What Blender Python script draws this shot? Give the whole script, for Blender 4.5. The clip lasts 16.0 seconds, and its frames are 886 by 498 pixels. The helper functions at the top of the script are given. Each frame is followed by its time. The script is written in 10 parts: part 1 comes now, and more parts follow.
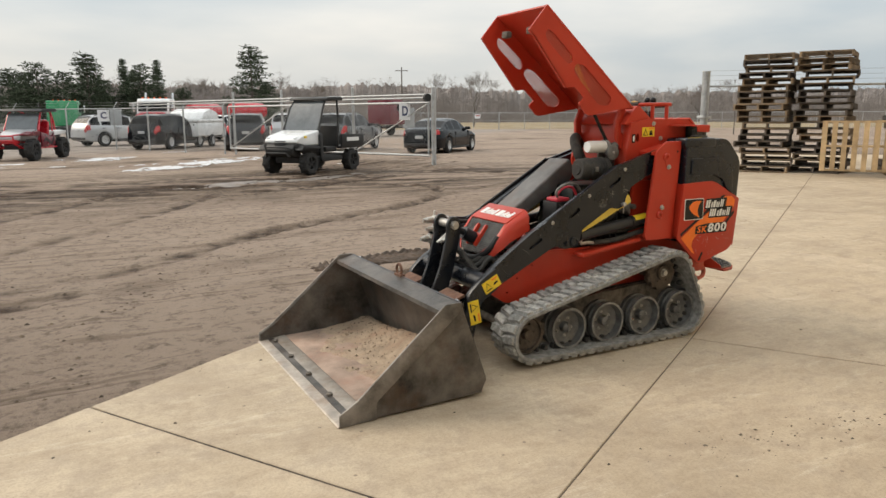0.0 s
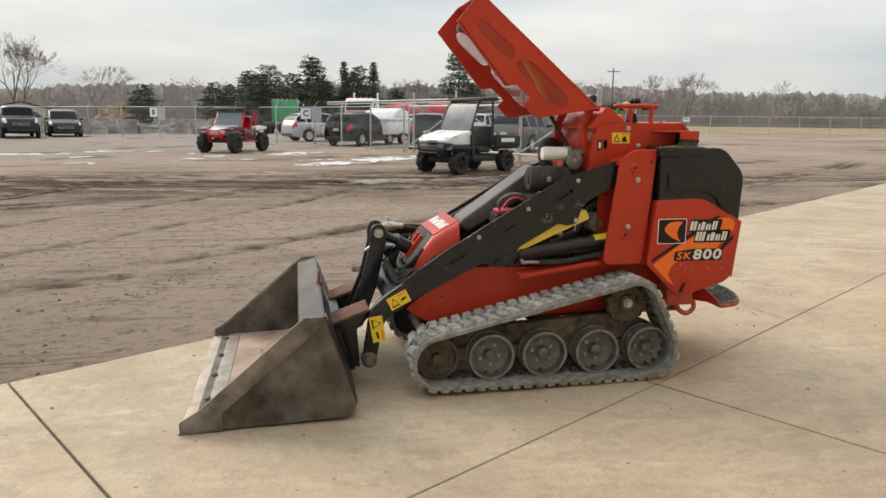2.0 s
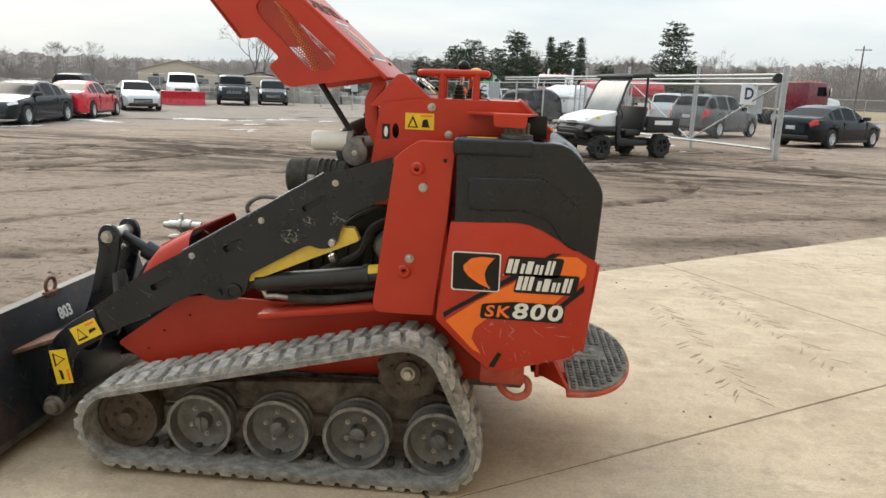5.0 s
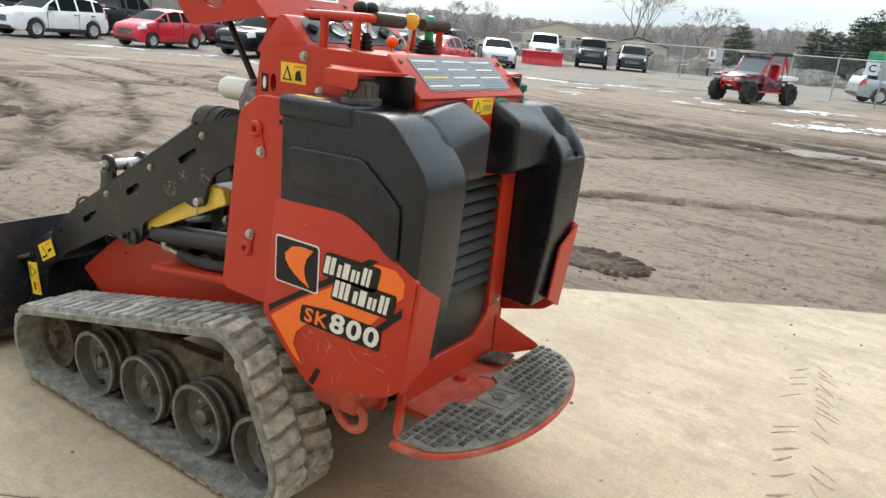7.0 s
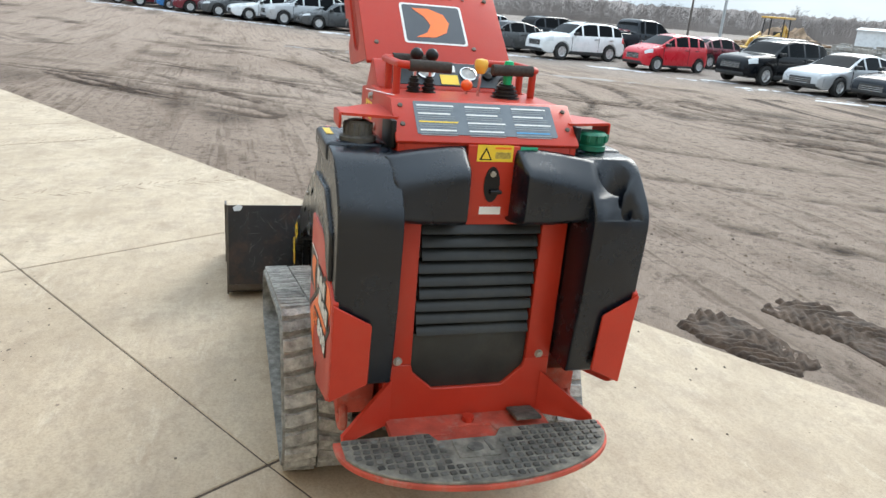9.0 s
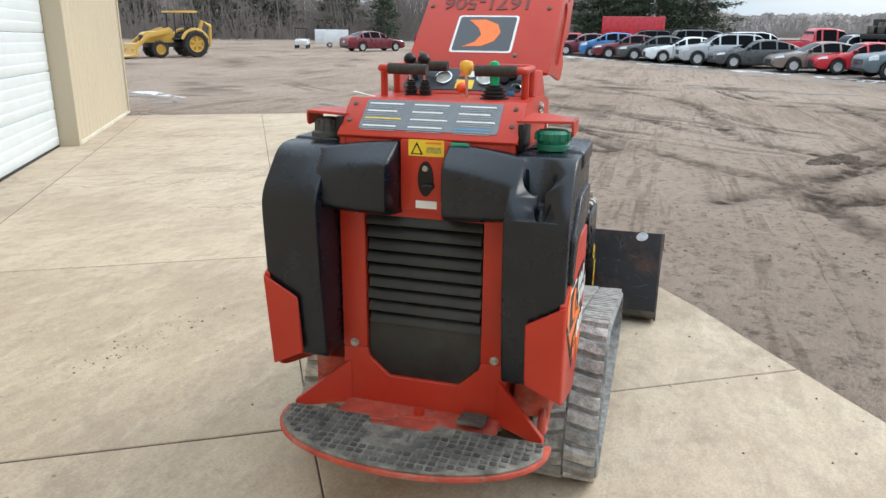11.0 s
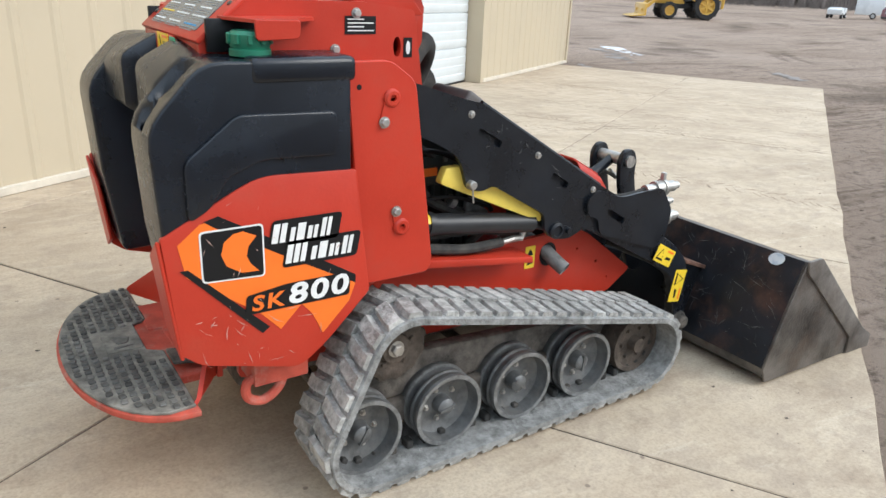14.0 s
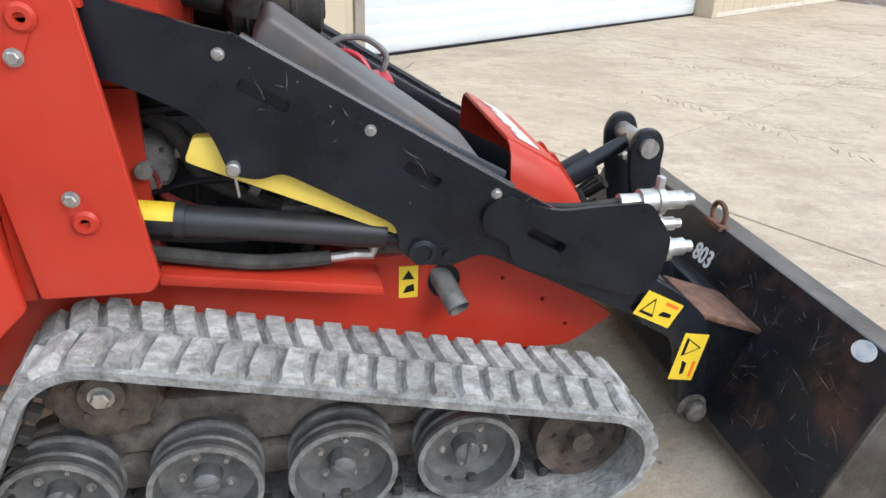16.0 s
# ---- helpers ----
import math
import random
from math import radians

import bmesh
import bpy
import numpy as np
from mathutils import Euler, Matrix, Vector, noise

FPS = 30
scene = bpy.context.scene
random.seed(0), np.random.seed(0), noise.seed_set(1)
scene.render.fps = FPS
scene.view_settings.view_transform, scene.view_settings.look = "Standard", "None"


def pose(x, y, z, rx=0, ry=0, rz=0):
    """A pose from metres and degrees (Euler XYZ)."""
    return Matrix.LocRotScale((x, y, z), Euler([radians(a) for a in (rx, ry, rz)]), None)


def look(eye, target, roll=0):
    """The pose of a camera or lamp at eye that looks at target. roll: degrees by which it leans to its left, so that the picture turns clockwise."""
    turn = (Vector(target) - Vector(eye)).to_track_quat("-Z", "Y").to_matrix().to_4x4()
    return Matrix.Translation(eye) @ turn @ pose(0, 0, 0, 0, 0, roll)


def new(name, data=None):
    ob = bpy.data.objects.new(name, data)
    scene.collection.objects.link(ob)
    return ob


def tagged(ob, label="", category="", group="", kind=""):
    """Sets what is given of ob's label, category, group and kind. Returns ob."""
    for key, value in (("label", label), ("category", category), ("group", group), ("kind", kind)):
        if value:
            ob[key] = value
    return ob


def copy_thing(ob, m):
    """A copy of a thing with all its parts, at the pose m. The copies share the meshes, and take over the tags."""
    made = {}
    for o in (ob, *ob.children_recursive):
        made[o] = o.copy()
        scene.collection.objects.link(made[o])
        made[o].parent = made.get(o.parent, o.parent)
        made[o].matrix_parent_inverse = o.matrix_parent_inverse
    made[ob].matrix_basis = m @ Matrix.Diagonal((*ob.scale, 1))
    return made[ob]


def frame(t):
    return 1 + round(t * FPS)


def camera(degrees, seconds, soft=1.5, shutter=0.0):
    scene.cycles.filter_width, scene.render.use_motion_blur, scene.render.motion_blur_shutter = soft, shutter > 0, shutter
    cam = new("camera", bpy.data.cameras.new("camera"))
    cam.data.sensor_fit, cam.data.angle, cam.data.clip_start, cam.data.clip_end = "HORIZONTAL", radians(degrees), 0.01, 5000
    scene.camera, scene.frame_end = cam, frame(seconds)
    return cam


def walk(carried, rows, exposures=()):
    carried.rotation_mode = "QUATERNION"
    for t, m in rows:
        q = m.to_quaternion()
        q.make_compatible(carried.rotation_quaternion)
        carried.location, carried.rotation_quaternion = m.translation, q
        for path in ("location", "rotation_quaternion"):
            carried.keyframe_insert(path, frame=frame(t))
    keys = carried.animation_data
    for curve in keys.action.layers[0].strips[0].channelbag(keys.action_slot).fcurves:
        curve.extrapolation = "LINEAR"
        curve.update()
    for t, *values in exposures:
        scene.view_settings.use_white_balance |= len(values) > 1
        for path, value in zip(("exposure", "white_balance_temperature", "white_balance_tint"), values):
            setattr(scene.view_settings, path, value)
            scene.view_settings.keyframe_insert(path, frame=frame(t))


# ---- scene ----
# camera: a hand-held walk round the machine
cam = camera(62.92, 16.0)
ROWS = [
    (0.0, 3.528, 3.848, 1.411, 79.69, 0.23, 152.00),
    (0.5, 3.113, 3.969, 1.399, 78.00, -0.93, 158.00),
    (1.0, 2.685, 3.956, 1.391, 79.65, -2.42, 161.61),
    (1.5, 2.285, 3.969, 1.404, 80.10, -0.40, 165.25),
    (2.0, 1.895, 4.067, 1.412, 79.73, -0.62, 168.63),
    (2.5, 1.542, 3.933, 1.405, 79.88, -1.55, 170.68),
    (3.0, 1.224, 3.770, 1.415, 79.78, 0.46, 171.27),
    (3.5, 0.844, 3.631, 1.432, 79.31, -1.44, 175.06),
    (4.0, 0.511, 3.413, 1.420, 78.45, -1.57, 177.07),
    (4.5, 0.172, 3.143, 1.436, 78.77, 0.88, 179.28),
    (4.7, 0.019, 3.053, 1.425, 78.21, -0.26, -178.64),
    (6.8, -1.382, 1.998, 1.484, 74.45, -3.84, -149.09),
    (7.0, -1.492, 1.872, 1.477, 73.15, -5.21, -145.51),
    (7.5, -1.764, 1.576, 1.537, 71.33, -5.94, -135.80),
    (8.0, -2.061, 1.342, 1.634, 67.57, -7.06, -128.28),
    (8.5, -2.231, 1.051, 1.637, 73.47, -7.26, -118.13),
    (9.0, -2.357, 0.749, 1.678, 71.24, -4.73, -105.79),
    (9.5, -2.573, 0.431, 1.710, 71.80, -5.23, -97.66),
    (9.7, -2.599, 0.295, 1.693, 71.74, -3.38, -94.12),
    (11.8, -2.174, -1.224, 1.563, 73.03, -2.24, -59.76),
    (12.0, -2.084, -1.339, 1.541, 72.64, -2.36, -56.03),
    (12.5, -1.855, -1.647, 1.527, 71.09, -4.02, -49.26),
    (13.0, -1.537, -1.869, 1.493, 72.75, -4.30, -45.64),
    (13.5, -1.199, -1.995, 1.464, 71.05, -1.28, -39.64),
    (14.0, -0.862, -2.137, 1.461, 69.56, -2.29, -33.44),
    (14.5, -0.496, -2.090, 1.427, 68.50, -3.18, -29.18),
    (15.0, -0.131, -2.015, 1.397, 66.54, 0.29, -26.16),
    (15.5, 0.219, -1.956, 1.388, 64.53, -1.12, -19.71),
    (16.0, 0.520, -1.769, 1.372, 63.43, -2.10, -12.08),
]
EXPOSURES = [(0.0, 0.34, 7250, 11), (3.0, 0.42, 7000, 10), (4.6, 0.58, 6750, 8), (7.0, 0.78, 6400, 6), (7.8, 0.90, 6100, 5), (9.5, 0.70, 6050, 6), (12.5, 0.64, 6250, 8), (14.5, 0.66, 5950, 9), (16.0, 0.76, 5900, 11)]
walk(cam, [(t, pose(x, y, z, rx, ry, rz)) for t, x, y, z, rx, ry, rz in ROWS], EXPOSURES)


# overcast sky: pale Nishita sky under a broken grey cloud sheet, and a wide weak sun
world = bpy.data.worlds.new("world")
scene.world = world
world.use_nodes = True
wn, wl = world.node_tree.nodes, world.node_tree.links
wn.clear()
w_out = wn.new("ShaderNodeOutputWorld")
w_bg = wn.new("ShaderNodeBackground")
w_sky = wn.new("ShaderNodeTexSky")
w_sky.sky_type, w_sky.sun_disc = "NISHITA", False
SUN_ELEVATION, SUN_AZIMUTH = 36.0, -48.0
w_sky.sun_elevation, w_sky.sun_rotation = radians(SUN_ELEVATION), radians(90 - SUN_AZIMUTH)
w_sky.dust_density, w_sky.air_density = 4.0, 1.0
w_co = wn.new("ShaderNodeTexCoord")
w_map = wn.new("ShaderNodeMapping")
w_map.inputs["Scale"].default_value = (1.0, 1.6, 5.0)
w_map.inputs["Rotation"].default_value = (0.0, 0.06, 0.5)
w_noise = wn.new("ShaderNodeTexNoise")
w_noise.inputs["Scale"].default_value, w_noise.inputs["Detail"].default_value = 1.6, 7.0
w_noise.inputs["Roughness"].default_value = 0.5
w_ramp = wn.new("ShaderNodeValToRGB")
w_ramp.color_ramp.elements[0].position, w_ramp.color_ramp.elements[0].color = 0.35, (4.3, 5.15, 5.95, 1)
w_ramp.color_ramp.elements[1].position, w_ramp.color_ramp.elements[1].color = 0.66, (6.9, 7.2, 7.4, 1)
w_mix = wn.new("ShaderNodeMix")
w_mix.data_type = "RGBA"
w_mix.inputs["Factor"].default_value = 0.9
w_bg.inputs["Strength"].default_value = 0.1
wl.new(w_co.outputs["Generated"], w_map.inputs["Vector"])
wl.new(w_map.outputs["Vector"], w_noise.inputs["Vector"])
wl.new(w_noise.outputs["Fac"], w_ramp.inputs["Fac"])
wl.new(w_sky.outputs["Color"], w_mix.inputs["A"])
wl.new(w_ramp.outputs["Color"], w_mix.inputs["B"])
# an overcast sky is brighter overhead than at the horizon
w_sep = wn.new("ShaderNodeSeparateXYZ")
w_up = wn.new("ShaderNodeMapRange")
w_up.inputs["From Min"].default_value, w_up.inputs["From Max"].default_value = 0.05, 0.9
w_up.inputs["To Min"].default_value, w_up.inputs["To Max"].default_value = 0.92, 2.15
w_mul = wn.new("ShaderNodeMix")
w_mul.data_type, w_mul.blend_type = "RGBA", "MULTIPLY"
w_mul.inputs["Factor"].default_value = 1.0
wl.new(w_co.outputs["Generated"], w_sep.inputs["Vector"])
wl.new(w_sep.outputs["Z"], w_up.inputs["Value"])
wl.new(w_mix.outputs["Result"], w_mul.inputs["A"])
wl.new(w_up.outputs["Result"], w_mul.inputs["B"])
wl.new(w_mul.outputs["Result"], w_bg.inputs["Color"])
wl.new(w_bg.outputs["Background"], w_out.inputs["Surface"])
sun_data = bpy.data.lights.new("sun", "SUN")
sun_data.energy, sun_data.angle, sun_data.color = 1.3, radians(30), (1.0, 0.93, 0.84)
sun = new("sun", sun_data)
sa, se = radians(SUN_AZIMUTH), radians(SUN_ELEVATION)
sun.matrix_world = look((30 * math.cos(sa) * math.cos(se), 30 * math.sin(sa) * math.cos(se), 30 * math.sin(se)), (0, 0, 0))


# ---- materials ----
def mat(name, color, rough=0.6, metal=0.0, var=0.12, scale=6.0, bump=0.0, bscale=60.0, color2=None, stain=0.0, stain_scale=1.5,
        stain_color=(0.1, 0.085, 0.07), coat=0.0, per_object=0.0, spec=0.5, rvar=0.1):
    """A procedural surface: base colour with coarse and fine variation, stains, bump and uneven gloss."""
    m = bpy.data.materials.new(name)
    m.use_nodes = True
    nt = m.node_tree
    n, l = nt.nodes, nt.links
    b = n["Principled BSDF"]
    co = n.new("ShaderNodeTexCoord")
    geo = n.new("ShaderNodeNewGeometry")
    n1 = n.new("ShaderNodeTexNoise")
    n1.inputs["Scale"].default_value, n1.inputs["Detail"].default_value, n1.inputs["Roughness"].default_value = scale, 8.0, 0.65
    l.new(geo.outputs["Position"], n1.inputs["Vector"])
    c2 = color2 or tuple(c * (1 - var * 1.6) for c in color)
    c1 = color if color2 else tuple(min(1, c * (1 + var)) for c in color)
    r = n.new("ShaderNodeValToRGB")
    r.color_ramp.elements[0].position, r.color_ramp.elements[0].color = 0.32, (*c2, 1)
    r.color_ramp.elements[1].position, r.color_ramp.elements[1].color = 0.68, (*c1, 1)
    l.new(n1.outputs["Fac"], r.inputs["Fac"])
    col = r.outputs["Color"]
    if stain:
        n2 = n.new("ShaderNodeTexNoise")
        n2.inputs["Scale"].default_value, n2.inputs["Detail"].default_value, n2.inputs["Roughness"].default_value = stain_scale, 10.0, 0.7
        l.new(geo.outputs["Position"], n2.inputs["Vector"])
        r2 = n.new("ShaderNodeValToRGB")
        r2.color_ramp.elements[0].position, r2.color_ramp.elements[0].color = 0.5, (0, 0, 0, 1)
        r2.color_ramp.elements[1].position, r2.color_ramp.elements[1].color = 0.72, (stain, stain, stain, 1)
        l.new(n2.outputs["Fac"], r2.inputs["Fac"])
        mx = n.new("ShaderNodeMix")
        mx.data_type = "RGBA"
        l.new(r2.outputs["Color"], mx.inputs["Factor"])
        l.new(col, mx.inputs["A"])
        mx.inputs["B"].default_value = (*stain_color, 1)
        col = mx.outputs["Result"]
    if per_object:
        oi = n.new("ShaderNodeObjectInfo")
        hs = n.new("ShaderNodeHueSaturation")
        mr = n.new("ShaderNodeMapRange")
        mr.inputs["To Min"].default_value, mr.inputs["To Max"].default_value = 1 - per_object, 1 + per_object
        l.new(oi.outputs["Random"], mr.inputs["Value"])
        l.new(mr.outputs["Result"], hs.inputs["Value"])
        l.new(col, hs.inputs["Color"])
        col = hs.outputs["Color"]
    l.new(col, b.inputs["Base Color"])
    b.inputs["Metallic"].default_value = metal
    b.inputs["Specular IOR Level"].default_value = spec
    b.inputs["Coat Weight"].default_value = coat
    b.inputs["Coat Roughness"].default_value = 0.12
    rr = n.new("ShaderNodeMapRange")
    rr.inputs["To Min"].default_value, rr.inputs["To Max"].default_value = max(0.03, rough - rvar), min(1, rough + rvar)
    l.new(n1.outputs["Fac"], rr.inputs["Value"])
    l.new(rr.outputs["Result"], b.inputs["Roughness"])
    if bump:
        n3 = n.new("ShaderNodeTexNoise")
        n3.inputs["Scale"].default_value, n3.inputs["Detail"].default_value = bscale, 6.0
        l.new(geo.outputs["Position"], n3.inputs["Vector"])
        bp = n.new("ShaderNodeBump")
        bp.inputs["Strength"].default_value, bp.inputs["Distance"].default_value = min(1.0, bump), 0.01
        l.new(n3.outputs["Fac"], bp.inputs["Height"])
        l.new(bp.outputs["Normal"], b.inputs["Normal"])
    return m


RED = mat("red_paint", (0.465, 0.036, 0.017), 0.38, var=0.10, scale=3, bump=0.06, bscale=160, stain=0.4, stain_scale=6, stain_color=(0.31, 0.055, 0.032), coat=0.04, spec=0.34, rvar=0.14)
DUSTYRED = mat("dusty_red_paint", (0.46, 0.075, 0.045), 0.75, var=0.2, scale=14, stain=0.8, stain_scale=9, stain_color=(0.36, 0.27, 0.22))
BLACK = mat("black_paint", (0.009, 0.011, 0.015), 0.29, var=0.3, scale=5, bump=0.06, bscale=150, stain=0.14, stain_scale=8, stain_color=(0.05, 0.05, 0.052), spec=0.42, rvar=0.14)
PLASTIC = mat("black_plastic", (0.006, 0.009, 0.015), 0.27, var=0.3, scale=5, bump=0.10, bscale=420, stain=0.25, stain_scale=4, stain_color=(0.020, 0.025, 0.032), spec=0.45, rvar=0.14)
RUBBER = mat("track_rubber", (0.265, 0.262, 0.250), 0.9, var=0.32, scale=22, bump=0.8, bscale=80, stain=0.85, stain_scale=17, stain_color=(0.095, 0.09, 0.08))
RUBBER_LUG = mat("track_lug_rubber", (0.385, 0.375, 0.348), 0.9, var=0.3, scale=26, bump=0.8, bscale=90, stain=0.8, stain_scale=20, stain_color=(0.12, 0.11, 0.10), per_object=0.25)
DARKRUBBER = mat("dark_rubber", (0.035, 0.033, 0.03), 0.85, var=0.3, scale=20, stain=0.5, stain_scale=12, stain_color=(0.12, 0.10, 0.08))
TYRE = mat("tyre_rubber", (0.018, 0.018, 0.018), 0.85, var=0.2, scale=10, stain=0.4, stain_scale=5, stain_color=(0.08, 0.065, 0.05))
ROLLER = mat("roller_steel", (0.135, 0.137, 0.136), 0.45, 0.3, var=0.3, scale=18, bump=0.2, bscale=60, stain=0.8, stain_scale=11, stain_color=(0.19, 0.175, 0.155))
RUSTYWHEEL = mat("muddy_wheel", (0.085, 0.065, 0.05), 0.75, 0.1, var=0.35, scale=20, bump=0.5, bscale=60, stain=0.6, stain_scale=16, stain_color=(0.15, 0.125, 0.10))
GRIME = mat("grimy_steel", (0.13, 0.112, 0.094), 0.8, 0.1, var=0.5, scale=14, bump=0.8, bscale=40, stain=0.7, stain_scale=10, stain_color=(0.11, 0.09, 0.07))
STEELBOLT = mat("zinc_bolt", (0.46, 0.44, 0.41), 0.42, 0.8, var=0.2, scale=40)
CHROME = mat("chrome", (0.62, 0.62, 0.62), 0.2, 1.0, var=0.05, scale=30)
STEEL = mat("worn_steel", (0.112, 0.100, 0.088), 0.44, 0.4, var=0.55, scale=5, bump=0.2, bscale=80, stain=0.85, stain_scale=4, stain_color=(0.085, 0.048, 0.030), rvar=0.18)
# print and black parts, and the painted dark of some gaps and holes
INK = mat("black_ink_and_shade", (0.008, 0.008, 0.009), 0.42, var=0.1, spec=0.3)
WHITEINK = mat("white_ink", (0.74, 0.74, 0.72), 0.5, var=0.05, scale=20)
ORANGE = mat("orange_vinyl", (0.86, 0.17, 0.015), 0.4, var=0.05, scale=10)
YELLOW = mat("yellow_label", (0.80, 0.56, 0.03), 0.45, var=0.06, scale=20)
YELLOWDARK = mat("yellow_print", (0.46, 0.34, 0.06), 0.5, var=0.3, scale=160)
YELLOWBAR = mat("yellow_paint", (0.80, 0.60, 0.10), 0.5, var=0.07, scale=8, stain=0.3, stain_scale=12, stain_color=(0.3, 0.2, 0.06))
REDINK = mat("red_ink", (0.45, 0.02, 0.02), 0.5)
BLUE = mat("blue_ink", (0.05, 0.28, 0.55), 0.5)
GREENLABEL = mat("green_label", (0.03, 0.35, 0.2), 0.5)
PRINTGREY = mat("print_grey", (0.25, 0.27, 0.28), 0.35)
PANEL = mat("instruction_panel", (0.105, 0.122, 0.14), 0.2, var=0.1, scale=30, spec=0.8)
DASH = mat("dash_plastic", (0.035, 0.045, 0.055), 0.45, var=0.2, scale=20)
GAUGE = mat("gauge_face", (0.45, 0.45, 0.43), 0.3, var=0.2, scale=60)
FOAM = mat("foam_grip", (0.05, 0.043, 0.038), 0.9, var=0.25, scale=60, bump=0.5, bscale=300)
CAPGREY = mat("grey_cap", (0.10, 0.095, 0.085), 0.6, var=0.3, scale=30)
GREEN = mat("green_cap", (0.015, 0.16, 0.09), 0.45, var=0.15, scale=20)
GREENGRIP = mat("green_grip", (0.0, 0.40, 0.15), 0.35, var=0.05)
YELLOWKNOB = mat("yellow_knob", (0.80, 0.47, 0.06), 0.35, var=0.06)
ORANGEKNOB = mat("orange_knob", (0.88, 0.13, 0.02), 0.35, var=0.04)
LOUVRE = mat("louvre_plastic", (0.018, 0.020, 0.020), 0.45, var=0.3, scale=9, stain=0.4, stain_scale=5, stain_color=(0.075, 0.068, 0.055))
MATRUBBER = mat("mat_rubber", (0.22, 0.203, 0.172), 0.9, var=0.4, scale=14, bump=0.4, bscale=90, stain=0.95, stain_scale=5, stain_color=(0.03, 0.031, 0.033))
MATSTUD = mat("mat_stud_rubber", (0.105, 0.100, 0.090), 0.7, var=0.4, scale=20, stain=0.9, stain_scale=5, stain_color=(0.028, 0.029, 0.031), per_object=0.5)


def node(nt, kind, **values):
    n = nt.nodes.new(kind)
    for k, v in values.items():
        n.inputs[k.replace("_", " ")].default_value = v
    return n


def ramp(nt, fac, stops):
    r = nt.nodes.new("ShaderNodeValToRGB")
    e = r.color_ramp.elements
    while len(e) < len(stops):
        e.new(0.5)
    for el, (p, c) in zip(e, stops):
        el.position, el.color = p, (*c, 1) if len(c) == 3 else c
    nt.links.new(fac, r.inputs["Fac"])
    return r.outputs["Color"]


def mixed(nt, a, b, fac, mode="MIX"):
    m = nt.nodes.new("ShaderNodeMix")
    m.data_type, m.blend_type = "RGBA", mode
    for sock, v in (("A", a), ("B", b), ("Factor", fac)):
        s = [q for q in m.inputs if q.name == sock and (q.type == "RGBA" if sock != "Factor" else q.type == "VALUE")][0]
        if isinstance(v, bpy.types.NodeSocket):
            nt.links.new(v, s)
        else:
            s.default_value = v if sock == "Factor" else (*v, 1)
    return [q for q in m.outputs if q.type == "RGBA"][0]


def noisy(nt, scale, detail=8.0, rough=0.6, stretch=None, turn=0.0):
    geo = nt.nodes.new("ShaderNodeNewGeometry")
    n = node(nt, "ShaderNodeTexNoise", Scale=scale, Detail=detail, Roughness=rough)
    if stretch:
        mp = node(nt, "ShaderNodeMapping", Scale=stretch, Rotation=(0, 0, turn))
        nt.links.new(geo.outputs["Position"], mp.inputs["Vector"])
        nt.links.new(mp.outputs["Vector"], n.inputs["Vector"])
    else:
        nt.links.new(geo.outputs["Position"], n.inputs["Vector"])
    return n.outputs["Fac"]


def bumped(nt, layers):
    """Stacks (height, strength, distance) bumps; returns the normal."""
    last = None
    for h, strength, dist in layers:
        b = node(nt, "ShaderNodeBump", Strength=strength, Distance=dist)
        nt.links.new(h, b.inputs["Height"])
        if last:
            nt.links.new(last, b.inputs["Normal"])
        last = b.outputs["Normal"]
    return last


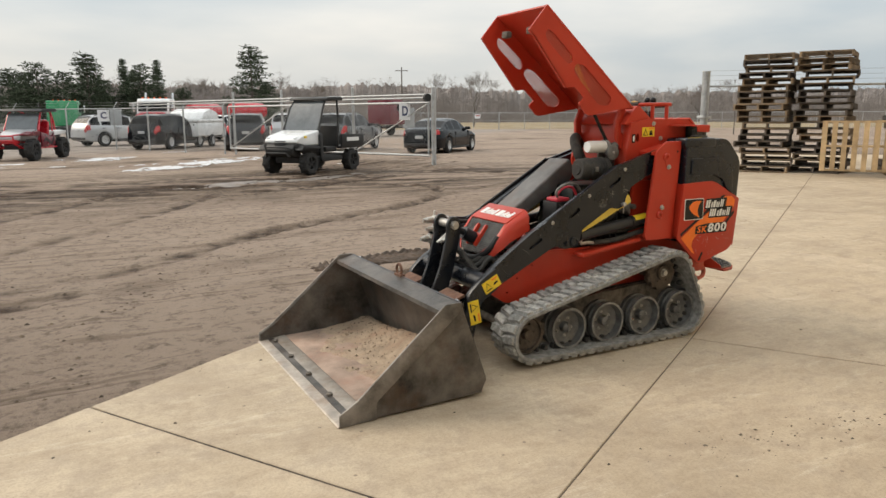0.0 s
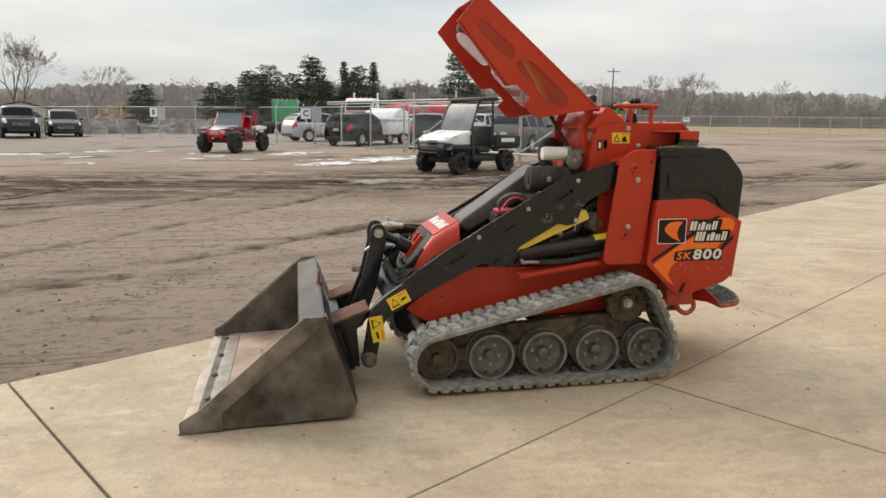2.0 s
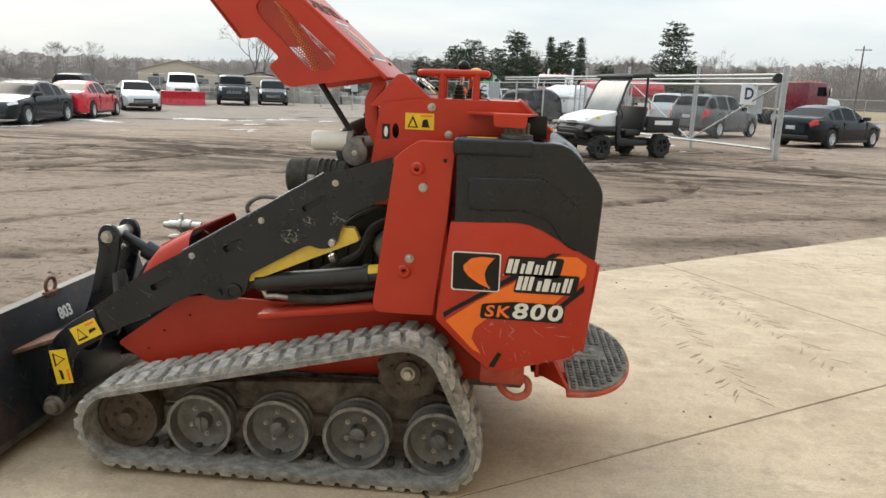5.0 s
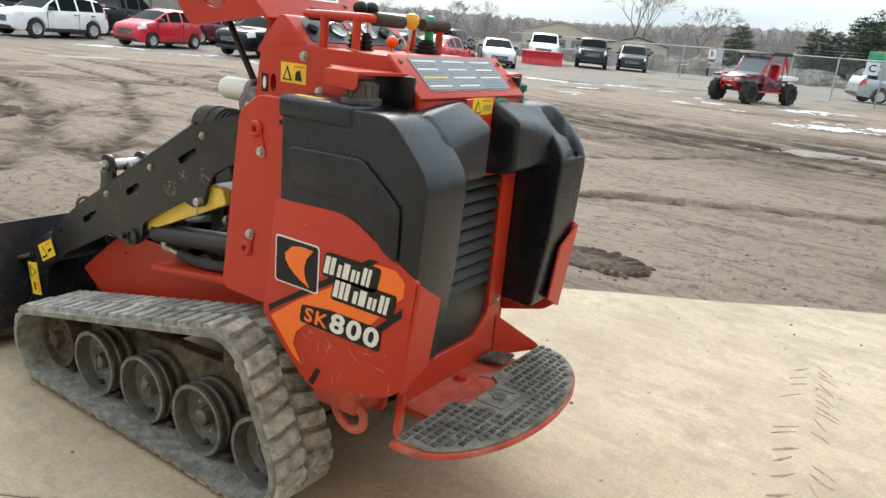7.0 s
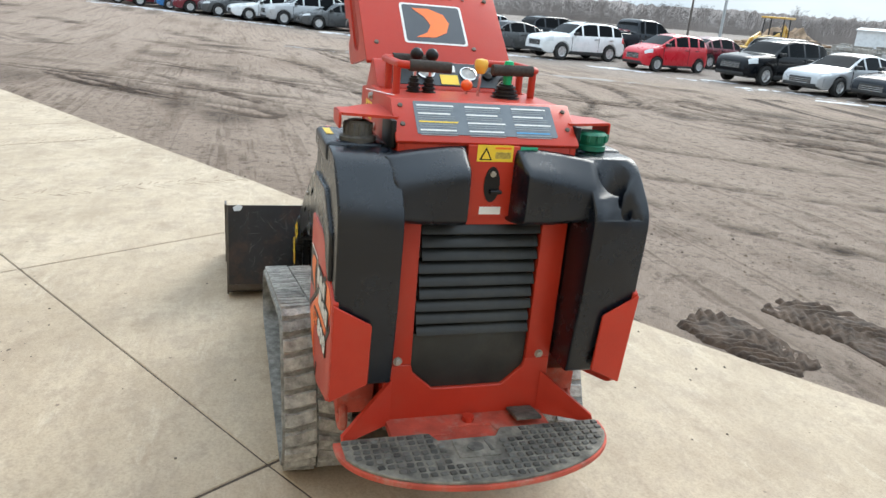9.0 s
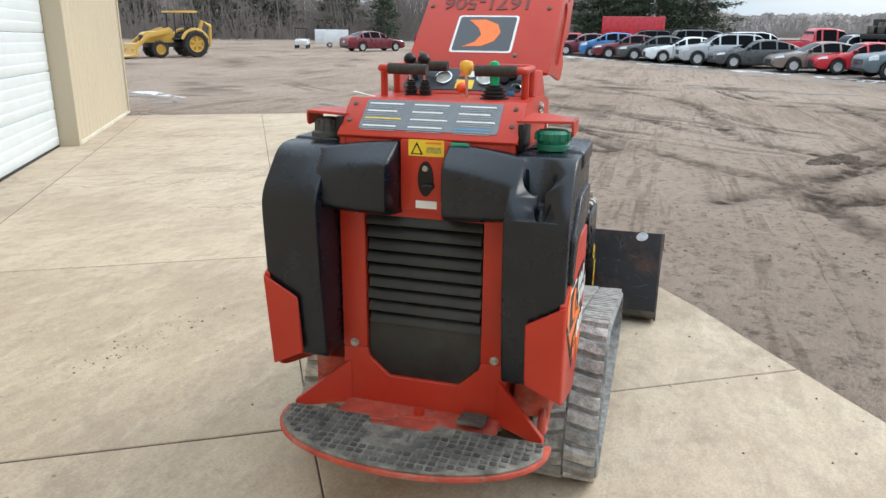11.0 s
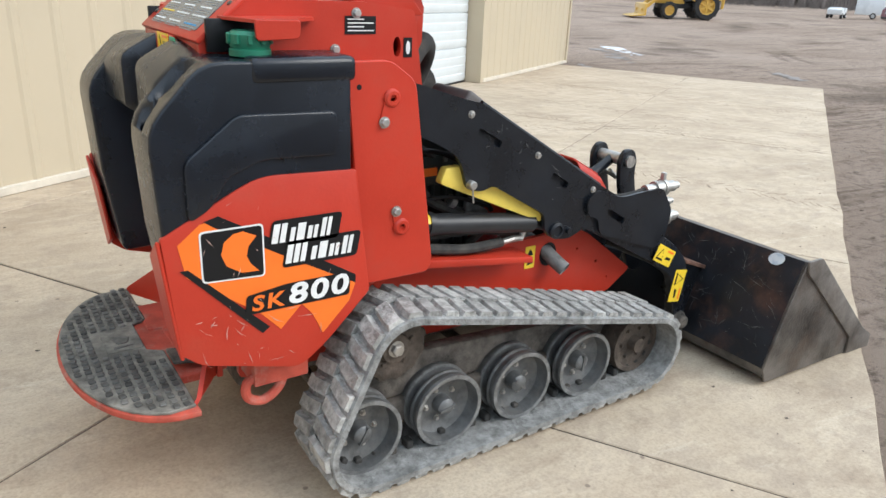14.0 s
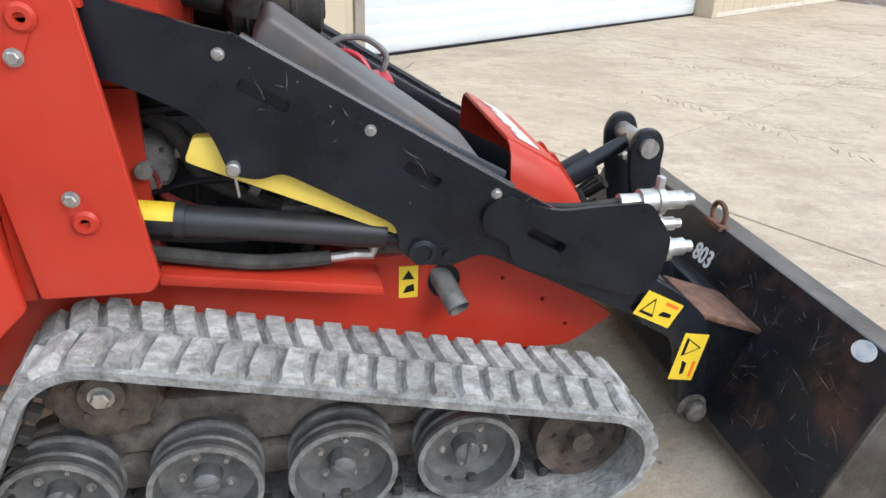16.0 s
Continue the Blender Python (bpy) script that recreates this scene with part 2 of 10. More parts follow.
def concrete():
    m = bpy.data.materials.new("concrete")
    m.use_nodes = True
    nt = m.node_tree
    b = nt.nodes["Principled BSDF"]
    A = -radians(32)
    fine = noisy(nt, 90, 4, .7)
    big = noisy(nt, .8, 10, .74)
    streak = noisy(nt, 3.2, 10, .78, (.45, 1.7, 1), A)
    blot = noisy(nt, 2.7, 10, .75)
    broom = noisy(nt, 60, 3, .6, (.03, 1.0, 1), A + radians(90))
    c = ramp(nt, big, [(.32, (.375, .292, .203)), (.5, (.495, .398, .285)), (.68, (.57, .470, .350))])
    c = mixed(nt, c, (.33, .25, .175), ramp(nt, streak, [(.48, (0, 0, 0)), (.70, (.6, .6, .6))]))
    c = mixed(nt, c, (.27, .20, .14), ramp(nt, blot, [(.55, (0, 0, 0)), (.68, (.6, .6, .6))]))
    c = mixed(nt, c, (.25, .185, .13), ramp(nt, noisy(nt, 14, 8, .8), [(.60, (0, 0, 0)), (.70, (.5, .5, .5))]))
    # scuffed mottling a hand wide, and thin wiped smears
    c = mixed(nt, c, (.36, .285, .21), ramp(nt, noisy(nt, 6.5, 9, .72), [(.48, (0, 0, 0)), (.62, (.6, .6, .6))]))
    c = mixed(nt, c, (.70, .61, .48), ramp(nt, noisy(nt, 4.0, 9, .8, (.35, 1.6, 1), A + radians(40)), [(.56, (0, 0, 0)), (.70, (.5, .5, .5))]))
    # mud carried on by wheels, thick beside the yard and by the door
    c = mixed(nt, c, (.30, .225, .16), ramp(nt, noisy(nt, 1.5, 10, .82, (.6, 1.5, 1), A + radians(70)), [(.52, (0, 0, 0)), (.68, (.45, .45, .45))]))
    c = mixed(nt, c, (.66, .56, .43), ramp(nt, blot, [(.25, (.6, .6, .6)), (.38, (0, 0, 0))]))
    c = mixed(nt, c, (.5, .5, .5), ramp(nt, fine, [(.3, (.45, .45, .45)), (.56, (0, 0, 0))]), "MULTIPLY")
    # scattered dark specks of gravel and oil
    vor = node(nt, "ShaderNodeTexVoronoi", Scale=5.5)
    geo = nt.nodes.new("ShaderNodeNewGeometry")
    nt.links.new(geo.outputs["Position"], vor.inputs["Vector"])
    c = mixed(nt, c, (.16, .12, .09), ramp(nt, vor.outputs["Distance"], [(.035, (.75, .75, .75)), (.06, (0, 0, 0))]))
    oi = nt.nodes.new("ShaderNodeObjectInfo")
    hs = nt.nodes.new("ShaderNodeHueSaturation")
    mr = node(nt, "ShaderNodeMapRange")
    mr.inputs["To Min"].default_value, mr.inputs["To Max"].default_value = .94, 1.05
    nt.links.new(oi.outputs["Random"], mr.inputs["Value"])
    nt.links.new(mr.outputs["Result"], hs.inputs["Value"])
    nt.links.new(c, hs.inputs["Color"])
    nt.links.new(hs.outputs["Color"], b.inputs["Base Color"])
    b.inputs["Roughness"].default_value = .82
    nt.links.new(bumped(nt, [(blot, .25, .006), (broom, .2, .002), (fine, .4, .0025)]), b.inputs["Normal"])
    return m


def dirt():
    m = bpy.data.materials.new("dirt")
    m.use_nodes = True
    nt = m.node_tree
    b = nt.nodes["Principled BSDF"]
    A = -radians(20)
    big = noisy(nt, .12, 8, .6)
    mid = noisy(nt, 1.3, 10, .72)
    ruts = noisy(nt, .9, 9, .66, (.16, 1.5, 1), A)
    ruts2 = noisy(nt, 1.1, 9, .66, (.2, 1.9, 1), radians(25))
    clods = noisy(nt, 9, 10, .78)
    grit = noisy(nt, 70, 5, .75)
    c = ramp(nt, big, [(.32, (.265, .200, .154)), (.5, (.340, .262, .207)), (.7, (.39, .306, .246))])
    c = mixed(nt, c, (.115, .077, .052), ramp(nt, ruts, [(.54, (0, 0, 0)), (.66, (.45, .45, .45))]))
    c = mixed(nt, c, (.15, .105, .075), ramp(nt, ruts2, [(.59, (0, 0, 0)), (.72, (.2, .2, .2))]))
    c = mixed(nt, c, (.27, .22, .175), ramp(nt, mid, [(.28, (.6, .6, .6)), (.42, (0, 0, 0))]))
    c = mixed(nt, c, (.28, .28, .28), ramp(nt, clods, [(.36, (.75, .75, .75)), (.50, (0, 0, 0))]), "MULTIPLY")
    c = mixed(nt, c, (.30, .225, .165), ramp(nt, clods, [(.56, (0, 0, 0)), (.66, (.55, .55, .55))]))
    c = mixed(nt, c, (.36, .31, .26), ramp(nt, grit, [(.62, (0, 0, 0)), (.70, (.75, .75, .75))]))
    c = mixed(nt, c, (.25, .25, .25), ramp(nt, grit, [(.32, (.7, .7, .7)), (.42, (0, 0, 0))]), "MULTIPLY")
    # thin crisp wheel lines, crossing at a few angles and broken along their run
    for sc, st, turn, gap in ((.8, (.07, 1.6, 1), A, 1.1), (1.0, (.06, 1.5, 1), radians(14), .8)):
        run = noisy(nt, sc, 4, .55, st, turn)
        worn = ramp(nt, noisy(nt, gap, 7, .7), [(.44, (0, 0, 0)), (.54, (1, 1, 1))])
        line = ramp(nt, run, [(.482, (0, 0, 0)), (.495, (.34, .34, .34)), (.505, (.34, .34, .34)), (.518, (0, 0, 0))])
        c = mixed(nt, c, (.075, .050, .034), mixed(nt, line, worn, 1.0, "MULTIPLY"))
        crest = ramp(nt, run, [(.518, (0, 0, 0)), (.530, (.16, .16, .16)), (.545, (0, 0, 0))])
        c = mixed(nt, c, (.42, .335, .27), mixed(nt, crest, worn, 1.0, "MULTIPLY"))
    # the parking rows lie on grey gravel, spread thin towards the open yard
    geo = nt.nodes.new("ShaderNodeNewGeometry")
    dot = nt.nodes.new("ShaderNodeVectorMath")
    dot.operation = "DOT_PRODUCT"
    nt.links.new(geo.outputs["Position"], dot.inputs[0])
    dot.inputs[1].default_value = (-.605, .796, 0)
    wav = nt.nodes.new("ShaderNodeMath")
    wav.operation = "MULTIPLY_ADD"
    nt.links.new(noisy(nt, .5, 8, .7), wav.inputs[0])
    wav.inputs[1].default_value = 7.0
    nt.links.new(dot.outputs["Value"], wav.inputs[2])
    zone = node(nt, "ShaderNodeMapRange")
    for k, v in (("From Min", -18.5), ("From Max", -24.5), ("To Min", 0.0), ("To Max", .6)):
        zone.inputs[k].default_value = v
    nt.links.new(wav.outputs[0], zone.inputs["Value"])
    stone = ramp(nt, noisy(nt, 22, 6, .8), [(.35, (.12, .108, .098)), (.5, (.25, .230, .212)), (.65, (.40, .375, .352))])
    c = mixed(nt, c, stone, zone.outputs["Result"])
    # wheel tracks hold water: darker, wetter soil where the mesh says so
    damp = nt.nodes.new("ShaderNodeAttribute")
    damp.attribute_name = "damp"
    wet = nt.nodes.new("ShaderNodeMath")
    wet.operation, wet.use_clamp = "MULTIPLY", True
    nt.links.new(damp.outputs["Fac"], wet.inputs[0])
    nt.links.new(ramp(nt, noisy(nt, 2.6, 9, .7), [(.28, (.8, .8, .8)), (.5, (1.5, 1.5, 1.5))]), wet.inputs[1])
    c = mixed(nt, c, mixed(nt, (.060, .036, .021), (.024, .015, .010), ramp(nt, clods, [(.40, (1, 1, 1)), (.56, (0, 0, 0))])), wet.outputs[0])
    nt.links.new(c, b.inputs["Base Color"])
    b.inputs["Specular IOR Level"].default_value = .10
    nt.links.new(ramp(nt, wet.outputs[0], [(.1, (.85, .85, .85)), (.9, (.68, .68, .68))]), b.inputs["Roughness"])
    nt.links.new(bumped(nt, [(ruts, .5, .03), (ruts2, .15, .02), (clods, 1.0, .05), (grit, .8, .012)]), b.inputs["Normal"])
    return m


CONCRETE = concrete()
DIRT = dirt()
JOINTDIRT = mat("joint_dirt", (0.075, 0.055, 0.04), 0.95, var=0.4, scale=12)
SIDING = mat("tan_metal_siding", (0.52, 0.44, 0.315), 0.5, var=0.04, scale=1.2, stain=0.25, stain_scale=1.2, stain_color=(0.42, 0.34, 0.22))
DOORWHITE = mat("white_door_paint", (0.66, 0.70, 0.71), 0.5, var=0.04, scale=2)
TRIM = mat("roof_metal", (0.35, 0.33, 0.30), 0.5, var=0.05)
TRIMBROWN = mat("jamb_paint", (0.28, 0.235, 0.19), 0.6, var=0.12, scale=3)
PALECONC = mat("pale_sill", (0.62, 0.56, 0.46), 0.8, var=0.1, scale=5)
SNOW = mat("old_snow", (0.62, 0.62, 0.63), 0.7, var=0.15, scale=6, bump=0.5, bscale=20, stain=0.85, stain_scale=2.4, stain_color=(0.30, 0.25, 0.20))
ICE = mat("wet_slush", (0.20, 0.165, 0.14), 0.5, var=0.25, scale=4, stain=0.6, stain_scale=2, stain_color=(0.2, 0.16, 0.13))
MUD = mat("churned_mud", (0.075, 0.050, 0.034), 0.95, var=0.4, scale=8, bump=0.8, bscale=30)
GLASSDARK = mat("car_glass", (0.004, 0.005, 0.006), 0.04, var=0.1, spec=0.06, rvar=0.02)
# opaque pale colour stands in for sky reflected in clear windscreens
GLASSPALE = mat("sky_sheen_windscreen", (0.10, 0.112, 0.12), 0.18, var=0.12, scale=4, spec=0.7)
RIM = mat("alloy_rim", (0.62, 0.62, 0.62), 0.35, 0.5, var=0.1)
LAMPWHITE = mat("headlamp", (0.6, 0.62, 0.63), 0.12, var=0.1, spec=0.8)
LAMPRED = mat("taillamp", (0.45, 0.015, 0.015), 0.2, var=0.1)
TRIMBLACK = mat("black_trim", (0.018, 0.018, 0.018), 0.6, var=0.15)
BAR = mat("plate_bar", (0.45, 0.46, 0.46), 0.5, var=0.05)
GALV = mat("galvanised_steel", (0.42, 0.43, 0.43), 0.45, 0.5, var=0.15, scale=8)
WIRE = mat("chain_link_wire", (0.42, 0.43, 0.43), 0.5, 0.4, var=0.15)
SIGNWHITE = mat("sign_white", (0.74, 0.75, 0.76), 0.5, var=0.03)
SIGNBLUE = mat("sign_letter", (0.03, 0.04, 0.11), 0.5, var=0.05)
SIGNGREY = mat("sign_grey", (0.40, 0.42, 0.43), 0.5, var=0.05)
WOOD = mat("pallet_wood", (0.23, 0.165, 0.105), 0.85, var=0.3, scale=3, stain=0.5, stain_scale=2, stain_color=(0.10, 0.08, 0.06), per_object=0.4)
WOODGREY = mat("weathered_pallet", (0.115, 0.095, 0.078), 0.9, var=0.3, scale=3, stain=0.5, stain_scale=2, stain_color=(0.055, 0.045, 0.04), per_object=0.45)
WOODNEW = mat("fresh_pallet_wood", (0.46, 0.33, 0.19), 0.8, var=0.22, scale=3, stain=0.4, stain_scale=2, stain_color=(0.28, 0.20, 0.12), per_object=0.25)
NEEDLES = mat("pine_needles", (0.070, 0.090, 0.058), 0.9, var=0.4, scale=1.5, spec=0.1)
BARK = mat("bark", (0.125, 0.106, 0.092), 0.95, var=0.3, scale=2)
TWIGS = mat("bare_twigs", (0.20, 0.172, 0.152), 0.95, var=0.3, scale=0.2, spec=0.1)
FARWOOD = mat("far_woods", (0.265, 0.235, 0.218), 1.0, var=0.3, scale=0.06, spec=0.0)
NEARWOOD = mat("near_woods", (0.25, 0.215, 0.195), 1.0, var=0.35, scale=0.12, spec=0.0)
GRASS = mat("winter_grass", (0.31, 0.25, 0.17), 1.0, var=0.25, scale=0.15, spec=0.0)
STONEPALE = mat("pallet_stone", (0.30, 0.275, 0.24), 0.9, var=0.45, scale=0.8, stain=0.9, stain_scale=0.5, stain_color=(0.6, 0.6, 0.6))


def paint(name, color, rough=0.28, metal=0.0, coat=0.3, spec=0.5):
    return mat(name, color, rough, metal, var=0.05, scale=1.5, coat=coat, stain=0.25, stain_scale=1.2, stain_color=tuple(c * .8 + .008 for c in color), spec=spec)


P_WHITE = paint("white_car_paint", (0.70, 0.71, 0.71))
P_SILVER = paint("silver_car_paint", (0.42, 0.43, 0.44), 0.3, 0.3)
P_GREY = paint("grey_car_paint", (0.085, 0.088, 0.09), 0.28, 0.2, .1, .35)
P_BLUEGREY = paint("blue_grey_car_paint", (0.12, 0.155, 0.175), 0.3, 0.3)
P_BLACK = paint("black_car_paint", (0.004, 0.005, 0.007), 0.12, 0, .03, .25)
P_DARK = paint("dark_slate_car_paint", (0.013, 0.016, 0.021), 0.16, 0, .05, .3)
P_RED = paint("red_car_paint", (0.50, 0.012, 0.025))
P_MAROON = paint("maroon_car_paint", (0.14, 0.012, 0.022))
P_BLUE = paint("blue_car_paint", (0.04, 0.17, 0.42))
P_BROWN = paint("taupe_car_paint", (0.22, 0.17, 0.15), 0.3, 0.3)
P_GREEN = paint("green_truck_paint", (0.03, 0.28, 0.12))
P_YELLOW = paint("yellow_machine_paint", (0.60, 0.36, 0.06), 0.45)
P_CREAM = paint("tan_wall_paint", (0.46, 0.39, 0.30), 0.6)
REDSCREEN = mat("red_screen", (0.40, 0.045, 0.022), 0.5, var=0.1)
INKBLUE = mat("dark_badge", (0.05, 0.055, 0.065), 0.35, var=0.1)
STENCIL = mat("stencil_paint", (0.16, 0.035, 0.03), 0.6, var=0.2, scale=20)
BLACKSATIN = mat("black_cylinder", (0.018, 0.019, 0.021), 0.4, var=0.2, scale=12, stain=0.2, stain_scale=10, stain_color=(0.07, 0.06, 0.05))
BLACKWORN = mat("scratched_black", (0.010, 0.012, 0.016), 0.40, var=0.35, scale=6, stain=0.75, stain_scale=5.5, stain_color=(0.085, 0.040, 0.026))
SCRATCH = mat("fine_scratch", (0.13, 0.125, 0.12), 0.6, var=0.4, scale=40)
SCUFF = mat("bare_scuff", (0.33, 0.31, 0.28), 0.6, var=0.4, scale=40)
ZINC = mat("zinc", (0.50, 0.49, 0.46), 0.4, 0.75, var=0.2, scale=30)
ZINCDULL = mat("dull_zinc", (0.20, 0.195, 0.185), 0.6, 0.4, var=0.3, scale=25)
RUST = mat("rust", (0.17, 0.085, 0.055), 0.85, 0.1, var=0.35, scale=25, bump=0.4, bscale=120, stain=0.5, stain_scale=14, stain_color=(0.07, 0.05, 0.045))
ENGINE = mat("engine_paint", (0.012, 0.018, 0.017), 0.55, var=0.4, scale=14, stain=0.4, stain_scale=12, stain_color=(0.06, 0.05, 0.04))
REDGRIME = mat("grimy_red", (0.22, 0.02, 0.02), 0.6, var=0.4, scale=18)
REDPINK = mat("red_plastic", (0.48, 0.03, 0.05), 0.4, var=0.1)
SHIELD = mat("stained_shield", (0.13, 0.127, 0.125), 0.55, 0.3, var=0.25, scale=6, stain=0.6, stain_scale=4, stain_color=(0.13, 0.075, 0.05))
STEELWORN = mat("scraped_steel", (0.17, 0.153, 0.136), 0.46, 0.4, var=0.5, scale=6, bump=0.2, bscale=90, stain=0.6, stain_scale=7, stain_color=(0.09, 0.065, 0.05))
STEELBRIGHT = mat("polished_edge", (0.38, 0.33, 0.28), 0.42, 0.5, var=0.25, scale=10, stain=0.6, stain_scale=6, stain_color=(0.22, 0.12, 0.06))
STICKER = mat("dealer_sticker", (0.65, 0.68, 0.70), 0.4, var=0.1, stain=0.7, stain_scale=40, stain_color=(0.08, 0.2, 0.4))
SAND = mat("sand", (0.36, 0.27, 0.19), 0.95, var=0.2, scale=9, bump=0.9, bscale=45, stain=0.6, stain_scale=5, stain_color=(0.33, 0.17, 0.11))

DUSTSTEEL = mat("scoured_floor", (0.36, 0.255, 0.195), 0.65, 0.1, var=0.25, scale=5, bump=0.2, bscale=70, stain=0.7, stain_scale=3, stain_color=(0.33, 0.155, 0.105))
CRUMB = mat("sand_crumb", (0.22, 0.155, 0.105), 0.95, var=0.4, scale=60)
GREYDOOR = mat("grey_door", (0.12, 0.12, 0.12), 0.6, var=0.1)
LOGS = mat("log_heap", (0.33, 0.23, 0.15), 0.95, var=0.4, scale=1.5, bump=0.8, bscale=3, stain=0.5, stain_scale=1.0, stain_color=(0.16, 0.11, 0.07))
DRIEDMUD = mat("dried_mud", (0.31, 0.238, 0.170), 0.95, var=0.3, scale=25)
STONEGRIT = mat("grit_stone", (0.17, 0.135, 0.105), 0.9, var=0.5, scale=9)
CLOD = mat("soil_clod", (0.15, 0.108, 0.076), 0.95, var=0.5, scale=6, bump=0.6, bscale=80)
RIMWORN = mat("worn_roller_rim", (0.22, 0.22, 0.215), 0.5, 0.35, var=0.3, scale=30, stain=0.6, stain_scale=20, stain_color=(0.06, 0.055, 0.05))
CHIP = mat("chipped_paint", (0.52, 0.36, 0.31), 0.6, var=0.3, scale=60)
SCRATCH2 = mat("paint_scratch", (0.17, 0.165, 0.16), 0.5, var=0.4, scale=40)


# ---- mesh helpers ----
def part(name, bm, material, parent=None, label="", smooth=35):
    """Links a bmesh as one mesh object, under a thing or a part where one is given."""
    me = bpy.data.meshes.new(name)
    bm.to_mesh(me)
    bm.free()
    me.materials.append(material)
    me.shade_smooth()
    me.set_sharp_from_angle(angle=radians(smooth))
    ob = new(name, me)
    if parent:
        ob.parent = parent
        ob.matrix_parent_inverse = Matrix()
    if label:
        ob["label"] = label
    return ob


def share(name, me, parent, m=None):
    """One more object on a mesh that exists."""
    ob = new(name, me)
    ob.parent = parent
    if m:
        ob.matrix_basis = m
    return ob


def thing(name, label, category, group="", kind="", m=None):
    ob = new(name)
    if m:
        ob.matrix_basis = m
    return tagged(ob, label, category, group, kind)


def fin(bm, bev=0.0, seg=2, ang=35):
    """Welds, turns the normals outward and rounds the sharp edges."""
    bmesh.ops.remove_doubles(bm, verts=bm.verts, dist=1e-5)
    bmesh.ops.recalc_face_normals(bm, faces=bm.faces)
    if bev:
        sharp = [e for e in bm.edges if len(e.link_faces) == 2 and e.calc_face_angle(0) > radians(ang)]
        bmesh.ops.bevel(bm, geom=sharp, offset=bev, offset_type="OFFSET", segments=seg, profile=0.5, affect="EDGES", clamp_overlap=True)
    return bm


def flip(bm, s):
    """The mirror image in y where s is -1."""
    if s < 0:
        for v in bm.verts:
            v.co.y = -v.co.y
        bmesh.ops.reverse_faces(bm, faces=bm.faces)
    return bm


def moved(bm, m):
    bmesh.ops.transform(bm, matrix=m, verts=bm.verts)
    return bm


def joined(*bms):
    out = bms[0]
    for b in bms[1:]:
        me = bpy.data.meshes.new("joined")
        b.to_mesh(me)
        b.free()
        out.from_mesh(me)
        bpy.data.meshes.remove(me)
    return out


def place(p, h, axis):
    return (p[0], h, p[1]) if axis == "y" else (p[0], p[1], h) if axis == "z" else (h, p[0], p[1])


def rounded(pts, r, n=4):
    """A polygon with its corners rounded; r is one radius or one per corner."""
    out = []
    for i, p in enumerate(pts):
        p, a, b = Vector(p), Vector(pts[i - 1]), Vector(pts[(i + 1) % len(pts)])
        rr = r[i] if isinstance(r, (list, tuple)) else r
        da, db = a - p, b - p
        k = min(rr, da.length * 0.45, db.length * 0.45)
        if k < 1e-5:
            out.append(tuple(p))
            continue
        s, e = p + da.normalized() * k, p + db.normalized() * k
        for j in range(n + 1):
            t = j / n
            out.append(tuple((1 - t) ** 2 * s + 2 * t * (1 - t) * p + t * t * e))
    return out


def oval(cx, cy, a, b, n=16, turn=0.0):
    c, s = math.cos(turn), math.sin(turn)
    return [(cx + a * math.cos(k) * c - b * math.sin(k) * s, cy + a * math.cos(k) * s + b * math.sin(k) * c) for k in (2 * math.pi * i / n for i in range(n))]


def prism(pts, a, b, axis="y", bev=0.0, seg=2):
    bm = bmesh.new()
    lo = [bm.verts.new(place(p, a, axis)) for p in pts]
    hi = [bm.verts.new(place(p, b, axis)) for p in pts]
    n = len(pts)
    bm.faces.new(lo)
    bm.faces.new(hi[::-1])
    for i in range(n):
        bm.faces.new((lo[i], hi[i], hi[(i + 1) % n], lo[(i + 1) % n]))
    return fin(bm, bev, seg)


def plate(outer, holes, a, b, axis="y"):
    """A plate with holes that go through it."""
    bm = bmesh.new()
    edges = []
    for loop in [outer] + holes:
        vs = [bm.verts.new(place(p, a, axis)) for p in loop]
        edges += [bm.edges.new((vs[i], vs[(i + 1) % len(vs)])) for i in range(len(vs))]
    got = bmesh.ops.triangle_fill(bm, use_beauty=True, use_dissolve=False, edges=edges)
    faces = [g for g in got["geom"] if isinstance(g, bmesh.types.BMFace)]
    ext = bmesh.ops.extrude_face_region(bm, geom=faces)
    d = Vector(place((0, 0), b - a, axis))
    bmesh.ops.translate(bm, verts=[g for g in ext["geom"] if isinstance(g, bmesh.types.BMVert)], vec=d)
    return fin(bm)


def box(x0, x1, y0, y1, z0, z1, bev=0.0, seg=2):
    return prism([(x0, z0), (x1, z0), (x1, z1), (x0, z1)], y0, y1, "y", bev, seg)


def lathe(profile, c=(0, 0), seg=24, axis="y"):
    """Turns a profile of (radius, height) pairs round an axis through c."""
    bm = bmesh.new()
    rings = []
    for r, h in profile:
        if r < 1e-6:
            rings.append([bm.verts.new(place(c, h, axis))])
        else:
            rings.append([bm.verts.new(place((c[0] + r * math.cos(2 * math.pi * i / seg), c[1] + r * math.sin(2 * math.pi * i / seg)), h, axis)) for i in range(seg)])
    for p, q in zip(rings, rings[1:]):
        for i in range(seg):
            j = (i + 1) % seg
            f = [p[i % len(p)], p[j % len(p)], q[j % len(q)], q[i % len(q)]]
            f = [v for k, v in enumerate(f) if v not in f[:k]]
            if len(f) > 2:
                bm.faces.new(f)
    for ring in (rings[0], rings[-1]):
        if len(ring) > 2:
            bm.faces.new(ring)
    return fin(bm)


